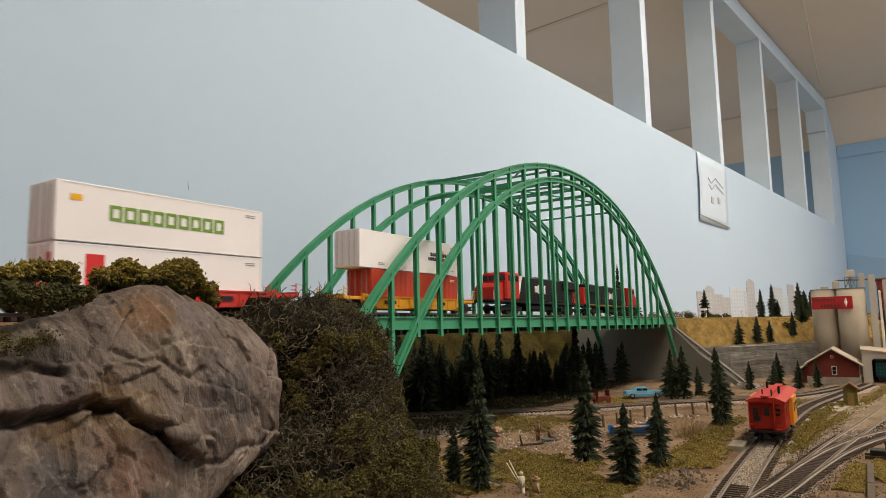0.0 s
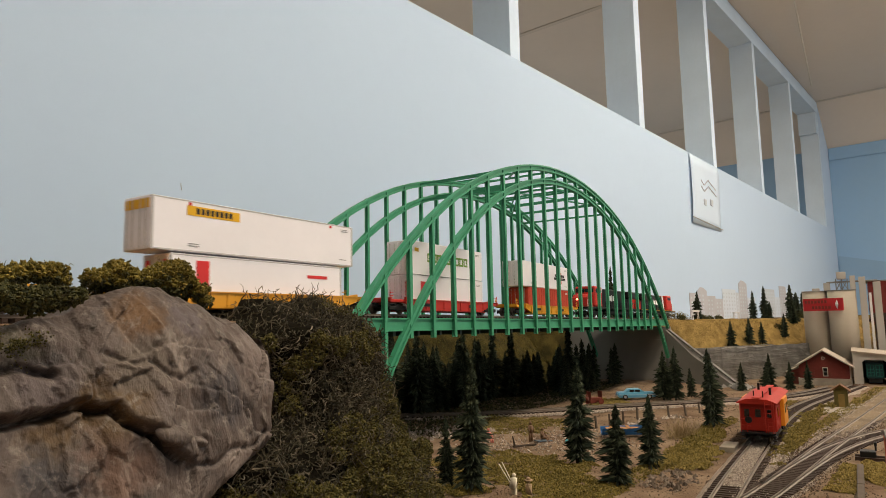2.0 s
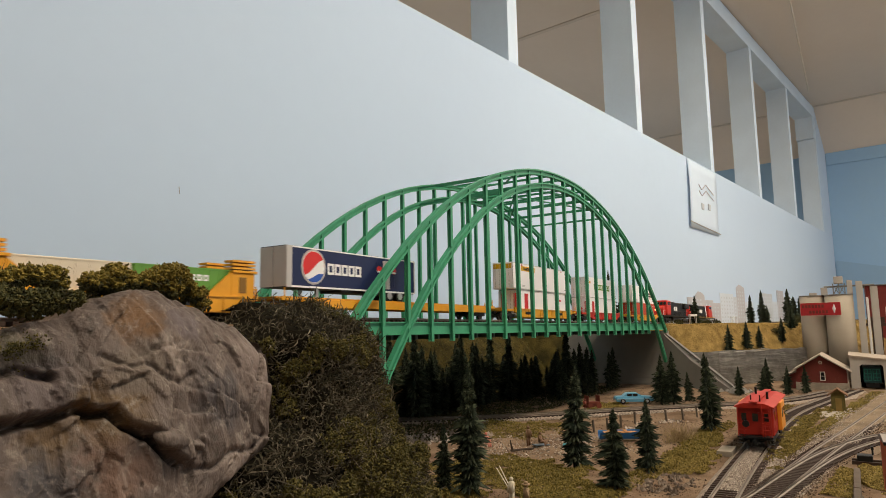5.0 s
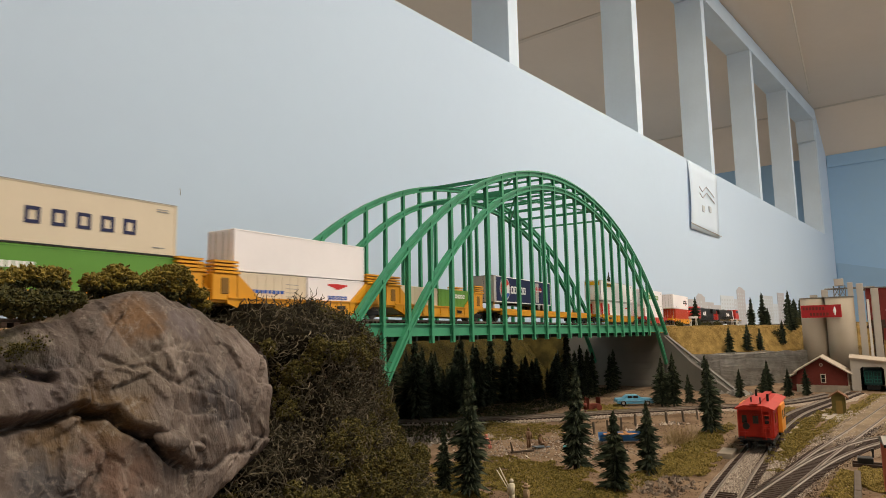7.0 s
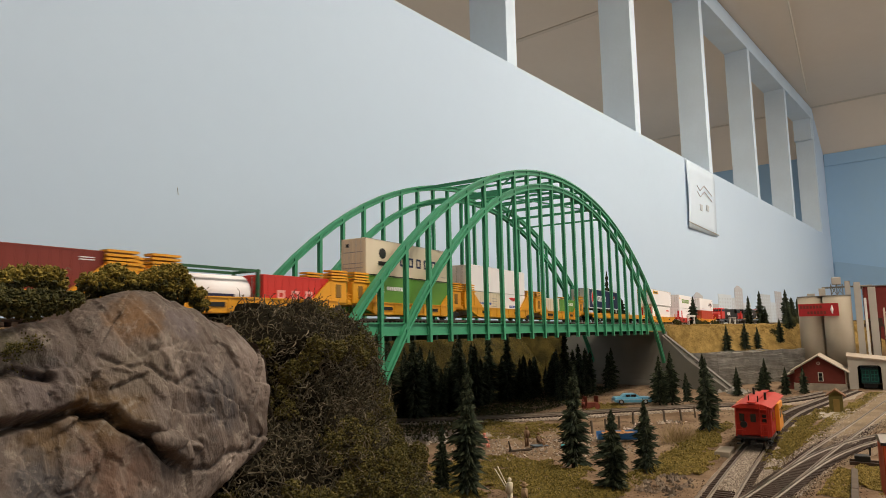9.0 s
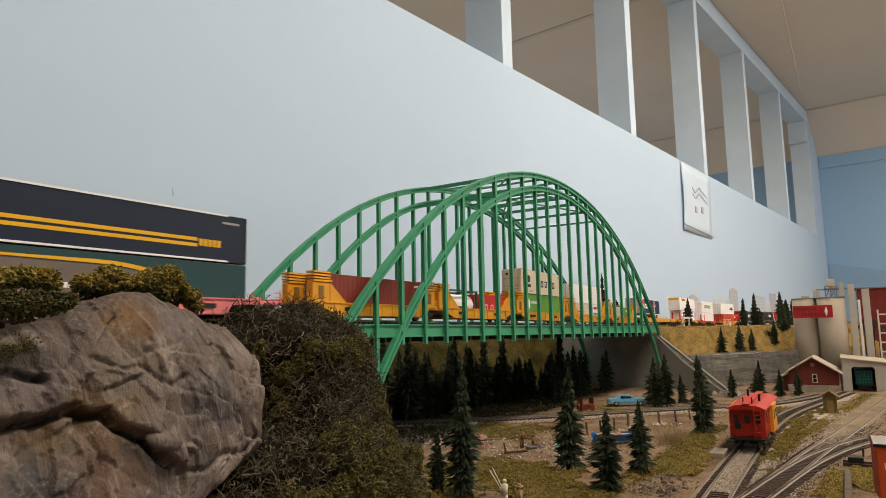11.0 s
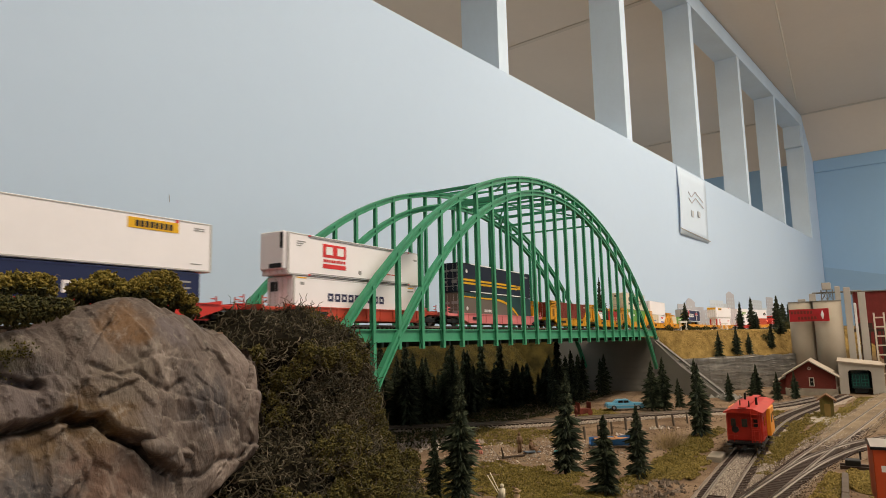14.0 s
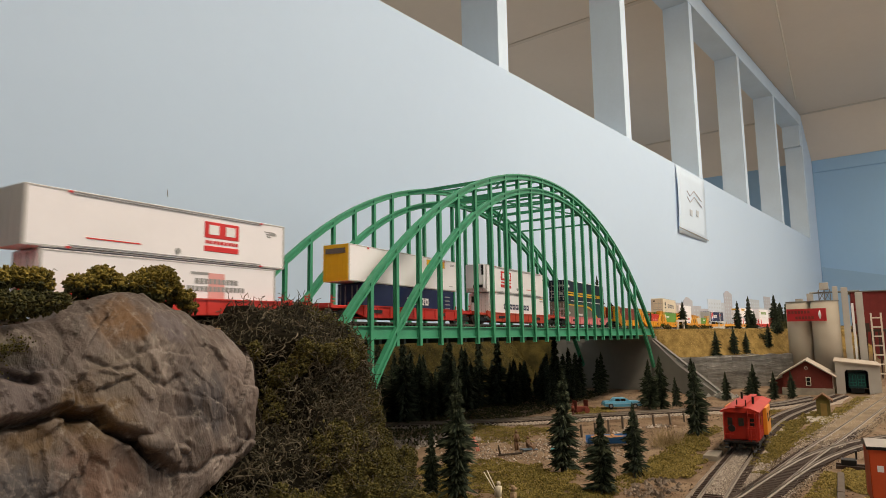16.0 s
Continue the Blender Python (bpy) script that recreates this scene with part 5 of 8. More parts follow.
    n = noise_at(85, 7, mp.outputs[0], 0.68)
    col = over(col, mapped(n.outputs["Fac"], 0.55, 0.70, 0.65), (0.040, 0.036, 0.032))
    n = noise_at(150, 6, geo.outputs["Position"], 0.7)
    col = over(col, mapped(n.outputs["Fac"], 0.56, 0.68, 0.7), (0.220, 0.190, 0.160))
    # pale paint dry-brushed over raised edges, darker colour in the hollows
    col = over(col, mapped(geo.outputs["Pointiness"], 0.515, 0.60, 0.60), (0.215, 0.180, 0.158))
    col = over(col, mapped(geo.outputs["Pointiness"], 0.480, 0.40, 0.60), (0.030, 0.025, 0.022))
    # dry-brushed streaks fanning down the face
    rot = nt.nodes.new("ShaderNodeMapping")
    rot.inputs["Rotation"].default_value = (0, radians(-32), 0)
    nt.links.new(warp(geo.outputs["Position"], 9, 0.09, 0), rot.inputs["Vector"])
    mp = nt.nodes.new("ShaderNodeMapping")
    mp.inputs["Scale"].default_value = (120, 70, 17)
    nt.links.new(rot.outputs[0], mp.inputs["Vector"])
    n = noise_at(1.0, 5, mp.outputs[0], 0.65)
    col = over(col, mapped(n.outputs["Fac"], 0.55, 0.72, 0.6), (0.042, 0.032, 0.027))
    col = over(col, mapped(n.outputs["Fac"], 0.44, 0.30, 0.55), (0.220, 0.176, 0.150))
    b2 = nt.nodes.new("ShaderNodeBump")
    b2.invert = True
    b2.inputs["Strength"].default_value, b2.inputs["Distance"].default_value = 0.7, 0.0030
    nt.links.new(n.outputs["Fac"], b2.inputs["Height"])
    nt.links.new(b.inputs["Normal"].links[0].from_socket, b2.inputs["Normal"])
    nt.links.new(b2.outputs["Normal"], b.inputs["Normal"])
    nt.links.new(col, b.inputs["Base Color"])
    return m


v, f = build_rock()
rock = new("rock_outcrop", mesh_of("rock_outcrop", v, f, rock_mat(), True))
tagged(rock, "grey-brown cracked plaster rock face beside the line", "rock")


def rock_face(s, z):
    """The place on the rock's face nearest to a place along the line and a height."""
    return min((p for p in v if p.y < 0.33), key=lambda p: (p.x - s) ** 2 + (p.z - EYE - z) ** 2)


# a chip wedged under the ledge, and the mossy shoulder
for name, s, z, size, seed, label in (("wedged_stone", 0.187, -0.0475, (0.0085, 0.006, 0.0048), 3, "pale stone chip wedged in the crack"), ("wedged_stone", 0.2015, -0.0530, (0.006, 0.005, 0.0030), 5, "")):
    bm = B()
    bmesh.ops.create_icosphere(bm, subdivisions=3, radius=1.0)
    p = rock_face(s, z)
    for q in bm.verts:
        k = 1 + 0.9 * planes(q.co.x * 1.1 + seed, q.co.y * 1.1, q.co.z * 1.1) * 0.35
        q.co = Vector((p.x + q.co.x * size[0] * k, p.y + 0.002 + q.co.y * size[1] * k, p.z + q.co.z * size[2] * k - 0.22 * q.co.x * size[0]))
    part(name, bm, rock.data.materials[0], rock, label, True)


# ---------------------------------------------------------------- bushes
def blob_mesh(name, places, sizes, material, rng):
    """Many small uneven clumps in one mesh."""
    base = np.array([(1, 0, 0), (-1, 0, 0), (0, 1, 0), (0, -1, 0), (0, 0, 1), (0, 0, -1)], float)
    tri = np.array([(0, 2, 4), (2, 1, 4), (1, 3, 4), (3, 0, 4), (2, 0, 5), (1, 2, 5), (3, 1, 5), (0, 3, 5)])
    N = len(places)
    v = base[None] * rng.uniform(0.55, 1.25, (N, 6, 1)) + rng.normal(0, 0.22, (N, 6, 3))
    v = v * np.array(sizes)[:, None, None] + np.array(places)[:, None, :]
    f = (tri[None] + (np.arange(N) * 6)[:, None, None]).reshape(-1, 3)
    me = bpy.data.meshes.new(name)
    me.from_pydata(v.reshape(-1, 3).tolist(), [], f.tolist())
    me.materials.append(material)
    return me


def twig_mesh(name, places, normals, length, material, rng, thick=0.00042, segs=4, curl=0.55):
    """Bent wiry twigs, three-sided."""
    N = len(places)
    P = np.array(places, float)
    D = np.array(normals, float) * 0.40 + rng.normal(0, 0.75, (N, 3))
    D /= np.linalg.norm(D, axis=1, keepdims=True)
    L = length * rng.uniform(0.5, 1.5, N) / segs
    rings = []
    for k in range(segs + 1):
        A = np.cross(D, rng.normal(0, 1, (N, 3)))
        A /= np.linalg.norm(A, axis=1, keepdims=True) + 1e-9
        Bv = np.cross(D, A)
        th = thick * (1 - 0.7 * k / segs)
        rings.append(np.stack([P + th * (np.cos(a) * A + np.sin(a) * Bv) for a in (0, 2.09, 4.19)], 1))
        P = P + D * L[:, None]
        D = D + rng.normal(0, curl, (N, 3))
        D /= np.linalg.norm(D, axis=1, keepdims=True)
    V = np.concatenate(rings, 1)
    m = 3 * (segs + 1)
    q = [(k * 3 + j, k * 3 + (j + 1) % 3, (k + 1) * 3 + (j + 1) % 3, (k + 1) * 3 + j) for k in range(segs) for j in range(3)]
    F = (np.array(q)[None] + (np.arange(N) * m)[:, None, None]).reshape(-1, 4)
    me = bpy.data.meshes.new(name)
    me.from_pydata(V.reshape(-1, 3).tolist(), [], F.tolist())
    me.materials.append(material)
    return me


M_TWIG = island_mat("wiry_brown_twigs", [(0.014, 0.013, 0.008), (0.060, 0.050, 0.032), (0.18, 0.150, 0.105), (0.030, 0.027, 0.014), (0.090, 0.075, 0.047), (0.018, 0.017, 0.009)])
M_MOSS = island_mat("olive_moss", [(0.022, 0.021, 0.006), (0.070, 0.061, 0.016), (0.135, 0.112, 0.030), (0.040, 0.036, 0.010)])
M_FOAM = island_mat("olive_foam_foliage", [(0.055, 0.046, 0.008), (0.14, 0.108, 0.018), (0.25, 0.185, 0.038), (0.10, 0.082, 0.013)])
# for wholly dark shrubs, and as painted shade under lobes and trees
M_FOAMD = island_mat("dark_and_shaded_foliage", [(0.018, 0.020, 0.007), (0.045, 0.045, 0.014), (0.08, 0.07, 0.02)])
BUSH_TOP = [(0.225, -0.005), (0.247, 0.010), (0.289, 0.0145), (0.33, 0.0165), (0.366, 0.0165), (0.379, 0.0125), (0.389, 0.006), (0.398, -0.008), (0.404, -0.03), (0.412, -0.07), (0.420, -0.10)]


def hedge_point(u, v):
    """The face of the overgrown slope: u along the line, v from its top down."""
    s = 0.222 + 0.198 * u
    zt = lerp_list(s, BUSH_TOP)
    drop = v * (zt + 0.20)
    z = zt - drop
    l = 0.345 - 0.045 * smooth01(0, 0.02, drop) - 0.32 * max(0, drop - 0.006)
    l += 0.010 * fbm(s * 30, 2, z * 30, 3)
    l += 0.03 * smooth01(0.385, 0.42, s) + 0.035 * smooth01(0.315, 0.275, s) * smooth01(0.085, 0.055, drop)
    # the flank stands steep, and spreads again at its foot
    s -= max(0, 0.31 - l) * 1.29 * smooth01(0.30, 0.40, s) * smooth01(-0.095, -0.066, z)
    return s, l, z + 0.006 * fbm(s * 34, 6, z * 20, 2)


def build_hedge():
    root = empty("overgrown_slope")
    tagged(root, "dark tangled twigs and olive moss on a steep slope", "shrubs")
    NU, NV = 60, 60
    verts = [W(*hedge_point(i / NU, j / NV)) for i in range(NU + 1) for j in range(NV + 1)]
    faces = [(i * (NV + 1) + j, i * (NV + 1) + j + 1, (i + 1) * (NV + 1) + j + 1, (i + 1) * (NV + 1) + j) for i in range(NU) for j in range(NV)]
    # near-black base sheet behind the twigs and moss
    shared("slope_base", mesh_of("slope_base", verts, faces, M_SLOPEBASE), root)
    rng = np.random.default_rng(5)
    P, Q, S = [], [], []
    for k in range(15000):
        u, v = rng.uniform(), rng.uniform() ** 1.15
        s, l, z = hedge_point(u, v)
        moss = fbm(s * 26 + 3, l * 10, z * 26, 3) + 0.34 * smooth01(0.32, 0.38, s) * smooth01(0.0, -0.05, z) - 0.13 + 0.22 * smooth01(0.0, -0.012, z) * smooth01(-0.035, -0.02, z)
        p = W(s, l, z)
        if v < 0.10:
            p = p - Vector((0, 0, 0.0018))
        if moss > 0.15 and rng.uniform() < 0.6:
            for q in range(9):
                d = rng.normal(0, 0.0024, 3)
                Q.append((p.x + d[0], p.y - 0.003 + d[1], p.z + 0.001 + d[2]))
                S.append(rng.uniform(0.0004, 0.0010))
            if rng.uniform() < 0.6:
                P.append((p.x, p.y - 0.004, p.z))
        else:
            P.append((p.x, p.y + 0.002, p.z))
    t = shared("twig_tangle", twig_mesh("twig_tangle", P, [(-0.25, -0.9, 0.35)] * len(P), 0.015, M_TWIG, rng, 0.00062, 6, 0.75), root)
    tagged(t, kind="stuff")
    # swelling cushions of moss
    Q2 = []
    for k in range(520):
        u, v = rng.uniform(), rng.uniform()
        s, l, z = hedge_point(u, v)
        moss = fbm(s * 26 + 3, l * 10, z * 26, 3) + 0.34 * smooth01(0.32, 0.38, s) * smooth01(0.0, -0.05, z) - 0.13 + 0.22 * smooth01(0.0, -0.012, z) * smooth01(-0.035, -0.02, z)
        if moss < 0.05 or v < 0.10:
            continue
        r = rng.uniform(0.0045, 0.0105)
        for q in range(int(520 * (r / 0.008) ** 2)):
            d = rng.normal(0, 1, 3)
            d /= np.linalg.norm(d)
            rr = r * (0.75 + 0.35 * noise.noise(Vector((d[0] * 2.5 + k, d[1] * 2.5, d[2] * 2.5))))
            Q.append((s + d[0] * rr, l - 0.005 + d[1] * rr * 0.8, EYE + z + d[2] * rr))
            S.append(rng.uniform(0.0004, 0.0010))
    t = shared("moss", blob_mesh("moss", Q, S, M_MOSS, rng), root)
    tagged(t, kind="stuff")
    return root


build_hedge()
_rng = np.random.default_rng(31)
_P, _S = [], []
for _k in range(2600):
    _a, _r = _rng.uniform(0, 2 * pi), 0.5 * abs(_rng.normal())
    _s, _z = 0.130 + 0.016 * _r * cos(_a), -0.0045 + 0.0075 * _r * sin(_a)
    if fbm(_s * 160, _z * 160, 2.0, 2) > 0.0:
        _P.append((_s, _z))
_q = {}
for _p in v:
    if _p.y < 0.345:
        _q.setdefault((round(_p.x / 0.0015), round((_p.z - EYE) / 0.0015)), _p)
_P = [_q[(round(s / 0.0015), round(z / 0.0015))] for s, z in _P if (round(s / 0.0015), round(z / 0.0015)) in _q]
_P = [(p.x + _rng.normal(0, 0.0005), p.y - 0.0002, p.z + _rng.normal(0, 0.0005)) for p in _P]
_m = shared("moss_patch", blob_mesh("moss_patch", _P, _rng.uniform(0.0002, 0.0006, len(_P)), M_MOSS, _rng), rock)
tagged(_m, "thin olive moss", kind="stuff")


def foam_bush(label, lobes, seed, dark=False, n=900):
    """A clump of ground-foam foliage from overlapping uneven lobes (s, l, z, radius), shade painted on their
    undersides.
    """
    rng = np.random.default_rng(seed)
    root = empty("foam_bush")
    tagged(root, label, "bush", "bushes on the rock")
    P, S, D, E = [], [], [], []
    for s, l, z, r in lobes:
        for k in range(int(2.6 * n * (r / 0.012) ** 2)):
            d = rng.normal(0, 1, 3)
            d /= np.linalg.norm(d)
            rr = r * (0.70 + 0.42 * fbm(d[0] * 2.2 + s * 90, d[1] * 2.2, d[2] * 2.2 + z * 50, 3) + rng.uniform(-0.10, 0.10))
            p = (s + d[0] * rr * 1.15, l + d[1] * rr, EYE + z + d[2] * rr * 0.85)
            # downward-facing clumps get the dark colour as painted shade
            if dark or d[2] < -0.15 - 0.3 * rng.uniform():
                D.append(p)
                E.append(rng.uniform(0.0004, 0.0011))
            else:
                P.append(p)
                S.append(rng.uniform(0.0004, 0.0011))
    if P:
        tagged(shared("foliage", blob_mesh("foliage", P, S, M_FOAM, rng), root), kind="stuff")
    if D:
        tagged(shared("underside_shade_foliage", blob_mesh("underside_shade_foliage", D, E, M_FOAMD, rng), root), kind="stuff")
    rng2 = np.random.default_rng(seed + 50)
    C = [(s + rng2.normal(0, r * 0.3), l + rng2.normal(0, r * 0.2), EYE + z - r * 0.2) for s, l, z, r in lobes for k in range(8)]
    tagged(shared("stem_tangle", twig_mesh("stem_tangle", C, [(0, -0.3, 1.6)] * len(C), 0.007, M_TWIG, rng2, 0.0004), root), kind="stuff")
    return root


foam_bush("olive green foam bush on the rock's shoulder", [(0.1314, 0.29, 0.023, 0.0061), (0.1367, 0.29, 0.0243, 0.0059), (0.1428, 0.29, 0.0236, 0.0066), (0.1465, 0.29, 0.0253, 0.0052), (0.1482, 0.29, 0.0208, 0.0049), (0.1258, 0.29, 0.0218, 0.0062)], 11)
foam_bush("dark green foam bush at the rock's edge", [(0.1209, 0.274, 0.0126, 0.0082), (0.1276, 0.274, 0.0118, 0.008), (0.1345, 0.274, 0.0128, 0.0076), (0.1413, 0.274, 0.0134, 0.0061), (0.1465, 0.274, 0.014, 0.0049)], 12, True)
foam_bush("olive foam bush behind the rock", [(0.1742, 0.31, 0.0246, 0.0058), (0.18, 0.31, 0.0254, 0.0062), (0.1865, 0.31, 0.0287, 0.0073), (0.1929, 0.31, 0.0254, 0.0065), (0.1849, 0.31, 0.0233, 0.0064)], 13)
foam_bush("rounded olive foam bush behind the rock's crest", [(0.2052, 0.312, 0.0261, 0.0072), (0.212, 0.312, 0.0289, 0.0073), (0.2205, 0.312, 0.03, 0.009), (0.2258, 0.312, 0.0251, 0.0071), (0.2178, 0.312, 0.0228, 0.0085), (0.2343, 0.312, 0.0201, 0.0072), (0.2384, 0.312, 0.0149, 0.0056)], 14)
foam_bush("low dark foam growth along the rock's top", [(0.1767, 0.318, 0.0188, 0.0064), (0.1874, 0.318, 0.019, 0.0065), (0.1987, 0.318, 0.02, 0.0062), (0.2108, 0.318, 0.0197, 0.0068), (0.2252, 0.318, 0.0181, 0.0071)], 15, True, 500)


# ---------------------------------------------------------------- lower tracks
LOWRAIL = GROUND + 0.0058


def low_z(s):
    return LOWRAIL


def bend(pts, n=8, k=1.0):
    """A smooth line through a few places."""
    out = []
    pts = [(p[0] * k, p[1] * k) for p in pts]
    P = [pts[0]] + pts + [pts[-1]]
    for i in range(1, len(P) - 2):
        p0, p1, p2, p3 = (Vector(P[i + k]) for k in (-1, 0, 1, 2))
        for j in range(n):
            t = j / n
            out.append(tuple(0.5 * ((2 * p1) + (p2 - p0) * t + (2 * p0 - 5 * p1 + 4 * p2 - p3) * t * t + (3 * p1 - p0 - 3 * p2 + p3) * t ** 3)))
    out.append(tuple(pts[-1]))
    return out


M_BALD = mat("brown_grey_ballast", (0.27, 0.195, 0.130), 0.95, var=0.5, scale=220, fine=1500, bump=0.9)
M_BALL = mat("pale_grey_ballast", (0.38, 0.31, 0.25), 0.95, var=0.5, scale=260, fine=1500, bump=0.9)
make_track(bend([(0.62, 0.66), (0.70, 0.555), (0.76, 0.470), (0.815, 0.405), (0.872, 0.350), (0.94, 0.290), (1.035, 0.196), (1.10, 0.130), (1.18, 0.085), (1.30, 0.045)]), low_z, "branch_track", "curved branch track on pale ballast under the bridge", ballast=M_BALL, near=(0.74, 1.06))
make_track(bend([(0.28, 0.080), (0.40, 0.0845), (0.50, 0.0877), (0.60, 0.0890), (0.68, 0.0888), (0.84, 0.0880), (1.00, 0.077), (1.15, 0.050), (1.35, 0.010)]), low_z, "siding_track", "siding track filled with pale ballast under the caboose", ballast=M_BALL, near=(0.44, 0.98))
make_track(bend([(0.343, 0.112), (0.43, 0.085), (0.505, 0.0670), (0.61, 0.0505), (0.72, 0.0345), (0.905, 0.0038), (1.095, -0.0262), (1.353, -0.067), (1.715, -0.124)]), low_z, "yard_track", "weathered yard track with dark ties", ballast=M_BALD, near=(0.44, 0.98))
make_track(bend([(0.53, 0.0625), (0.62, 0.0475), (0.70, 0.0310), (0.77, 0.0100), (0.83, -0.0160), (0.90, -0.060), (0.95, -0.110)]), low_z, "yard_track", "curved diverging leg of the yard turnout", ballast=M_BALD, near=(0.60, 0.98))
# strips of pale stones between and beside the ties
M_STONE = island_mat("pale_stones", [(0.13, 0.10, 0.08), (0.32, 0.265, 0.22), (0.54, 0.47, 0.40)], 0.9)


def scatter(name, label, category, n, place, size, material, seed, tall=0.0):
    rng = np.random.default_rng(seed)
    P, S = [], []
    tries = 0
    while len(P) < n and tries < n * 30:
        tries += 1
        q = place(rng)
        if q is None:
            continue
        z = ground_z(*q[:2]) if len(q) == 2 else q[2]
        if tall:
            z += tall * max(0, 0.35 + fbm(q[0] * 75, q[1] * 75, seed * 1.7, 2)) * rng.uniform(0.3, 1)
        P.append((q[0], q[1], EYE + z))
        S.append(rng.uniform(*size))
    ob = new(name, blob_mesh(name, P, S, material, rng))
    tagged(ob, label, category, kind="stuff")
    return ob


def along(pts, wid, lift=None):
    pts = bend(pts)

    def f(rng):
        i = rng.integers(0, len(pts) - 1)
        u = rng.uniform()
        a, b = Vector(pts[i]), Vector(pts[i + 1])
        p = a.lerp(b, u)
        t = (b - a).normalized()
        d = rng.uniform(-wid, wid)
        q = (p.x - t.y * d, p.y + t.x * d)
        return q if lift is None else (*q, lift)
    return f


scatter("siding_stones", "pale ballast stones between the siding's rails", "ballast", 7000, along([(0.53, 0.0885), (0.60, 0.0902), (0.68, 0.0912), (0.76, 0.0915)], 0.0072, GROUND + 0.0036), (0.0004, 0.0010), M_STONE, 21)
scatter("ballast_stones", "pale ballast stones beside the siding", "ballast", 5000, along([(0.43, 0.069), (0.524, 0.078), (0.629, 0.076), (0.686, 0.0715)], 0.009, GROUND + 0.0025), (0.0004, 0.0010), M_STONE, 22)
scatter("ballast_stones", "brown ballast grit between the yard track's ties", "ballast", 7000, along([(0.45, 0.083), (0.53, 0.064), (0.64, 0.047), (0.756, 0.031), (0.80, 0.024)], 0.020, GROUND + 0.0026), (0.0004, 0.0009), M_STONE, 24)
scatter("ballast_stones", "loose stones along the branch track", "ballast", 6000, along([(0.745, 0.462), (0.80, 0.395), (0.857, 0.337), (0.925, 0.277), (1.02, 0.183)], 0.010, GROUND + 0.001), (0.0004, 0.0011), M_STONE, 23)

# ---------------------------------------------------------------- grass and weeds
M_GRASS = island_mat("olive_grass_foam", [(0.060, 0.052, 0.014), (0.15, 0.118, 0.030), (0.27, 0.205, 0.055), (0.11, 0.088, 0.022)], 0.95)
M_GRASSY = island_mat("yellow_grass_foam", [(0.10, 0.077, 0.019), (0.21, 0.158, 0.042), (0.34, 0.26, 0.08)], 0.95)


def patch(cs, cl, rs, rl, thr=-0.40):
    def f(rng):
        a, r = rng.uniform(0, 2 * pi), math.sqrt(rng.uniform())
        s, l = cs + rs * r * cos(a), cl + rl * r * sin(a)
        if r + 0.5 * fbm(s * 40, l * 40, cs, 3) > 0.85 or fbm(s * 55, l * 55, 5.0, 2) < thr - 0.15:
            return None
        return (s, l)
    return f


for i, (cs, cl, rs, rl, n, m, lab) in enumerate([
    (0.525, 0.265, 0.070, 0.080, 9000, M_GRASS, "olive green grass beside the mud"),
    (0.480, 0.190, 0.050, 0.045, 4500, M_GRASS, "olive grass at the layout's front"),
    (0.640, 0.140, 0.075, 0.028, 4500, M_GRASSY, "yellowish grass along the muddy shore"),
    (0.745, 0.148, 0.055, 0.022, 3000, M_GRASS, "dark weeds by the siding"),
    (0.840, 0.066, 0.150, 0.019, 6500, M_GRASS, "green weeds between the sidings"),
    (0.735, 0.360, 0.075, 0.060, 3200, M_GRASS, "thin grass on the bank below the branch"),
    (1.00, 0.345, 0.05, 0.05, 3000, M_GRASSY, "dry grass round the parked car"),
    (0.640, -0.005, 0.060, 0.020, 2600, M_GRASSY, "dry grass beside the turnout"),
    (1.10, 0.000, 0.10, 0.018, 2200, M_GRASSY, "dry grass along the yard lane"),
    (0.445, 0.285, 0.028, 0.05, 3500, M_GRASS, "mossy grass at the slope's foot"),
    (1.02, 0.105, 0.14, 0.025, 2500, M_GRASSY, "thin dry grass behind the caboose"),
]):
    scatter("grass_patch", lab, "grass", int(n * 2.4), patch(cs, cl, rs, rl), (0.0003, 0.0009), m, 40 + i, 0.0045)


def bank_place(rng):
    s = rng.uniform(1.37, 1.95)
    k = rng.uniform(0.004, 0.075)
    l = ret_l(s) + k
    return (s, l) if l < line_l(s) - 0.02 else None


scatter("bank_grass", "golden dry grass on the bank below the line", "grass", 16000, bank_place, (0.0004, 0.0011), island_mat("golden_grass", [(0.13, 0.083, 0.022), (0.27, 0.180, 0.052), (0.40, 0.285, 0.095)], 0.95), 61)
# the moss tones put the bridge's shade into this grass
scatter("slope_grass", "olive grass, darkened as shade, on the slope behind the bridge", "grass", 15000, lambda rng: (rng.uniform(0.6, 1.50), rng.uniform(0.545, 0.66)), (0.0005, 0.0015), M_MOSS, 62)
scatter("shore_stones", "broken stones on the shore", "stones", 170, patch(0.545, 0.135, 0.040, 0.024, -0.9), (0.0008, 0.0030), island_mat("brown_stones", [(0.05, 0.036, 0.026), (0.13, 0.10, 0.075), (0.24, 0.19, 0.15), (0.09, 0.068, 0.05)], 0.9), 63)
scatter("shore_stones", "pale rubble at the foot of the branch bank", "stones", 520, along([(0.60, 0.44), (0.66, 0.41), (0.70, 0.40)], 0.028), (0.0012, 0.0038), M_STONE, 64)
scatter("shore_stones", "stones by the little jetty", "stones", 260, along([(0.70, 0.285), (0.77, 0.262), (0.90, 0.205)], 0.012), (0.0010, 0.0032), M_STONE, 65)
scatter("shore_stones", "scattered gravel on the beach", "stones", 1500, patch(0.66, 0.30, 0.10, 0.11, -0.9), (0.0004, 0.0016), M_STONE, 66)
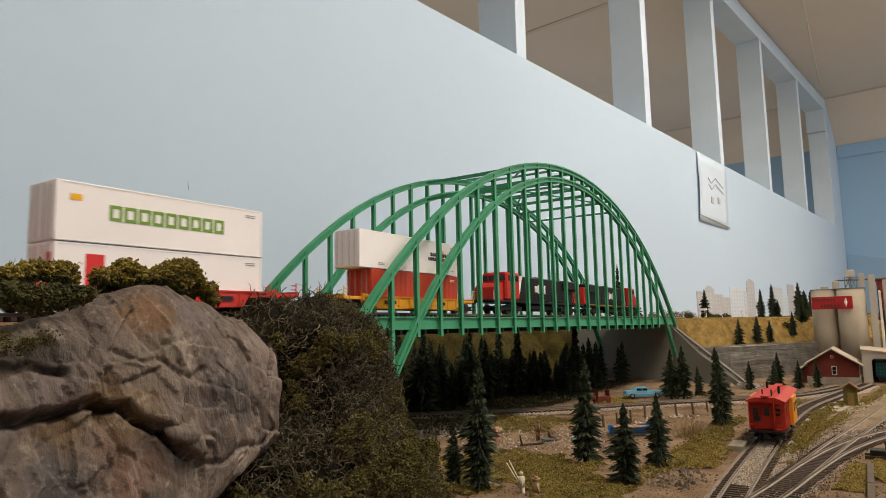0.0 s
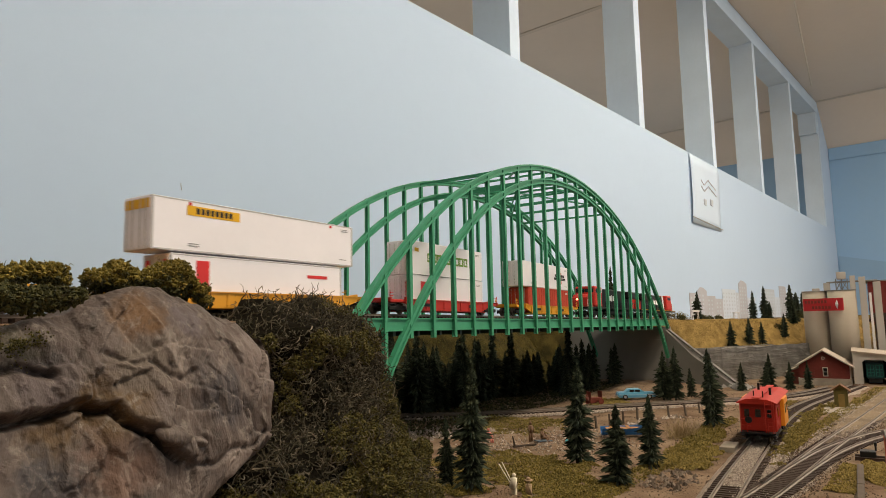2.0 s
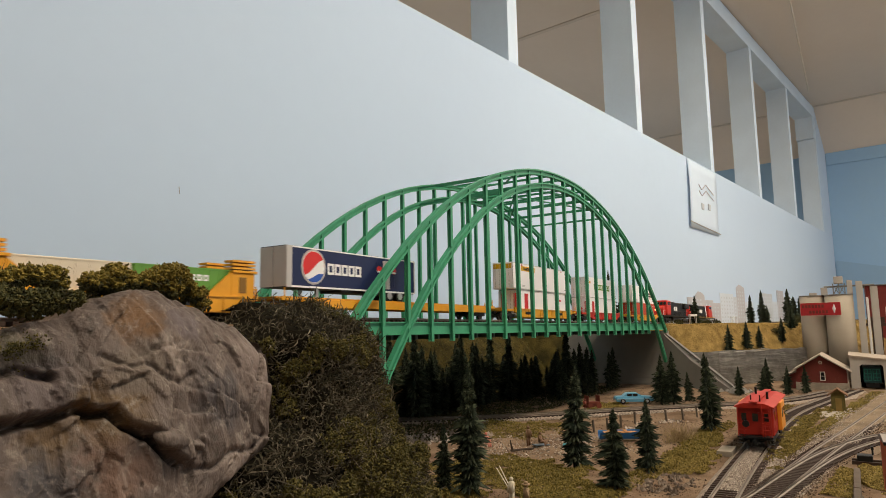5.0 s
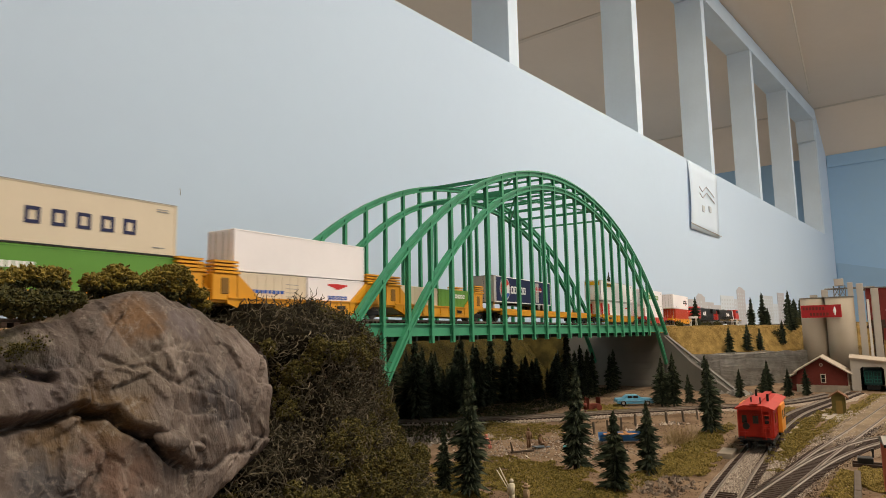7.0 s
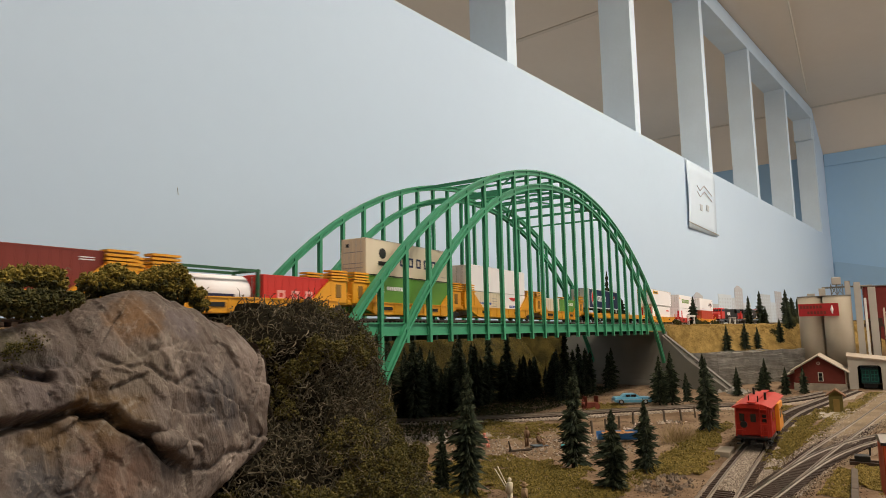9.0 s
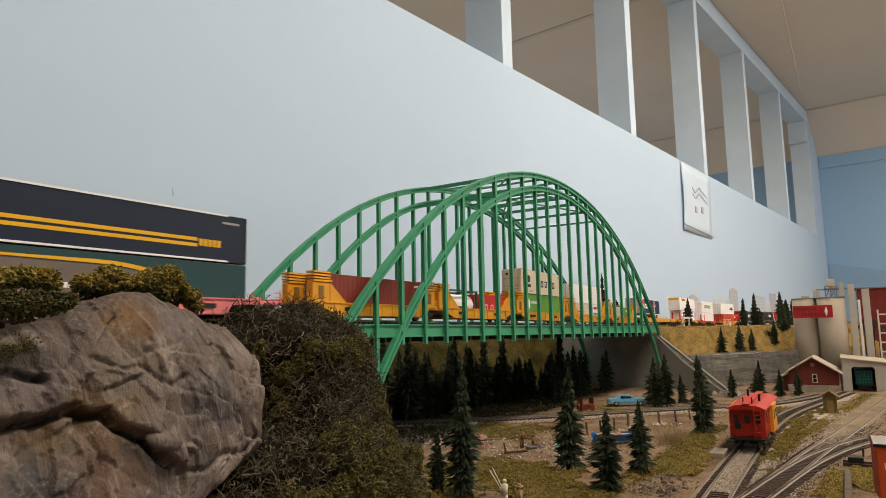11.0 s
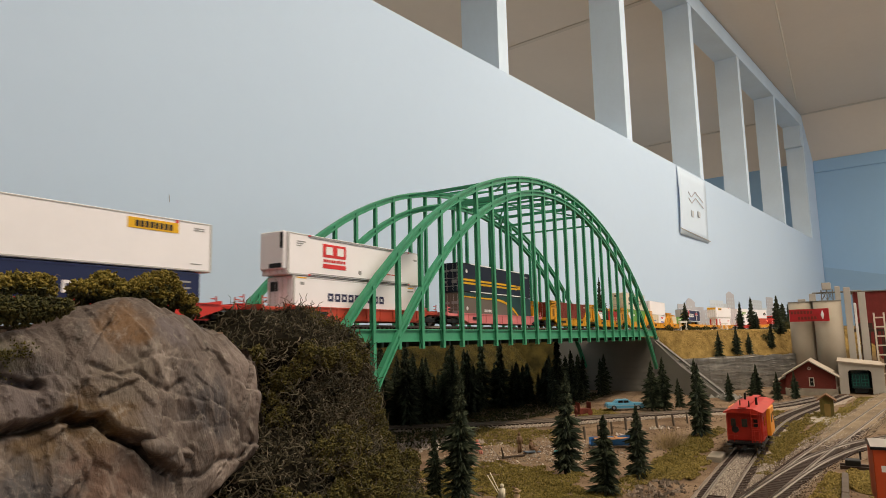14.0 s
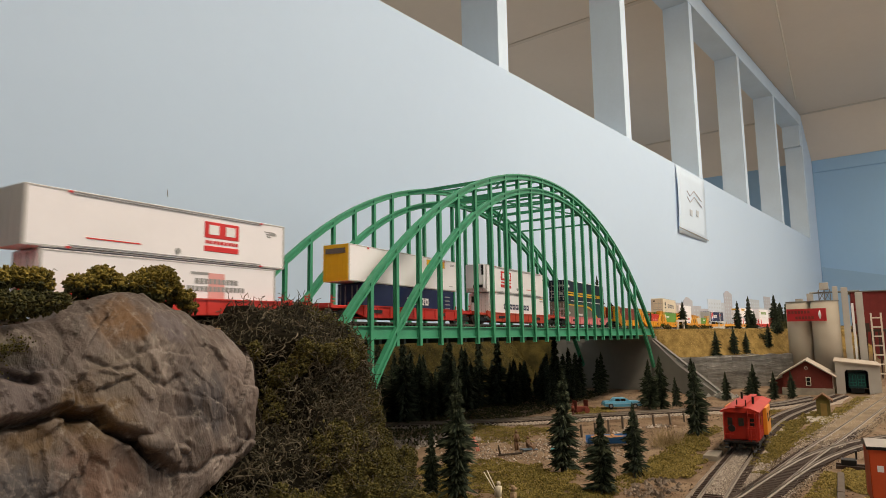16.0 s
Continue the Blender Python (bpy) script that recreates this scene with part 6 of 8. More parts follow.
scatter("shore_stones", "rubble round the privy's slab", "stones", 260, along([(0.96, 0.022), (1.03, 0.015), (1.09, 0.012)], 0.008), (0.0012, 0.0034), M_STONE, 67)

M_LITTER = island_mat("brown_litter", [(0.030, 0.019, 0.012), (0.085, 0.055, 0.034), (0.17, 0.12, 0.08), (0.05, 0.034, 0.02), (0.26, 0.20, 0.145)], 0.95)


def litter_place(rng):
    s, l = 0.40 + 0.95 * rng.uniform() ** 1.4, rng.uniform(-0.06, 0.52)
    if fbm(s * 30, l * 30, 2.2, 3) < -0.25 or abs(l) > 0.62 * s:
        return None
    return (s, l)


scatter("ground_litter", "brown grit and litter strewn over the dirt", "litter", 26000, litter_place, (0.0002, 0.0009), M_LITTER, 72)
# dark crumbs paint the bridge's shade onto the wood's floor
scatter("shade_undergrowth", "litter coloured dark as shade on the wood's floor", "undergrowth", 9000, lambda rng: (rng.uniform(0.62, 1.30), rng.uniform(0.40, 0.56)), (0.0006, 0.0020), M_FOAMD, 73, 0.004)
scatter("weed_fringe", "mixed weeds along the muddy shore", "weeds", 9000, along([(0.43, 0.20), (0.53, 0.165), (0.63, 0.150), (0.72, 0.150), (0.80, 0.150), (0.88, 0.145)], 0.012), (0.0003, 0.0010), M_GRASS, 74, 0.006)
scatter("weed_fringe", "mixed weeds along the yard's edge", "weeds", 7000, along([(0.62, 0.068), (0.72, 0.070), (0.85, 0.068), (1.00, 0.050), (1.10, 0.035)], 0.010), (0.0003, 0.0010), M_GRASS, 75, 0.006)
scatter("weed_fringe", "straw-coloured weeds before the dock", "weeds", 3500, along([(0.56, 0.022), (0.62, 0.015), (0.66, 0.010)], 0.010), (0.0003, 0.0010), M_GRASSY, 76, 0.004)
scatter("yard_grit", "loose grit over the yard tracks", "ballast", 9000, along([(0.43, 0.088), (0.505, 0.066), (0.61, 0.050), (0.72, 0.033), (0.905, 0.004), (1.095, -0.026)], 0.024, GROUND + 0.0026), (0.0002, 0.0007), M_LITTER, 77)

# tall dry reeds by the shore
rng = np.random.default_rng(9)
P = [(0.735 + rng.normal(0, 0.010), 0.166 + rng.normal(0, 0.006), EYE + GROUND) for k in range(260)]
ob = new("reeds", twig_mesh("reeds", P, [(0, 0, 3.5)] * len(P), 0.016, island_mat("dry_reeds", [(0.25, 0.18, 0.09), (0.42, 0.32, 0.17)]), rng, 0.0003, 3, 0.15))
tagged(ob, "tall dry reeds on the muddy shore", "reeds", kind="stuff")

# ---------------------------------------------------------------- conifers
M_NEEDLE = island_mat("dark_green_needles", [(0.005, 0.008, 0.004), (0.016, 0.024, 0.013), (0.080, 0.092, 0.052), (0.012, 0.018, 0.010), (0.030, 0.042, 0.024)], 0.85)
M_BARK = mat("dark_bark", (0.05, 0.035, 0.025), 0.9, var=0.4, scale=300)


def conifer_meshes(seed, slim=0.17, n=2100):
    """A bottle-brush spruce one unit tall."""
    rng = np.random.default_rng(seed)
    h = rng.uniform(0.05, 1.0, n) ** 0.9
    h = h + 0.012 * np.sin(h * 55 + seed)
    tier = np.abs(np.sin(h * 27 + rng.uniform(0, 6))) ** 1.4
    R = slim * (1.0 - np.clip(h, 0, 1) ** 1.15) ** 0.70 * (0.42 + 0.62 * tier) * (1 + 0.22 * np.sin(h * 11 + seed)) * rng.uniform(0.40, 1.35, n) + 0.010
    a = rng.uniform(0, 2 * pi, n)
    R *= 1 + 0.25 * np.sin(a * 3 + seed) * (h < 0.7)
    w = 0.0080 + 0.0100 * (1 - np.minimum(h, 1))
    c, s = np.cos(a), np.sin(a)
    droop = 0.22 * R + rng.normal(0, 0.022, n)
    r0 = R * 0.12
    z0 = h + 0.02
    mid = R * 0.6
    V = np.stack([
        np.stack([c * r0, s * r0, z0], 1),
        np.stack([c * mid - s * w, s * mid + c * w, z0 - droop * 0.55 - 0.004], 1),
        np.stack([c * R, s * R, z0 - droop], 1),
        np.stack([c * mid + s * w, s * mid - c * w, z0 - droop * 0.55 - 0.004], 1),
        np.stack([c * mid, s * mid, z0 - droop * 0.35 + 0.012], 1)], 1).reshape(-1, 3)
    q = np.array([(0, 1, 4), (1, 2, 4), (2, 3, 4), (3, 0, 4)])
    F = (q[None] + (np.arange(n) * 5)[:, None, None]).reshape(-1, 3)
    crown = bpy.data.meshes.new("crown")
    crown.from_pydata(V.tolist(), [], F.tolist())
    crown.materials.append(M_NEEDLE)
    bm = B()
    cyl(bm, (0, 0, -0.03), (0, 0, 0.97), 0.022, 7, 0.004)
    trunk = bpy.data.meshes.new("trunk")
    bm.to_mesh(trunk)
    bm.free()
    trunk.materials.append(M_BARK)
    return trunk, crown


KINDS = [conifer_meshes(3, 0.155), conifer_meshes(8, 0.20), conifer_meshes(15, 0.19), conifer_meshes(23, 0.24, 2600)]


def conifer(s, l, h, label, group, kind, z=None, wide=1.0, tilt=0.0):
    root = empty("conifer_tree")
    z = ground_z(s, l) if z is None else z
    root.matrix_basis = pose(s, l, EYE + z - 0.001, tilt, tilt * 0.5, (s * 997 + l * 631) % 360) @ Matrix.Diagonal((h * wide, h * wide, h, 1))
    tagged(root, label, "conifer", group)
    shared("trunk", KINDS[kind][0], root)
    shared("crown", KINDS[kind][1], root)
    return root


for i, (s, l, h, k, w) in enumerate([(0.441, 0.258, 0.0935, 0, 1.0), (0.441, 0.280, 0.052, 0, 1.0), (0.561, 0.219, 0.085, 0, 1.1), (0.508, 0.166, 0.0595, 2, 1.2), (0.577, 0.159, 0.060, 1, 1.0), (0.819, 0.151, 0.086, 0, 1.05)]):
    conifer(s, l, h, "tall dark spruce beside the muddy shore", "spruces on the shore", k, None, w, (i % 3 - 1) * 2.0)
for i, (s, l, h, k) in enumerate([(1.045, 0.263, 0.074, 1), (1.053, 0.246, 0.080, 1), (1.106, 0.234, 0.046, 1), (1.116, 0.208, 0.068, 1), (1.085, 0.270, 0.060, 3), (1.237, 0.178, 0.048, 1), (1.253, 0.135, 0.061, 1), (1.275, 0.142, 0.045, 3), (1.265, 0.105, 0.047, 1), (1.295, 0.080, 0.047, 1)]):
    conifer(s, l, h, "dark spruce before the retaining walls", "spruces below the bank", k, None, 1.0, (i % 3 - 1) * 1.5)
rnd = random.Random(4)
for i in range(84):
    row = i % 3
    s = 0.68 + 0.62 * (i / 83.0) + rnd.uniform(-0.012, 0.012)
    l = (0.515 + 0.030 * row + rnd.uniform(-0.015, 0.015)) if s < 1.0 else (0.43 + 0.045 * row + rnd.uniform(-0.02, 0.02)) - 0.02 * (s - 1)
    if s > 1.30:
        l += 0.08
    if s < 0.80:
        l = max(l, 0.50 + (0.76 - s) * 1.42)
    h = rnd.choice((0.065, 0.075, 0.085, 0.095, 0.110)) * (1.0 - 0.12 * row) * (1.0 if s < 1.05 else 0.8)
    conifer(s, l, h, "blackish spruce in the wood under the bridge", "spruces in the shaded wood", (0, 2, 1)[row], GROUND + (ground_z(s, l) - GROUND) * 0.8, 1.1, rnd.uniform(-2, 2))
for s, l, h, k, z in ((1.45, 0.222, 0.056, 1, None), (1.50, 0.194, 0.056, 1, None), (1.53, 0.1735, 0.046, 1, None), (1.60, 0.136, 0.052, 1, None), (1.66, 0.122, 0.048, 3, None)):
    conifer(s, l, h, "spruce along the top of the stone wall", "spruces on the bank", k, z)
for s, l, h, k in ((1.575, 0.308, 0.064, 1), (2.00, 0.2436, 0.078, 0), (2.00, 0.2148, 0.090, 0), (2.00, 0.202, 0.050, 1), (2.10, 0.158, 0.098, 1), (2.12, 0.145, 0.075, 3), (2.08, 0.140, 0.062, 3), (2.15, 0.130, 0.075, 3), (2.05, 0.150, 0.05, 3)):
    conifer(s, l, h, "tall spruce beside the main line", "spruces by the line", k)

conifer(1.545, 0.50, 0.128, "tall sparse pine behind the main line", "spruces by the line", 0, None, 0.62, 2.0)
conifer(1.60, 0.51, 0.085, "bushy spruce behind the main line", "spruces by the line", 3, None, 1.25)
conifer(1.66, 0.50, 0.070, "bushy spruce behind the main line", "spruces by the line", 3, None, 1.3)

# ---------------------------------------------------------------- abutment and walls
M_BLOCK = mat("grey_retaining_stone", (0.38, 0.36, 0.33), 0.85, var=0.6, scale=60, fine=500, bump=0.4)


def wall_strip(name, label, pts, z_low, z_top, thick, m):
    """An upright wall along a line of (s, l); z_top gives its height along the way."""
    bm = B()
    n = len(pts)
    rings = []
    for i, (s, l) in enumerate(pts):
        a = Vector(pts[max(0, i - 1)])
        b = Vector(pts[min(n - 1, i + 1)])
        t = (b - a).normalized()
        nr = Vector((-t.y, t.x))
        zt = z_top(i / (n - 1))
        rings.append([bm.verts.new(W(s, l, z_low)), bm.verts.new(W(s, l, zt)), bm.verts.new(W(s + nr.x * thick, l + nr.y * thick, zt)), bm.verts.new(W(s + nr.x * thick, l + nr.y * thick, z_low))])
    for r0, r1 in zip(rings, rings[1:]):
        for k in range(4):
            bm.faces.new((r0[k], r1[k], r1[(k + 1) % 4], r0[(k + 1) % 4]))
    bm.faces.new(rings[0])
    bm.faces.new(rings[-1][::-1])
    bmesh.ops.recalc_face_normals(bm, faces=bm.faces[:])
    ob = part(name, bm, m)
    tagged(ob, label, "wall", kind="structure")
    return ob


# bridge abutment with plank-marked face
ab = wall_strip("abutment", "grey board-marked concrete bridge abutment", [(1.362, 0.322), (1.362, 0.54)], GROUND - 0.01, lambda u: rail_z(1.36) - 0.018, -0.03, M_CONC)
for i in range(9):
    z = GROUND + 0.004 + i * 0.0115
    bm = B()
    box(bm, 1.3606, 1.3625, 0.3225, 0.5395, EYE + z, EYE + z + 0.0102)
    part("board_course", bm, M_CONC, ab)
wing = [(1.3625, 0.322), (1.335, 0.268), (1.300, 0.196)]
wg = wall_strip("wing_wall", "grey concrete wing wall with a sloping coping", wing, GROUND - 0.01, lambda u: -0.026 - 0.098 * u, -0.012, M_CONC)
bm = B()
beam(bm, W(1.3585, 0.324, -0.0250), W(1.2965, 0.193, -0.1225), 0.007, 0.0028, Vector((0.9, -0.43, 0)))
part("coping", bm, mat("pale_concrete", (0.17, 0.16, 0.145), 0.8, var=0.2, scale=40), wg)
for i in range(8):
    u0 = i / 8.0
    z = -0.126 + 0.0125 * i
    u1 = max(0.02, 1 - (z + 0.012 + 0.126) / 0.100)
    a, b = Vector((1.3605, 0.322)), Vector((1.299, 0.197))
    bm = B()
    beam(bm, W(a.x, a.y, z + 0.006), W(a.x + (b.x - a.x) * u1, a.y + (b.y - a.y) * u1, z + 0.006), 0.0012, 0.0112)
    part("board_course", bm, M_CONC, wg)
# stone wall in thin uneven courses
rt = wall_strip("retaining_wall", "grey retaining wall of thin rough stone courses", RET[:3] + [(1.80, 0.0)], GROUND - 0.01, lambda u: -0.064, 0.034, M_BLOCK)
rnd = random.Random(12)
stones = []
for a, b in zip(RET[:2] + [RET[2]], RET[1:3] + [(1.80, 0.0)]):
    a, b = Vector(a), Vector(b)
    t = (b - a).normalized()
    nr = Vector((t.y, -t.x))
    L = (b - a).length
    z = GROUND - 0.004
    while z < -0.0615:
        hgt = rnd.uniform(0.0019, 0.0030)
        d = -rnd.uniform(0, 0.01)
        while d < L:
            w = rnd.uniform(0.018, 0.050)
            stones.append((a, t, nr, max(d, 0), min(d + w, L), z, hgt, rnd.uniform(0.0008, 0.0030)))
            d += w
        z += hgt
stones.sort(key=lambda q: (q[0] + q[1] * q[3]).x)
first = stones[:300]
for a, t, nr, d0, d1, z, hgt, o in first:
    p, q = a + t * d0, a + t * d1
    bm = B()
    wobs = [0.0013 * sin((a.x + a.y + d) * 110 + z * 60) + 0.0007 * sin(d * 260 + z * 300) for d in (d0, d1)]
    vs = []
    for wob, c in zip(wobs, (p, q)):
        for dz, oo in ((0.0002, o * 0.75), (hgt - 0.0004, o * 1.1)):
            vs.append((W(c.x + nr.x * oo, c.y + nr.y * oo, z + dz + wob), W(c.x, c.y, z + dz + wob)))
    f = [bm.verts.new(v[0]) for v in vs]
    g2 = [bm.verts.new(v[1]) for v in vs]
    for idx in ((f[0], f[2], f[3], f[1]), (f[1], f[3], g2[3], g2[1]), (f[0], g2[0], g2[2], f[2]), (f[0], f[1], g2[1], g2[0]), (f[2], g2[2], g2[3], f[3])):
        bm.faces.new(idx)
    bmesh.ops.recalc_face_normals(bm, faces=bm.faces[:])
    part("stone", bm, M_BLOCK, rt)
verts, faces = [], []
for a, t, nr, d0, d1, z, hgt, o in stones[300:]:
    p, q = a + t * d0, a + t * d1
    wobs = [0.0013 * sin((a.x + a.y + d) * 110 + z * 60) + 0.0007 * sin(d * 260 + z * 300) for d in (d0, d1)]
    k0 = len(verts)
    for wob, c in zip(wobs, (p, q)):
        for dz, oo in ((0.0002, o * 0.75), (hgt - 0.0004, o * 1.1)):
            verts += [W(c.x + nr.x * oo, c.y + nr.y * oo, z + dz + wob), W(c.x, c.y, z + dz + wob)]
    for fc in ((0, 4, 6, 2), (2, 6, 7, 3), (0, 1, 5, 4), (0, 2, 3, 1), (4, 5, 7, 6)):
        faces.append(tuple(k0 + i for i in fc))
tagged(shared("stone_courses", mesh_of("stone_courses", verts, faces, M_BLOCK), rt), kind="stuff")
scatter("bank_stones", "weathered boulders at the wing wall's foot", "stones", 26, along([(1.26, 0.20), (1.29, 0.175)], 0.02), (0.004, 0.009), M_BLOCK, 71)


# ---------------------------------------------------------------- buildings
M_BARN = mat("barn_red_boards", (0.16, 0.030, 0.022), 0.7, var=0.3, scale=90)
M_ROOFT = mat("tan_roof_paper", (0.36, 0.30, 0.24), 0.8, var=0.2, scale=60)
M_TRIMW = mat("cream_trim", (0.62, 0.56, 0.47), 0.6, var=0.1, scale=80)
M_FOUND = mat("pale_foundation", (0.36, 0.31, 0.25), 0.85, var=0.45, scale=80)
M_TARP = mat("grey_wall_paint", (0.44, 0.41, 0.37), 0.75, var=0.12, scale=50)
M_DARK = mat("interior_shade_paint", (0.010, 0.011, 0.012), 0.8)
M_SIGN = mat("red_sign_paint", (0.45, 0.025, 0.03), 0.5, var=0.2, scale=60)
M_OCHRE = mat("ochre_boards", (0.30, 0.20, 0.06), 0.8, var=0.3, scale=120)
M_WOODO = mat("orange_wood", (0.42, 0.20, 0.05), 0.7, var=0.2, scale=120)


def prism(bm, outline, s0, s1):
    """An upright outline of (l, z), drawn out along s."""
    f = [bm.verts.new(W(s0, l, z)) for l, z in outline]
    b = [bm.verts.new(W(s1, l, z)) for l, z in outline]
    n = len(outline)
    bm.faces.new(f)
    bm.faces.new(b[::-1])
    for i in range(n):
        bm.faces.new((f[(i + 1) % n], f[i], b[i], b[(i + 1) % n]))
    bmesh.ops.recalc_face_normals(bm, faces=bm.faces[:])
    return bm


def lbox(bm, s0, s1, l0, l1, z0, z1, bevel=0.0):
    return box(bm, s0, s1, l0, l1, EYE + z0, EYE + z1, bevel)


# red gabled shed
SH0, SH1, LL, LR, PK = 1.372, 1.462, 0.098, 0.019, 0.0587
shed = empty("shed")
tagged(shed, "small red boarded shed with a tan gabled roof", "shed")
bm = B()
lbox(bm, SH0 - 0.002, SH1 + 0.002, LR - 0.002, LL + 0.002, GROUND - 0.004, GROUND + 0.0125)
part("foundation", bm, M_FOUND, shed)
bm = B()
prism(bm, [(LL, GROUND + 0.0125), (LR, GROUND + 0.0125), (LR, -0.0925), (PK, -0.0665), (LL, -0.0925)], SH0, SH1)
wl = part("wall", bm, M_BARN, shed)
for i in range(15):
    l = LR + 0.0025 + (LL - LR - 0.005) * i / 14
    zt = -0.0925 + (1 - abs(l - PK) / (LL - PK)) * 0.026 - 0.002
    bm = B()
    lbox(bm, SH0 - 0.0005, SH0 + 0.0004, l - 0.0006, l + 0.0006, GROUND + 0.0127, zt)
    part("batten", bm, M_BARN, wl)
for sg in (-1, 1):
    e = PK + sg * 0.047
    bm = B()
    v = [(PK, -0.0645), (e, -0.0945), (e, -0.0965), (PK, -0.0668)]
    prism(bm, v, SH0 - 0.008, SH1 + 0.008)
    part("roof_side", bm, M_ROOFT, shed)


def window(parent, s, l, z, w, h, name="window"):
    bm = B()
    lbox(bm, s - 0.0012, s + 0.0006, l - w / 2 - 0.0012, l + w / 2 + 0.0012, z - 0.0012, z + h + 0.0012)
    wd = part(name, bm, M_TRIMW, parent)
    for k in (0, 1):
        bm = B()
        z0 = z + k * (h / 2 + 0.0003)
        lbox(bm, s - 0.0015, s - 0.0010, l - w / 2, l + w / 2, z0, z0 + h / 2 - 0.0003)
        part("pane", bm, GLASS, wd)
    return wd


window(shed, SH0, 0.0565, -0.1105, 0.0058, 0.0135)
bm = B()
cyl(bm, W(SH0 - 0.001, PK, -0.0795), W(SH0 + 0.001, PK, -0.0795), 0.0028, 14)
v = part("vent", bm, M_TRIMW, shed)
bm = B()
cyl(bm, W(SH0 - 0.0014, PK, -0.0795), W(SH0, PK, -0.0795), 0.0019, 14)
part("vent_opening", bm, M_BARN, v)
for s0, s1 in ((1.385, 1.405), (1.415, 1.438)):
    bm = B()
    lbox(bm, s0, s1, LR - 0.0012, LR + 0.0005, GROUND + 0.0125, -0.0965)
    d = part("door", bm, M_WOODO, shed)
    bm = B()
    for a in (s0 - 0.0012, s1):
        lbox(bm, a, a + 0.0012, LR - 0.0016, LR + 0.0004, GROUND + 0.0125, -0.0955)
    part("frame", bm, M_TRIMW, d)
bm = B()
prism(bm, [(LL + 0.020, GROUND), (LL, GROUND), (LL, -0.0985), (LL + 0.022, -0.1075)], SH0 + 0.012, SH1 - 0.005)
part("lean_to", bm, M_BARN, shed)
bm = B()
prism(bm, [(LL + 0.024, -0.1080), (LL, -0.0975), (LL, -0.0958), (LL + 0.024, -0.1063)], SH0 + 0.009, SH1)
part("lean_to_roof", bm, M_ROOFT, shed)

# silos with sign and head works
silo = empty("cement_silos")
tagged(silo, "pair of cream cement silos with a red sign", "silo")
for s, l, r in ((1.625, 0.0725, 0.0262), (1.600, 0.0245, 0.0262)):
    bm = B()
    cyl(bm, W(s, l, GROUND - 0.005), W(s, l, 0.0475), r, 40)
    sl = part("silo", bm, M_SILO, silo, smooth=False)
    for p in sl.data.polygons:
        p.use_smooth = len(p.vertices) == 4
    bm = B()
    cyl(bm, W(s, l, 0.0475), W(s, l, 0.0492), r + 0.0008, 40)
    part("top_slab", bm, mat("grey_cap", (0.25, 0.24, 0.22), 0.8) if "grey_cap" not in bpy.data.materials else bpy.data.materials["grey_cap"], sl)
m = Matrix.Translation(W(1.578, 0.0575, 0.0200)) @ pose(0, 0, 0, 0, 0, math.degrees(atan2(-0.025 * 0, 1)) - 62)
bm = B()
beam(bm, W(1.597, 0.0960, 0.0195), W(1.567, 0.0220, 0.0195), 0.0022, 0.0262)
sg_ = part("sign_board", bm, M_SIGN, silo, "red painted sign board")
ax = (Vector((1.567, 0.0220, 0)) - Vector((1.597, 0.0960, 0))).normalized()
nrm = Vector((ax.y, -ax.x, 0))
if nrm.x > 0:
    nrm = -nrm
for row, (d0, n, z0) in enumerate(((0.004, 7, 0.0225), (0.018, 6, 0.0105))):
    for i in range(n):
        p = W(1.597, 0.0960, 0) + ax * (d0 + i * 0.0066) + nrm * 0.0014
        q = p + ax * 0.0046
        bm = B()
        beam(bm, p + Vector((0, 0, z0 + 0.003)), q + Vector((0, 0, z0 + 0.003)), 0.0006, 0.0062)
        part("dark_bar", bm, BROWN, sg_)
p = W(1.597, 0.0960, 0.0195) + ax * 0.068 + nrm * 0.0014
bm = B()
cyl(bm, p - Vector((0, 0, 0.009)), p, 0.0006, 4, 0.0035)
cyl(bm, p, p + Vector((0, 0, 0.009)), 0.0035, 4, 0.0006)
part("diamond", bm, INKW, sg_)
bm = B()
lbox(bm, 1.595, 1.620, 0.014, 0.031, 0.0720, 0.0870, 0.0006)
hh = part("head_house", bm, M_TARP, silo)
for s in (1.597, 1.618):
    for l in (0.012, 0.0225, 0.033):
        bm = B()
        lbox(bm, s - 0.0008, s + 0.0008, l - 0.0008, l + 0.0008, 0.0490, 0.0725)
        part("post", bm, M_CONC, hh)
bm = B()
for s in (1.597, 1.618):
    for a, b in ((0.012, 0.0225), (0.0225, 0.033)):
        beam(bm, W(s, a, 0.0500), W(s, b, 0.0700), 0.001, 0.001)
        beam(bm, W(s, b, 0.0500), W(s, a, 0.0700), 0.001, 0.001)
part("cross_brace", bm, M_CONC, hh)
for s0, s1, l0, l1, z0, z1, nm in ((1.60, 1.62, 0.044, 0.056, 0.0490, 0.0650, "dust_box"), (1.60, 1.625, 0.064, 0.078, 0.0490, 0.0545, "roof_hatch"), (1.590, 1.615, -0.002, 0.008, 0.0490, 0.0780, "dust_box")):
    bm = B()
    lbox(bm, s0, s1, l0, l1, z0, z1, 0.0006)
    part(nm, bm, M_TARP, silo)
bm = B()
cyl(bm, W(1.605, 0.050, 0.0660), W(1.605, -0.040, 0.0670), 0.0018, 8)
part("conveyor_pipe", bm, M_CONC, silo)
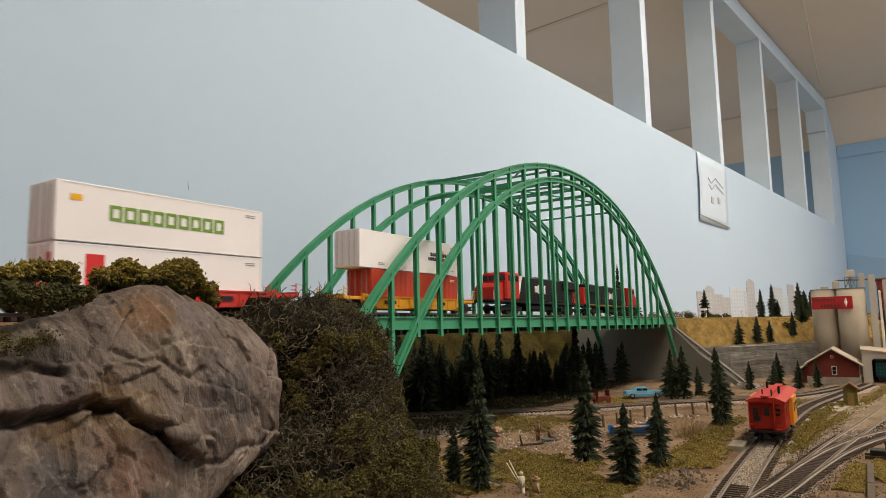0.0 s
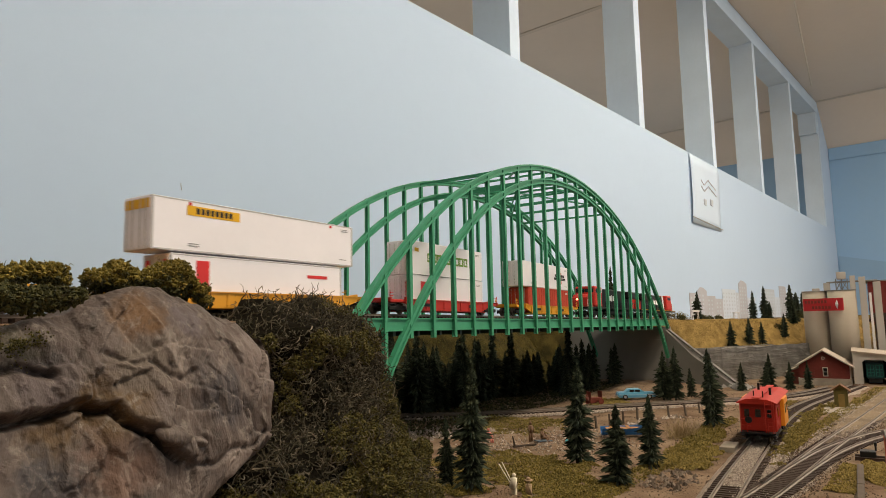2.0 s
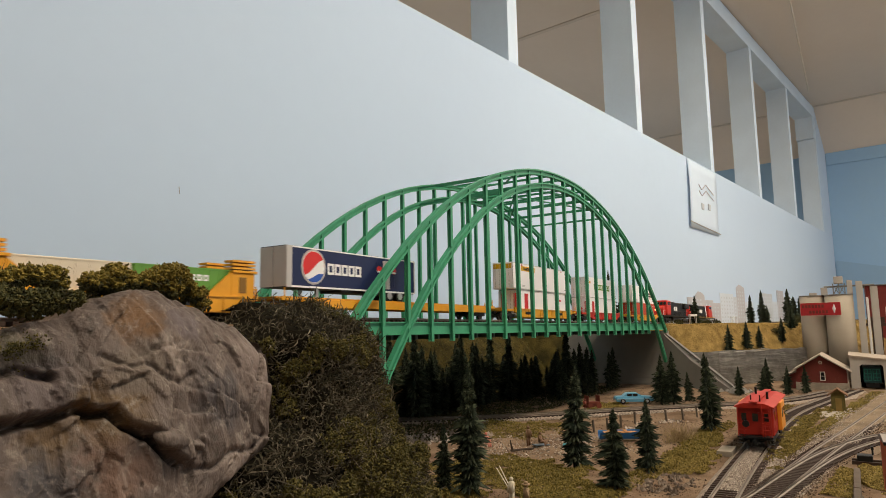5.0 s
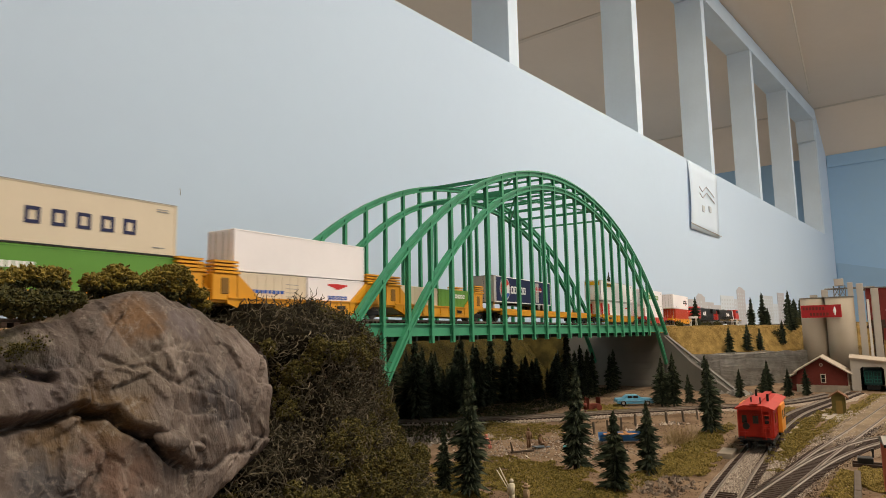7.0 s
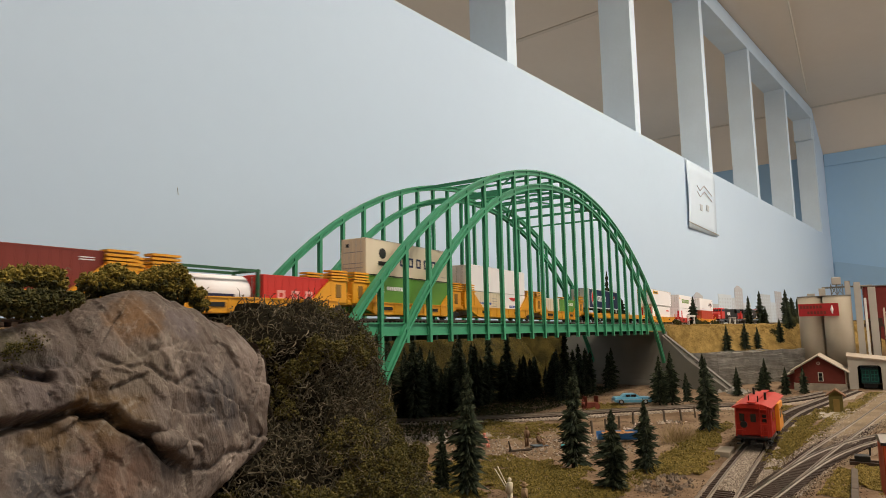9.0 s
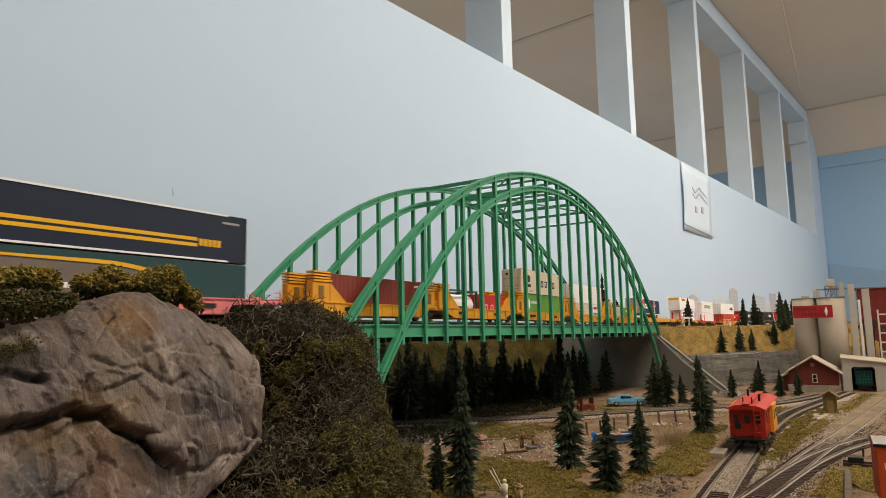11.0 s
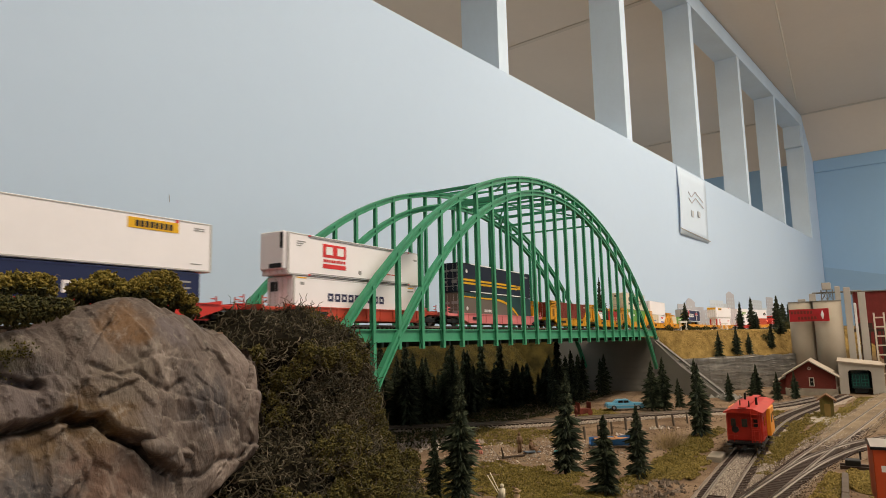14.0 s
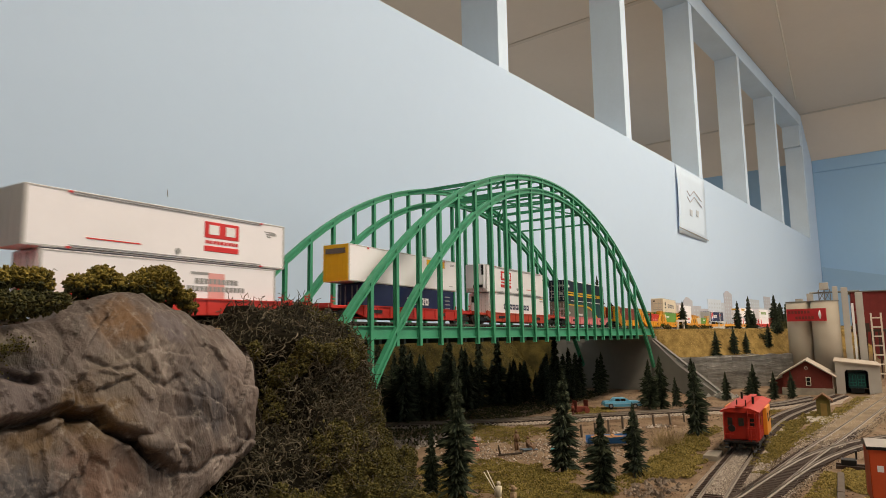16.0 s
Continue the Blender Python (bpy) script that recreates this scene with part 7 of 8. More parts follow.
for s0, s1, l0, l1, zt, m_ in ((1.590, 1.608, -0.0195, -0.0075, 0.0750, M_TARP), (1.600, 1.616, -0.0280, -0.0235, 0.0420, INKW), (1.595, 1.618, -0.0450, -0.0320, 0.0640, M_TARP)):
    bm = B()
    lbox(bm, s0, s1, l0, l1, GROUND, zt, 0.0005)
    part("elevator_leg", bm, m_, silo)

# grey engine shed with an open portal
es = empty("engine_shed")
tagged(es, "grey engine shed with a dark open portal", "engine shed")
E0, E1 = 1.412, 1.56
bm = B()
prism(bm, [(0.0135, GROUND), (-0.0010, GROUND), (-0.0010, -0.088), (-0.0045, -0.0845), (-0.0335, -0.0845), (-0.0370, -0.088), (-0.0370, GROUND), (-0.056, GROUND), (-0.056, -0.0785), (0.0135, -0.0705)], E0, E0 + 0.006)
part("front_wall", bm, M_TARP, es)
for l0, l1 in ((0.0095, 0.0135), (-0.056, -0.052)):
    bm = B()
    lbox(bm, E0 + 0.006, E1, l0, l1, GROUND, -0.080)
    part("side_wall", bm, M_TARP, es)
# back wall painted near-black for the shade inside the portal
bm = B()
lbox(bm, E1 - 0.004, E1, -0.0515, 0.009, GROUND, -0.080)
part("back_wall", bm, M_DARK, es)
bm = B()
prism(bm, [(0.0150, -0.0700), (-0.0580, -0.0782), (-0.0580, -0.0758), (0.0150, -0.0676)], E0 - 0.004, E1 + 0.002)
part("roof", bm, M_ROOFT, es)
ob = empty("parked_engine")
tagged(ob, "dark teal parked engine inside the grey shed", "locomotive")
bm = B()
lbox(bm, E0 + 0.012, E0 + 0.10, -0.0335, -0.0055, GROUND + 0.010, -0.0905, 0.001)
b_ = part("body", bm, TEAL, ob)
M_TEALB = mat("bright_teal_paint", (0.02, 0.16, 0.13), 0.5)
for l0, l1, z0, z1 in ((-0.0320, -0.0205, GROUND + 0.014, -0.0935), (-0.0185, -0.0070, GROUND + 0.014, -0.0935)):
    bm = B()
    for a in (l0, (l0 + l1) / 2 - 0.0005, l1 - 0.001):
        lbox(bm, E0 + 0.0112, E0 + 0.0122, a, a + 0.001, z0, z1)
    for z in (z0, z0 + 0.006, z0 + 0.012, z1 - 0.001):
        lbox(bm, E0 + 0.0112, E0 + 0.0122, l0, l1, z, z + 0.001)
    part("frame_panel", bm, M_TEALB, b_)
bm = B()
lbox(bm, E0 + 0.012, E0 + 0.095, -0.030, -0.009, GROUND + 0.002, GROUND + 0.010)
part("running_gear", bm, BLACK, ob)

# big dark red warehouse behind and a coaling trestle beside it
wh = empty("warehouse")
tagged(wh, "dark red warehouse block behind the silos", "warehouse")
bm = B()
lbox(bm, 2.00, 2.16, -0.30, -0.030, GROUND, 0.081, 0.001)
part("wall", bm, mat("dark_red_brick", (0.17, 0.025, 0.022), 0.8, var=0.25, scale=60), wh)
bm = B()
lbox(bm, 1.995, 2.165, -0.305, -0.026, 0.081, 0.0835)
part("parapet", bm, M_CONC, wh)
tr = empty("coal_trestle")
tagged(tr, "dark timber coaling trestle before the warehouse", "trestle")
for i in range(6):
    bm = B()
    l = -0.035 - 0.014 * i
    beam(bm, W(1.84, l, GROUND), W(1.84, l, -0.020), 0.003, 0.003)
    beam(bm, W(1.86, l, GROUND), W(1.86, l - 0.006, -0.020), 0.003, 0.003)
    part("timber_post", bm, M_TIE, tr)
bm = B()
lbox(bm, 1.83, 1.88, -0.115, -0.022, -0.020, -0.014)
lbox(bm, 1.835, 1.875, -0.060, -0.026, -0.014, 0.000)
part("timber_deck", bm, M_TIE, tr)
ld = empty("ladder_frame")
tagged(ld, "pale loading ladder frame beside the trestle", "ladder")
for l in (-0.060, -0.078):
    bm = B()
    lbox(bm, 1.700, 1.703, l - 0.0016, l + 0.0016, GROUND, 0.022)
    part("rail", bm, M_TRIMW, ld)
for i in range(7):
    bm = B()
    z = -0.11 + i * 0.020
    lbox(bm, 1.7002, 1.7028, -0.0765, -0.0615, z, z + 0.003)
    part("rung", bm, M_TRIMW, ld)

# privy on its slab
pv = empty("privy")
tagged(pv, "tiny olive wooden privy with a brown roof", "privy")
bm = B()
lbox(bm, 1.050, 1.068, 0.0195, 0.0360, GROUND, GROUND + 0.0240, 0.0003)
w_ = part("wall", bm, mat("olive_boards", (0.16, 0.13, 0.04), 0.85, var=0.3, scale=200), pv)
bm = B()
lbox(bm, 1.0492, 1.0504, 0.0235, 0.0310, GROUND + 0.001, GROUND + 0.0190)
part("door", bm, M_OCHRE, pv)
for sg in (-1, 1):
    bm = B()
    c = 0.02775
    prism(bm, [(c, GROUND + 0.0325), (c + sg * 0.0120, GROUND + 0.0235), (c + sg * 0.0120, GROUND + 0.0220), (c, GROUND + 0.0305)], 1.0455, 1.0715)
    part("roof_side", bm, mat("brown_shingle", (0.17, 0.085, 0.04), 0.85, var=0.3) if "brown_shingle" not in bpy.data.materials else bpy.data.materials["brown_shingle"], pv)
bm = B()
prism(bm, [(0.0355, GROUND + 0.024), (0.020, GROUND + 0.024), (0.02775, GROUND + 0.0305)], 1.0505, 1.0675)
part("gable", bm, bpy.data.materials["olive_boards"], pv)
bm = B()
lbox(bm, 0.985, 1.046, 0.0180, 0.0480, GROUND - 0.002, GROUND + 0.0022, 0.0006)
tagged(part("concrete_slab", bm, M_FOUND), "pale concrete slab before the privy", "slab")
bm = B()
lbox(bm, 0.676, 0.708, 0.1080, 0.1215, GROUND - 0.001, GROUND + 0.0048, 0.0005)
tagged(part("loading_block", bm, M_FOUND), "weathered pale timber block beside the siding", "block")
# lane beside the yard track
verts, faces = [], []
pts = bend([(0.74, 0.0345), (0.80, 0.0265), (0.95, 0.002), (1.149, -0.0290), (1.42, -0.070), (1.8, -0.13)])
for i, (s, l) in enumerate(pts):
    grow = smooth01(0.74, 0.98, s)
    for d, up in ((-0.030, 0.0005), (-0.018, 0.0041), (0.0, 0.0043), (0.016, 0.0041), (0.034, 0.0005)):
        jit = 0.006 * fbm(s * 40, d * 200, 3, 3)
        verts.append(W(s + jit * 2, l + d * (0.35 + 0.65 * grow) + jit, GROUND + up * (0.82 + 0.18 * grow)))
for i in range(len(pts) - 1):
    for j in range(4):
        faces.append((5 * i + j, 5 * i + 5 + j, 5 * i + 6 + j, 5 * i + 1 + j))
tagged(new("lane", mesh_of("lane", verts, faces, mat("pale_lane_dirt", (0.25, 0.185, 0.120), 0.95, scale=34, fine=500, bump=0.9, alt=(0.095, 0.066, 0.042)))), "pale dirt lane beside the yard track", "lane", kind="structure")
scatter("lane_weeds", "sparse olive weeds growing along the dirt lane", "weeds", 3200, along([(0.78, 0.050), (0.95, 0.030), (1.10, 0.008), (1.35, -0.028)], 0.012, GROUND + 0.0020), (0.0005, 0.0012), M_GRASS, 91)
scatter("lane_grit", "brown grit and crumbs of dirt on the lane", "grit", 3000, along([(0.78, 0.0295), (0.95, 0.002), (1.149, -0.029), (1.42, -0.07)], 0.022, GROUND + 0.0036), (0.0004, 0.0010), M_STONE, 92)
# dock edge with dark deck at the layout's front
dk = empty("loading_dock")
tagged(dk, "low dark loading dock with timber edging", "dock")
bm = B()
lbox(bm, 0.42, 0.640, -0.20, 0.0055, GROUND - 0.004, GROUND - 0.0002)
part("deck", bm, mat("dark_dock_paint", (0.035, 0.033, 0.034), 0.7, var=0.3), dk)
for k in range(3):
    bm = B()
    lbox(bm, 0.42 + k * 0.0745, 0.42 + k * 0.0745 + 0.073, 0.0058, 0.0105, GROUND - 0.002, GROUND + 0.0062, 0.0005)
    part("edge_timber", bm, mat("grey_timber", (0.11, 0.085, 0.065), 0.85, var=0.4, scale=160) if "grey_timber" not in bpy.data.materials else bpy.data.materials["grey_timber"], dk)
# switch stand
ss = empty("switch_stand")
tagged(ss, "black switch stand on long ties by the turnout", "switch stand")
bm = B()
lbox(bm, 0.690, 0.7015, -0.004, 0.008, GROUND, GROUND + 0.0080, 0.0006)
part("machine_box", bm, BLACK, ss)
bm = B()
for s in (0.688, 0.700):
    lbox(bm, s, s + 0.003, -0.022, 0.012, GROUND, GROUND + 0.0030)
part("head_tie", bm, M_TIE, ss)
bm = B()
cyl(bm, W(0.696, -0.004, GROUND + 0.008), W(0.696, -0.004, GROUND + 0.014), 0.0008, 8)
box(bm, 0.6945, 0.6975, -0.0050, -0.0030, EYE + GROUND + 0.0125, EYE + GROUND + 0.0155)
part("target", bm, BLACK, ss)

# ---------------------------------------------------------------- rolling stock standing below
CABR = mat("caboose_red", (0.42, 0.026, 0.014), 0.5, var=0.25, scale=80)
CABO = mat("caboose_orange", (0.70, 0.26, 0.02), 0.5, var=0.2, scale=80)
cb = empty("caboose")
tagged(cb, "red and orange bay-window caboose on the siding", "caboose")
CL = 0.125
bm = B()
box(bm, -CL / 2 + 0.008, CL / 2 - 0.008, -0.0155, 0.0155, 0.0120, 0.0385, 0.0004)
bd = part("body", bm, CABR, cb)
bm = B()
for i in range(13):
    x = -CL / 2 + 0.010 + (CL - 0.02) * i / 12
    box(bm, x - 0.0003, x + 0.0003, -0.0158, -0.0150, 0.0130, 0.0380)
part("panel_seam", bm, CABR, bd)
bm = B()
v = [(-0.0175, 0.0385), (0.0175, 0.0385), (0.0175, 0.0395), (0.009, 0.0428), (-0.009, 0.0428), (-0.0175, 0.0395)]
f = [bm.verts.new((-CL / 2, y, z)) for y, z in v]
g2 = [bm.verts.new((CL / 2, y, z)) for y, z in v]
bm.faces.new(f), bm.faces.new(g2[::-1])
for i in range(6):
    bm.faces.new((f[i], g2[i], g2[(i + 1) % 6], f[(i + 1) % 6]))
bmesh.ops.recalc_face_normals(bm, faces=bm.faces[:])
rf = part("roof", bm, CABR, cb)
bm = B()
box(bm, -CL / 2 - 0.002, CL / 2 + 0.002, -0.0035, 0.0035, 0.0438, 0.0446)
for x in (-0.05, -0.025, 0, 0.025, 0.05):
    box(bm, x - 0.001, x + 0.001, -0.003, 0.003, 0.0427, 0.0439)
part("running_board", bm, CABR, rf)
for x, y, r, hgt in ((-0.020, -0.008, 0.0012, 0.0500), (0.028, 0.008, 0.0012, 0.0500), (-0.045, -0.004, 0.0006, 0.0490), (-0.045, 0.004, 0.0006, 0.0490)):
    bm = B()
    cyl(bm, (x, y, 0.042), (x, y, hgt), r, 8)
    part("stack", bm, BLACK, rf)
for sg in (-1, 1):
    bm = B()
    box(bm, -0.018, 0.018, sg * 0.0155 if sg > 0 else -0.0195, 0.0195 if sg > 0 else -0.0155, 0.0125, 0.0392, 0.0005)
    bay = part("bay", bm, CABO, cb)
    for x in (-0.009, 0.009):
        bm = B()
        box(bm, x - 0.0042, x + 0.0042, sg * 0.0195 - 0.0003, sg * 0.0195 + 0.0003, 0.0250, 0.0335)
        part("window", bm, GLASS, bay)
    for x in (-0.0385, 0.0385):
        bm = B()
        box(bm, x - 0.0038, x + 0.0038, sg * 0.0157 - 0.0003, sg * 0.0157 + 0.0003, 0.0250, 0.0335)
        part("window", bm, GLASS, bd)
    bm = B()
    box(bm, 0.020, CL / 2 - 0.008, sg * 0.0156 - 0.0002, sg * 0.0156 + 0.0002, 0.0124, 0.0384)
    part("orange_side", bm, CABO, bd)
for e in (-1, 1):
    xe = e * (CL / 2 - 0.008)
    bm = B()
    box(bm, min(xe, xe + e * 0.010), max(xe, xe + e * 0.010), -0.0155, 0.0155, 0.0105, 0.0120)
    pl = part("platform", bm, BLACK, cb)
    bm = B()
    xo = e * (CL / 2 + 0.001)
    for y in (-0.0145, -0.009, 0.009, 0.0145):
        cyl(bm, (xo, y, 0.012), (xo, y, 0.024 if abs(y) < 0.01 else 0.0385), 0.0004, 6)
    for z in (0.018, 0.024):
        cyl(bm, (xo, -0.0145, z), (xo, -0.006, z), 0.0004, 6)
        cyl(bm, (xo, 0.006, z), (xo, 0.0145, z), 0.0004, 6)
    part("railing", bm, CABR, pl)
    bm = B()
    for z in (0.014, 0.018, 0.022, 0.026, 0.030, 0.034, 0.038):
        cyl(bm, (xo, -0.013, z), (xo, -0.007, z), 0.00035, 6)
    for y in (-0.013, -0.007):
        cyl(bm, (xo, y, 0.012), (xo, y, 0.042), 0.0004, 6)
    part("end_ladder", bm, CABR, pl)
    bm = B()
    cyl(bm, (xo + e * 0.0008, 0.0075, 0.0235), (xo - e * 0.0004, 0.0075, 0.0235), 0.0032, 14)
    part("brake_wheel", bm, BLACK, pl)
    bm = B()
    box(bm, xe - 0.0004, xe + 0.0004, -0.0045, 0.0045, 0.0130, 0.0335)
    dd = part("door", bm, CABR, bd)
    bm = B()
    box(bm, xe - 0.0008, xe + 0.0008, -0.0025, 0.0025, 0.0250, 0.0325)
    part("door_window", bm, GLASS, dd)
    for y in (-0.0100, 0.0100):
        bm = B()
        box(bm, xe - 0.0005, xe + 0.0005, y - 0.0022, y + 0.0022, 0.0250, 0.0325)
        part("end_window", bm, GLASS, bd)
    bm = B()
    box(bm, min(xe, xe + e * 0.016), max(xe, xe + e * 0.016), -0.0015, 0.0015, 0.0065, 0.0095)
    part("coupler", bm, BLACK, pl)
    bm = B()
    for y in (-0.0135, 0.0135):
        for z in (0.004, 0.0075):
            box(bm, xe + e * 0.002 - 0.003, xe + e * 0.002 + 0.003, y - 0.002, y + 0.002, z, z + 0.0006)
    part("step", bm, BLACK, pl)
    truck(cb, e * 0.036)
bm = B()
box(bm, -CL / 2 + 0.006, CL / 2 - 0.006, -0.012, 0.012, 0.0085, 0.0120)
part("underframe", bm, BLACK, cb)
cb.matrix_basis = pose(0.7550, 0.0885, EYE + LOWRAIL, 0, 0, 0.0)

BXO = mat("orange_red_boxcar", (0.55, 0.085, 0.025), 0.55, var=0.2, scale=60)
bx = empty("boxcar")
tagged(bx, "orange-red boxcar with pale lettering bars at the dock", "boxcar")
BL = 0.150
bm = B()
box(bm, -BL / 2, BL / 2, -0.0165, 0.0165, 0.0105, 0.0455, 0.0004)
bb = part("body", bm, BXO, bx)
bm = B()
v = [(-0.0172, 0.0455), (0.0172, 0.0455), (0.0172, 0.0468), (0, 0.0500), (-0.0172, 0.0468)]
f = [bm.verts.new((-BL / 2 - 0.001, y, z)) for y, z in v]
g2 = [bm.verts.new((BL / 2 + 0.001, y, z)) for y, z in v]
bm.faces.new(f), bm.faces.new(g2[::-1])
for i in range(5):
    bm.faces.new((f[i], g2[i], g2[(i + 1) % 5], f[(i + 1) % 5]))
bmesh.ops.recalc_face_normals(bm, faces=bm.faces[:])
part("roof", bm, mat("dull_roof_grey", (0.30, 0.27, 0.25), 0.6, 0.2, var=0.2, scale=60), bx)
bm = B()
box(bm, -BL / 2 - 0.0012, BL / 2 + 0.0012, -0.0176, -0.0166, 0.0450, 0.0470)
part("eave", bm, BLACK, bx)
for i in range(4):
    bm = B()
    x = -BL / 2 + 0.004 + i * 0.0052
    box(bm, x, x + 0.0036, -0.0168, -0.0163, 0.0310, 0.0350)
    part("lettering_bar", bm, INKW, bb)
for i in range(4):
    bm = B()
    x = -BL / 2 + 0.009 + i * 0.0026
    box(bm, x, x + 0.0016, -0.0168, -0.0163, 0.0215, 0.0240)
    part("number_bar", bm, INKP, bb)
for i in range(9):
    bm = B()
    x = -BL / 2 + 0.0005 + i * BL / 9
    box(bm, x, x + 0.0008, -0.0170, -0.0163, 0.0106, 0.0454)
    part("rib", bm, BXO, bb)
bm = B()
box(bm, -BL / 2 + 0.004, BL / 2 - 0.004, -0.0120, 0.0120, 0.0060, 0.0105)
part("underframe", bm, BLACK, bx)
for e in (-1, 1):
    truck(bx, e * 0.052)
bx.matrix_basis = pose(0.5425, -0.0840, EYE + GROUND, 0, 0, -86)

# blue two-door car
car = empty("parked_car")
tagged(car, "light blue vintage sedan parked by the wood", "car")
BLUEC = mat("light_blue_car_paint", (0.10, 0.33, 0.50), 0.3, var=0.1, scale=60, spec=0.6)


def loft(rings):
    bm = B()
    prev = None
    for ring in rings:
        vs = [bm.verts.new(p) for p in ring]
        if prev:
            n = len(vs)
            for k in range(n):
                bm.faces.new((prev[k], prev[(k + 1) % n], vs[(k + 1) % n], vs[k]))
        else:
            bm.faces.new(vs[::-1])
        prev = vs
    bm.faces.new(prev)
    bmesh.ops.recalc_face_normals(bm, faces=bm.faces[:])
    return bm


def car_ring(x, hw, z0, z1):
    return [(x, -hw, z0), (x, -hw * 1.02, (z0 + z1) / 2), (x, -hw * 0.9, z1), (x, hw * 0.9, z1), (x, hw * 1.02, (z0 + z1) / 2), (x, hw, z0)]


bm = loft([car_ring(x, hw, z0, z1) for x, hw, z0, z1 in ((-0.030, 0.0080, 0.0045, 0.0085), (-0.028, 0.0098, 0.0035, 0.0108), (-0.014, 0.0102, 0.0030, 0.0112), (0.010, 0.0102, 0.0030, 0.0112), (0.027, 0.0098, 0.0035, 0.0105), (0.030, 0.0085, 0.0045, 0.0088))])
part("body", bm, BLUEC, car)
bm = loft([car_ring(x, hw, 0.0108, z1) for x, hw, z1 in ((-0.018, 0.0080, 0.0112), (-0.012, 0.0076, 0.0160), (0.004, 0.0076, 0.0164), (0.012, 0.0082, 0.0112))])
part("roof", bm, BLUEC, car)
for sg in (-1, 1):
    for x0, x1 in ((-0.0115, -0.0042), (-0.0032, 0.0045)):
        bm = B()
        box(bm, x0, x1, sg * 0.0079 - 0.0004, sg * 0.0079 + 0.0004, 0.0115, 0.0150)
        part("window", bm, GLASS, car)
    for x in (-0.019, 0.0185):
        bm = B()
        cyl(bm, (x, sg * 0.0080, 0.0040), (x, sg * 0.0104, 0.0040), 0.0040, 16)
        w_ = part("wheel", bm, BLACK, car)
        bm = B()
        cyl(bm, (x, sg * 0.0104, 0.0040), (x, sg * 0.0107, 0.0040), 0.0022, 12)
        part("hub_cap", bm, STEEL, w_)
    bm = B()
    box(bm, -0.028, 0.028, sg * 0.0104 - 0.0002, sg * 0.0104 + 0.0002, 0.0070, 0.0076)
    part("side_trim", bm, STEEL, car)
for x in (-0.0305, 0.0300):
    bm = B()
    box(bm, x - 0.0006, x + 0.0010, -0.0096, 0.0096, 0.0042, 0.0060, 0.0003)
    part("bumper", bm, STEEL, car)
car.matrix_basis = pose(1.040, 0.304, EYE + GROUND + 0.0015, 0, 0, -60)
# rusty cart beside the wood
ct = empty("farm_cart")
tagged(ct, "rusty red cart at the wood's edge", "cart")
RUST = mat("rust_red", (0.16, 0.035, 0.02), 0.8, var=0.4, scale=120)
bm = B()
box(bm, -0.010, 0.010, -0.006, 0.006, 0.006, 0.010, 0.0005)
part("bed", bm, RUST, ct)
for x in (-0.010, 0.009):
    bm = B()
    box(bm, x, x + 0.001, -0.006, 0.006, 0.010, 0.019)
    part("rack", bm, RUST, ct)
for x in (-0.007, 0.007):
    for sg in (-1, 1):
        bm = B()
        cyl(bm, (x, sg * 0.0065, 0.0045), (x, sg * 0.0075, 0.0045), 0.0045, 14)
        part("wheel", bm, RUST, ct)
ct.matrix_basis = pose(0.965, 0.345, EYE + GROUND, 0, 0, -40)

# ---------------------------------------------------------------- shore
bt = empty("rowing_boat")
tagged(bt, "blue wooden rowing boat with a tan inside", "boat")
M_BOAT = mat("blue_boat_paint", (0.025, 0.12, 0.33), 0.4, var=0.2, scale=100)
M_TAN = mat("tan_boat_wood", (0.38, 0.20, 0.08), 0.7, var=0.3, scale=150)
rings_o = []
for i in range(11):
    x = -0.026 + 0.052 * i / 10
    u = (x + 0.004) / 0.030
    hw = 0.0095 * math.sqrt(max(0.03, 1 - min(1, abs(u)) ** 2.4)) if x > -0.004 else 0.0095 * (0.82 + 0.18 * (1 - abs(x + 0.004) / 0.022))
    zt = 0.0088 + 0.004 * max(0, x / 0.026) ** 2
    rings_o.append((x, hw, zt))
bm = loft([[(x, -hw, zt), (x, -hw * 0.75, 0.002), (x, 0, 0.0), (x, hw * 0.75, 0.002), (x, hw, zt), (x, hw * 0.86, zt - 0.0005), (x, hw * 0.62, 0.0034), (x, 0, 0.0024), (x, -hw * 0.62, 0.0034), (x, -hw * 0.86, zt - 0.0005)] for x, hw, zt in rings_o])
part("hull", bm, M_BOAT, bt)
bm = loft([[(x, -hw * 0.84, 0.0080), (x, 0, 0.0074), (x, hw * 0.84, 0.0080), (x, 0, 0.0084)] for x, hw, zt in rings_o[1:-1]])
part("floor_boards", bm, M_TAN, bt)
for x in (-0.014, 0.004):
    bm = B()
    box(bm, x - 0.0018, x + 0.0018, -0.0080, 0.0080, 0.0084, 0.0094)
    part("thwart", bm, M_TAN, bt)
bt.matrix_basis = pose(0.742, 0.232, EYE + GROUND - 0.003, 2, 0, -62)
M_POST = mat("grey_post_wood", (0.12, 0.095, 0.075), 0.9, var=0.4, scale=200)
bm = B()
box(bm, -0.0011, 0.0011, -0.0011, 0.0011, -0.004, 0.0150, 0.0002)
pm = bpy.data.meshes.new("mooring_post")
bm.to_mesh(pm)
bm.free()
pm.materials.append(M_POST)
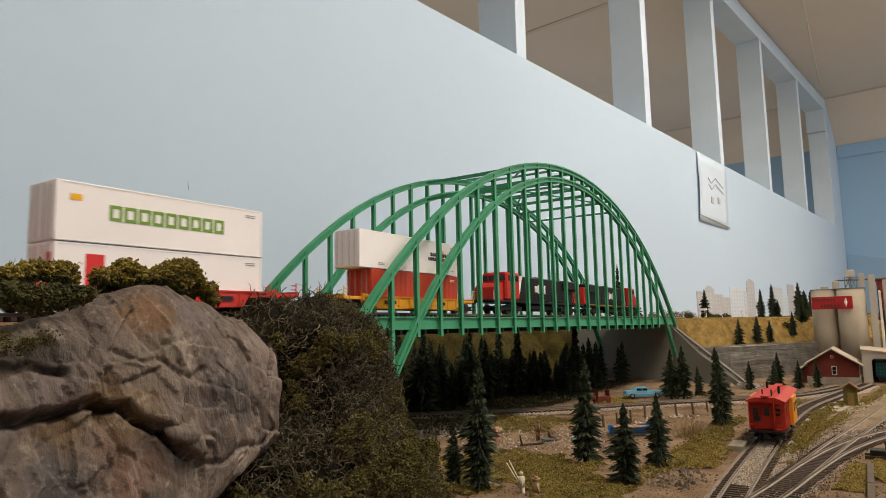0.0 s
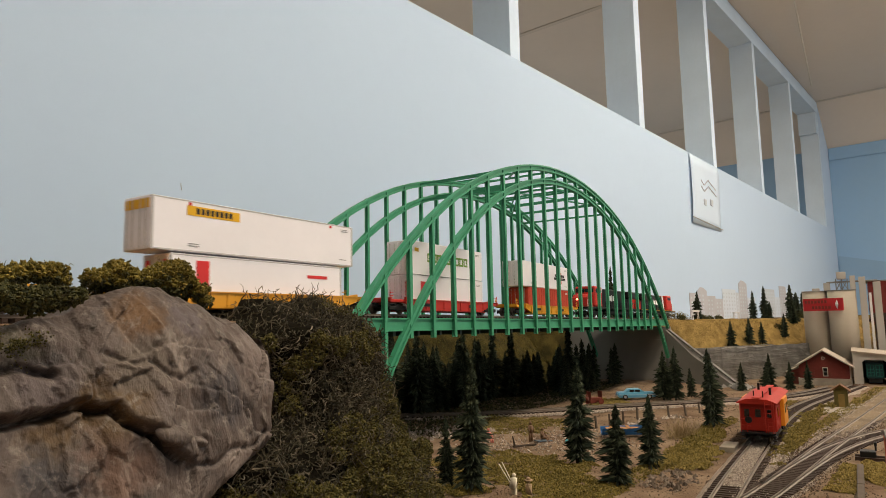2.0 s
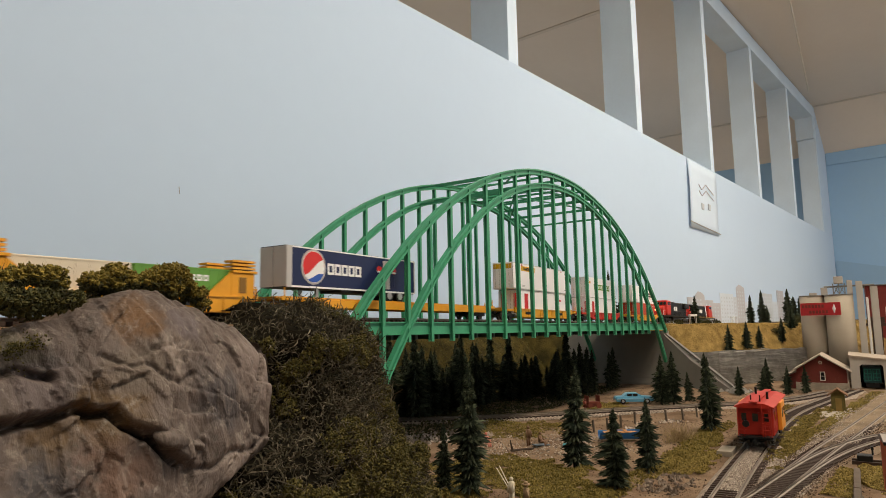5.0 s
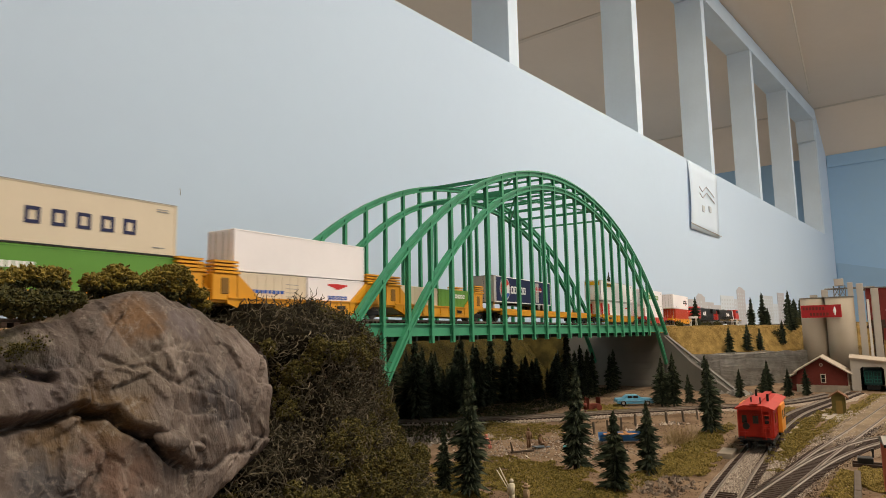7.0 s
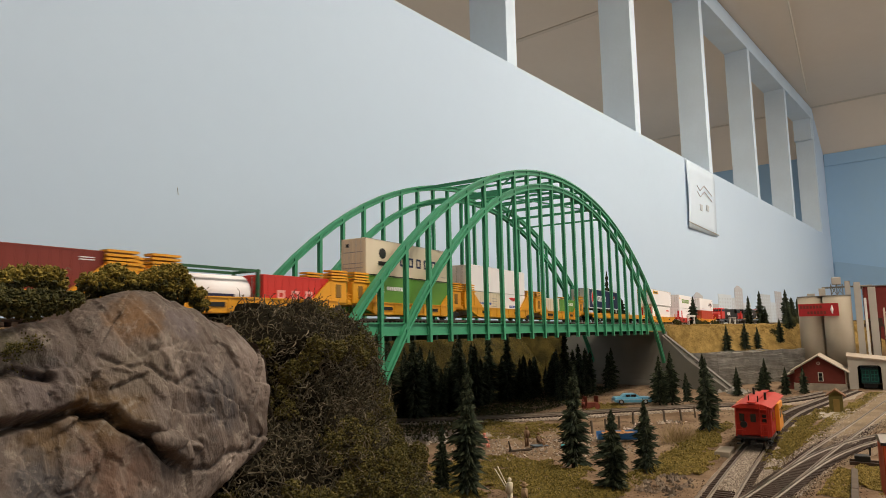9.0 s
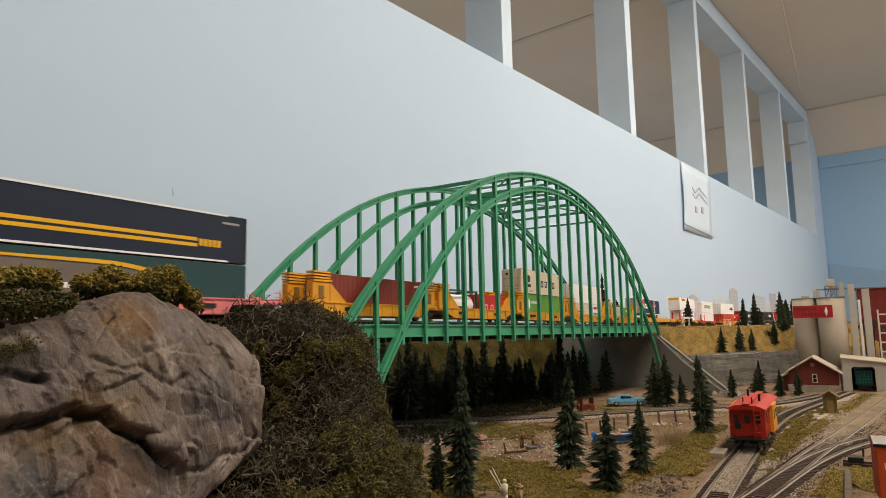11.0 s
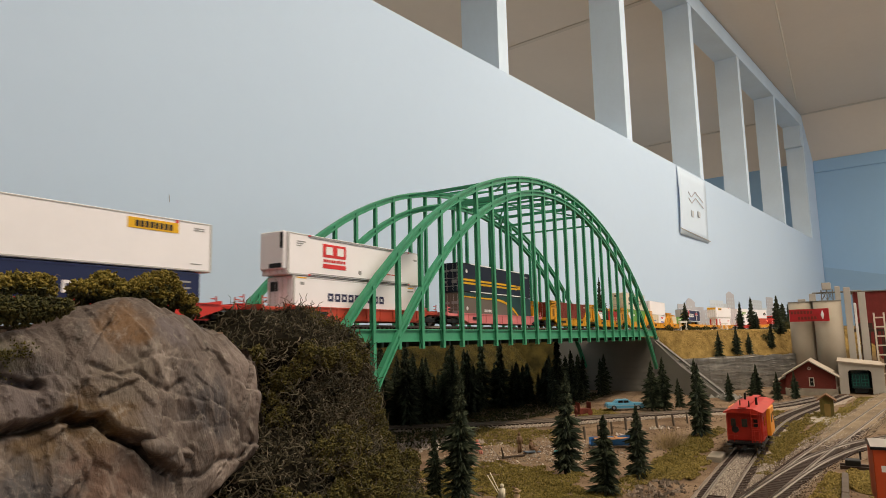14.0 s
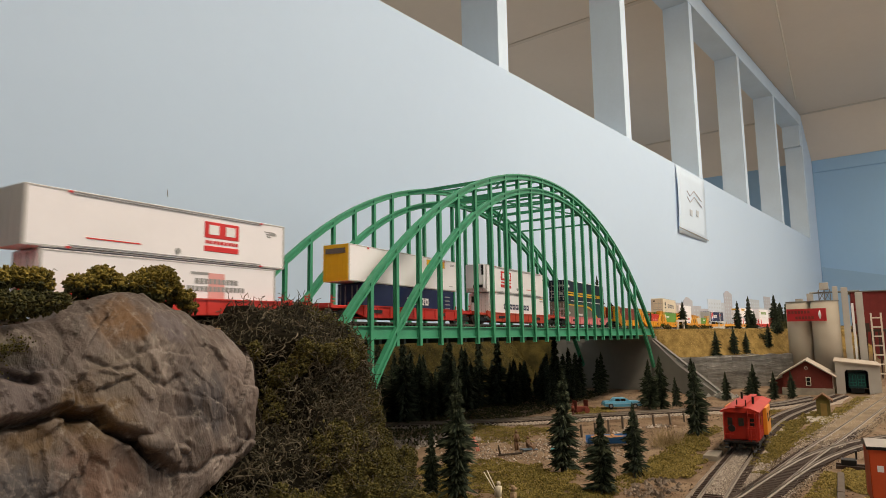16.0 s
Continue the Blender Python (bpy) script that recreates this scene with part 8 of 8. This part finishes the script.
for i, (s, l) in enumerate(bend([(0.742, 0.292), (0.80, 0.268), (0.86, 0.232), (0.93, 0.188), (0.965, 0.165)], 3)):
    ob = new("mooring_post", pm)
    ob.matrix_basis = pose(s, l, EYE + ground_z(s, l), (i * 37 % 9) - 4, (i * 53 % 9) - 4, i * 31)
    tagged(ob, "weathered grey mooring post on the shore", "post", "posts along the shore")
ob = empty("table")
tagged(ob, "rough little wooden table by the branch track", "table")
bm = B()
box(bm, -0.008, 0.008, -0.004, 0.004, 0.0085, 0.0095)
part("tabletop", bm, M_POST, ob)
for x in (-0.007, 0.007):
    for y in (-0.003, 0.003):
        bm = B()
        box(bm, x - 0.0006, x + 0.0006, y - 0.0006, y + 0.0006, 0, 0.0085)
        part("leg", bm, M_POST, ob)
ob.matrix_basis = pose(0.845, 0.330, EYE + GROUND, 0, 0, -52)
ob = empty("fallen_log")
tagged(ob, "dark broken log lying on the beach", "log")
bm = B()
cyl(bm, (-0.012, 0, 0.0015), (0.014, 0.002, 0.0020), 0.0016, 8, 0.0011)
part("trunk", bm, M_BARK, ob)
bm = B()
cyl(bm, (-0.010, 0, 0.001), (-0.012, 0.001, 0.012), 0.0012, 8, 0.0006)
part("snag", bm, M_BARK, ob)
ob.matrix_basis = pose(0.612, 0.295, EYE + GROUND, 0, 0, -40)
for s, l, m, rz in ((0.676, 0.272, mat("teal_towel", (0.02, 0.20, 0.24), 0.9), 20), (0.648, 0.290, mat("grey_blue_towel", (0.10, 0.13, 0.16), 0.9), -30)):
    bm = B()
    box(bm, -0.009, 0.009, -0.0045, 0.0045, 0, 0.0010, 0.0003)
    ob = part("beach_towel", bm, m)
    ob.matrix_basis = pose(s, l, EYE + ground_z(s, l) + 0.0008, 0, 3, rz)
    tagged(ob, "small teal towel spread on the beach" if m.name.startswith("teal") else "grey-blue towel spread on the beach", "towel")


def figurine(label, s, l, rz, m, pose_kind, zg=None):
    """A tiny plain painted doll in one mesh."""
    bm = B()
    if pose_kind == "sit":
        cyl(bm, (0, 0, 0.0035), (-0.0006, 0, 0.0105), 0.0022, 8, 0.0019)
        for y in (-0.0012, 0.0012):
            cyl(bm, (0, y, 0.0035), (0.006, y, 0.0045), 0.0011, 7)
            cyl(bm, (0.006, y, 0.0045), (0.0075, y, 0), 0.0009, 7)
            cyl(bm, (-0.0003, y * 2, 0.0095), (0.003, y * 2.6, 0.0055), 0.0007, 6)
        top = 0.0105
    else:
        for y in (-0.0014, 0.0014):
            cyl(bm, (0, y, 0), (0, y * 0.9, 0.0098), 0.0011, 7, 0.0014)
            cyl(bm, (0, y * 1.9, 0.0165), (0.002, y * 2.3, 0.0098), 0.0007, 6)
        cyl(bm, (0, 0, 0.0092), (0, 0, 0.0172), 0.0023, 8, 0.0024)
        top = 0.0172
    bmesh.ops.create_uvsphere(bm, u_segments=10, v_segments=8, radius=0.0016, matrix=Matrix.Translation((0, 0, top + 0.0022)))
    if pose_kind == "hat":
        cyl(bm, (0, 0, top + 0.0028), (0, 0, top + 0.0032), 0.0032, 14)
        cyl(bm, (0, 0, top + 0.0030), (0, 0, top + 0.0048), 0.0018, 12, 0.0013)
    ob = part("figurine", bm, m, smooth=True)
    ob.matrix_basis = pose(s, l, EYE + (ground_z(s, l) if zg is None else zg), 0, 0, rz)
    tagged(ob, label, "figurine", "plain figurines on the shore")
    return ob


M_F1 = mat("pink_figure_paint", (0.55, 0.20, 0.15), 0.6)
M_F2 = mat("brown_figure_paint", (0.16, 0.09, 0.05), 0.6)
M_F3 = mat("cream_figure_paint", (0.60, 0.54, 0.42), 0.6)
figurine("plain pink seated figurine on the beach", 0.627, 0.344, -120, M_F1, "sit")
figurine("plain brown standing figurine on the beach", 0.652, 0.306, -120, M_F2, "stand")
figurine("plain brown seated figurine beside a towel", 0.651, 0.292, -100, M_F2, "sit")
figurine("plain cream standing figurine with a rod", 0.452, 0.2275, 150, M_F3, "stand", GROUND - 0.0065)
figurine("plain tan figurine in a broad hat", 0.455, 0.2170, -60, mat("tan_figure_paint", (0.32, 0.22, 0.13), 0.7), "hat", GROUND - 0.0105)
figurine("plain red figurine by the branch track", 0.905, 0.335, -60, RUST, "stand")
bm = B()
cyl(bm, W(0.452, 0.229, GROUND + 0.007), W(0.463, 0.243, GROUND + 0.019), 0.00035, 6)
cyl(bm, W(0.452, 0.230, GROUND + 0.006), W(0.463, 0.2455, GROUND + 0.017), 0.00035, 6)
tagged(part("fishing_rod", bm, M_TRIMW), "pair of thin pale fishing rods", "fishing rod")

# white scaffold trestles beside the line
for s, l in ((1.555, 0.315), (1.88, 0.275)):
    ob = empty("white_trestle")
    tagged(ob, "small white trestle frame beside the line", "trestle")
    for a in (0, 0.018):
        for b in (0, 0.012):
            bm = B()
            cyl(bm, (a, b - 0.002, 0), (a, b, 0.024), 0.0011, 6)
            part("leg", bm, INKW, ob)
    bm = B()
    box(bm, -0.003, 0.021, -0.003, 0.015, 0.024, 0.0262 if s > 1.6 else 0.030)
    part("top", bm, INKW, ob)
    ob.matrix_basis = pose(s, l, EYE + ground_z(s, l), 0, 0, -60) @ Matrix.Diagonal((0.7, 0.7, 0.75, 1))
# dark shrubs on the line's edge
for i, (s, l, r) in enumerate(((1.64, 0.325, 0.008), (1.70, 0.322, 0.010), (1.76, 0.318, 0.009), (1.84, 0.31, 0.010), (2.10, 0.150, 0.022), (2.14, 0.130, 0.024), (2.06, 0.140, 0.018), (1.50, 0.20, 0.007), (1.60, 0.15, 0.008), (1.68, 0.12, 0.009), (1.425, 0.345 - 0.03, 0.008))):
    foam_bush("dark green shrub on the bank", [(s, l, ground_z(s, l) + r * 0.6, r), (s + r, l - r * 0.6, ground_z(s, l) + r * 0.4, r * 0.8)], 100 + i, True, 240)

for s, l, h, k in ((1.47, 0.50, 0.052, 1), (1.55, 0.475, 0.060, 1), (1.42, 0.53, 0.048, 3)):
    conifer(s, l, h, "spruce behind the main line", "spruces by the line", k)
for i, (s, l, r) in enumerate(((1.75, 0.475, 0.020), (1.86, 0.455, 0.024), (1.98, 0.44, 0.022), (2.12, 0.415, 0.022), (1.64, 0.49, 0.018))):
    foam_bush("olive thicket on the slope behind the line", [(s, l, ground_z(s, l) + r * 0.4, r), (s + r, l - r * 0.4, ground_z(s, l) + r * 0.3, r * 0.8)], 130 + i, False, 130)

# ---------------------------------------------------------------- painted skyline, wall paper and ceiling
M_SKY1 = mat("hazy_mauve_paint", (0.43, 0.43, 0.47), 0.9, var=0.12, scale=20)
M_SKY2 = mat("hazy_grey_paint", (0.48, 0.52, 0.58), 0.9, var=0.12, scale=20)
M_SKY3 = mat("hazy_white_paint", (0.54, 0.60, 0.68), 0.9, var=0.08, scale=20)
for a0, a1, zt, m, lab in ((2.41, 2.50, 0.088, M_SKY1, 0), (2.50, 2.60, 0.098, M_SKY1, 1), (2.60, 2.70, 0.080, M_SKY1, 0), (2.70, 2.79, 0.070, M_SKY1, 0), (2.79, 2.97, 0.112, M_SKY3, 0), (2.97, 3.02, 0.100, M_SKY2, 0), (3.02, 3.14, 0.142, M_SKY1, 1), (3.14, 3.26, 0.080, M_SKY3, 0), (3.40, 3.62, 0.128, M_SKY2, 0), (3.62, 3.74, 0.09, M_SKY3, 0), (3.72, 3.86, 0.150, M_SKY1, 0), (3.86, 4.02, 0.120, M_SKY3, 0)):
    ob = empty("painted_building")
    tagged(ob, "hazy pale building painted on the backdrop", "painted building", "skyline on the backdrop")
    bm = B()
    out = [(a0, -0.05), (a1, -0.05), (a1, zt), (a0, zt)] if not lab else [(a0, -0.05), (a1, -0.05), (a1, zt), ((a0 + a1) / 2 + 0.01, zt + 0.012), ((a0 + a1) / 2 - 0.02, zt + 0.014), (a0, zt)]
    wall_prism(bm, out, -0.0016, -0.0002)
    part("silhouette", bm, m, ob)
    for k in range(max(1, int((a1 - a0) / 0.035))):
        a = a0 + 0.012 + k * 0.035
        for z in [zt - 0.015 - j * 0.016 for j in range(int((zt - 0.0) / 0.016))]:
            if a + 0.014 < a1:
                bm = B()
                wall_prism(bm, [(a, z - 0.007), (a + 0.014, z - 0.007), (a + 0.014, z), (a, z)], -0.0020, -0.0014)
                part("window", bm, M_SKY2 if m is not M_SKY2 else M_SKY3, ob)
# paper notice pinned on the wall
ob = empty("paper_notice")
tagged(ob, "curled white paper notice pinned on the wall", "paper")
verts, faces = [], []
for i in range(9):
    for j in range(9):
        u, w_ = i / 8, j / 8
        a = 2.500 + (0.345) * u - 0.018 * w_
        z = 0.630 - 0.272 * w_ - 0.006 * u
        verts.append(on_wall(a, z, -0.003 - 0.006 * (1 - u) ** 2 * sin(w_ * pi) - 0.004 * w_ * (1 - u)))
for i in range(8):
    for j in range(8):
        faces.append((i * 9 + j, i * 9 + j + 1, (i + 1) * 9 + j + 1, (i + 1) * 9 + j))
sh = shared("sheet", mesh_of("sheet", verts, faces, mat("white_paper", (0.56, 0.665, 0.80), 0.8, var=0.06, scale=8), True), ob)
md = sh.modifiers.new("thickness", "SOLIDIFY")
md.thickness = 0.0012
for z, a0, a1 in ((0.540, 2.60, 2.66), (0.515, 2.60, 2.68)):
    for (p, q) in (((a0, z), (a0 + 0.035, z - 0.016)), ((a0 + 0.035, z - 0.016), (a0 + 0.085, z + 0.010)), ((a0 + 0.085, z + 0.010), (a0 + 0.18, z - 0.018))):
        bm = B()
        beam(bm, on_wall(p[0], p[1], -0.0085), on_wall(q[0], q[1], -0.007), 0.002, 0.0035, WN)
        part("drawn_line", bm, M_SKY1, ob)
for a, z in ((2.62, 0.455), (2.70, 0.462)):
    bm = B()
    wall_prism(bm, [(a, z - 0.012), (a + 0.025, z - 0.014), (a + 0.028, z + 0.010), (a + 0.002, z + 0.012)], -0.0095, -0.006)
    part("drawn_mark", bm, M_SKY2, ob)
bm = B()
beam(bm, on_wall(2.483, 0.380, -0.0085), on_wall(2.848, 0.362, -0.005), 0.002, 0.0035, WN)
part("printed_border", bm, INKGR, ob)
# small scratches on the backdrop
for a, z in ((0.447, 0.1965), (1.02, 0.035)):
    bm = B()
    beam(bm, on_wall(a, z - 0.005, -0.0006), on_wall(a - 0.0012, z + 0.005, -0.0006), 0.0006, 0.0007, WN)
    tagged(part("scratch", bm, INKGR), "small dark scratch on the painted wall", "scratch")
# battens on the ceiling and the cord under it
M_BATT = mat("ceiling_batten_paint", (0.60, 0.54, 0.48), 0.85, var=0.1, scale=4)
for d in (-3.4, -2.2, 1.9, 3.9, 6.0):
    bm = B()
    wall_prism(bm, [(-4.0, CEIL - 0.004), (SLOPE_AT, CEIL - 0.004), (SLOPE_AT, CEIL - 0.001), (-4.0, CEIL - 0.001)], d, d + 0.03)
    tagged(part("ceiling_batten", bm, M_BATT), "thin painted batten over a ceiling joint", "batten", "battens of the ceiling")
for a in (-2.0, 0.4, 2.8, SLOPE_AT - 0.03):
    bm = B()
    wall_prism(bm, [(a, CEIL - 0.004), (a + 0.03, CEIL - 0.004), (a + 0.03, CEIL - 0.001), (a, CEIL - 0.001)], -4.5, 7.4)
    tagged(part("ceiling_batten", bm, M_BATT), "thin painted batten over a ceiling joint", "batten", "battens of the ceiling")
bm = B()
cyl(bm, on_wall(4.66, 1.470, -0.070), on_wall(2.6, 1.500, -0.355), 0.0045, 6)
tagged(part("cord", bm, M_TRIMW), "thin pale cord strung under the ceiling", "cord")
bm = B()
wall_prism(bm, [(WALL_END - 0.006, LOW_CEIL - 0.095), (WALL_END + 0.002, LOW_CEIL - 0.095), (WALL_END + 0.002, LOW_CEIL - 0.004), (WALL_END - 0.006, LOW_CEIL - 0.004)], -4.5, -0.003)
tagged(part("trim_cornice", bm, M_WALL2), "blue painted cornice board on the end wall", "trim", kind="structure")
# hazy painted mountain on the end wall
bm = B()
for d0, d1, z0, z1 in ((-0.01, -0.55, 0.42, 0.30), (-0.55, -1.3, 0.30, 0.22), (-1.3, -2.2, 0.22, 0.36)):
    f = [bm.verts.new(on_wall(WALL_END - 0.003, z, d)) for d, z in ((d0, -0.2), (d0, z0), (d1, z1), (d1, -0.2))]
    b = [bm.verts.new(on_wall(WALL_END + 0.001, z, d)) for d, z in ((d0, -0.2), (d0, z0), (d1, z1), (d1, -0.2))]
    bm.faces.new(f)
    for i in range(4):
        bm.faces.new((f[i], b[i], b[(i + 1) % 4], f[(i + 1) % 4]))
bmesh.ops.recalc_face_normals(bm, faces=bm.faces[:])
tagged(part("painted_mountain", bm, mat("hazy_blue_paint", (0.27, 0.42, 0.60), 0.9, var=0.1, scale=3)), "hazy blue mountain painted on the end wall", "painted mountain")
# benchwork below the landscape
bm = B()
box(bm, -3.3, 5.35, -0.93, -0.90, EYE - 0.30, EYE - 0.10)
tagged(part("fascia", bm, mat("dark_green_fascia", (0.03, 0.06, 0.04), 0.6)), "dark painted fascia board of the layout", "fascia", kind="structure")


# ---------------------------------------------------------------- what moves
def motions():
    """The whole train runs at one even pace along the main line."""
    for ob, arc, up, half in RIDES:
        rows = []
        for i in range(33):
            t = i * 0.5
            m = line_pose(arc + SPEED * t, up, half)
            if "turned" in ob:
                m = m @ pose(0, 0, 0, 0, 0, 180)
            rows.append((t, m))
        walk(ob, rows)


motions()
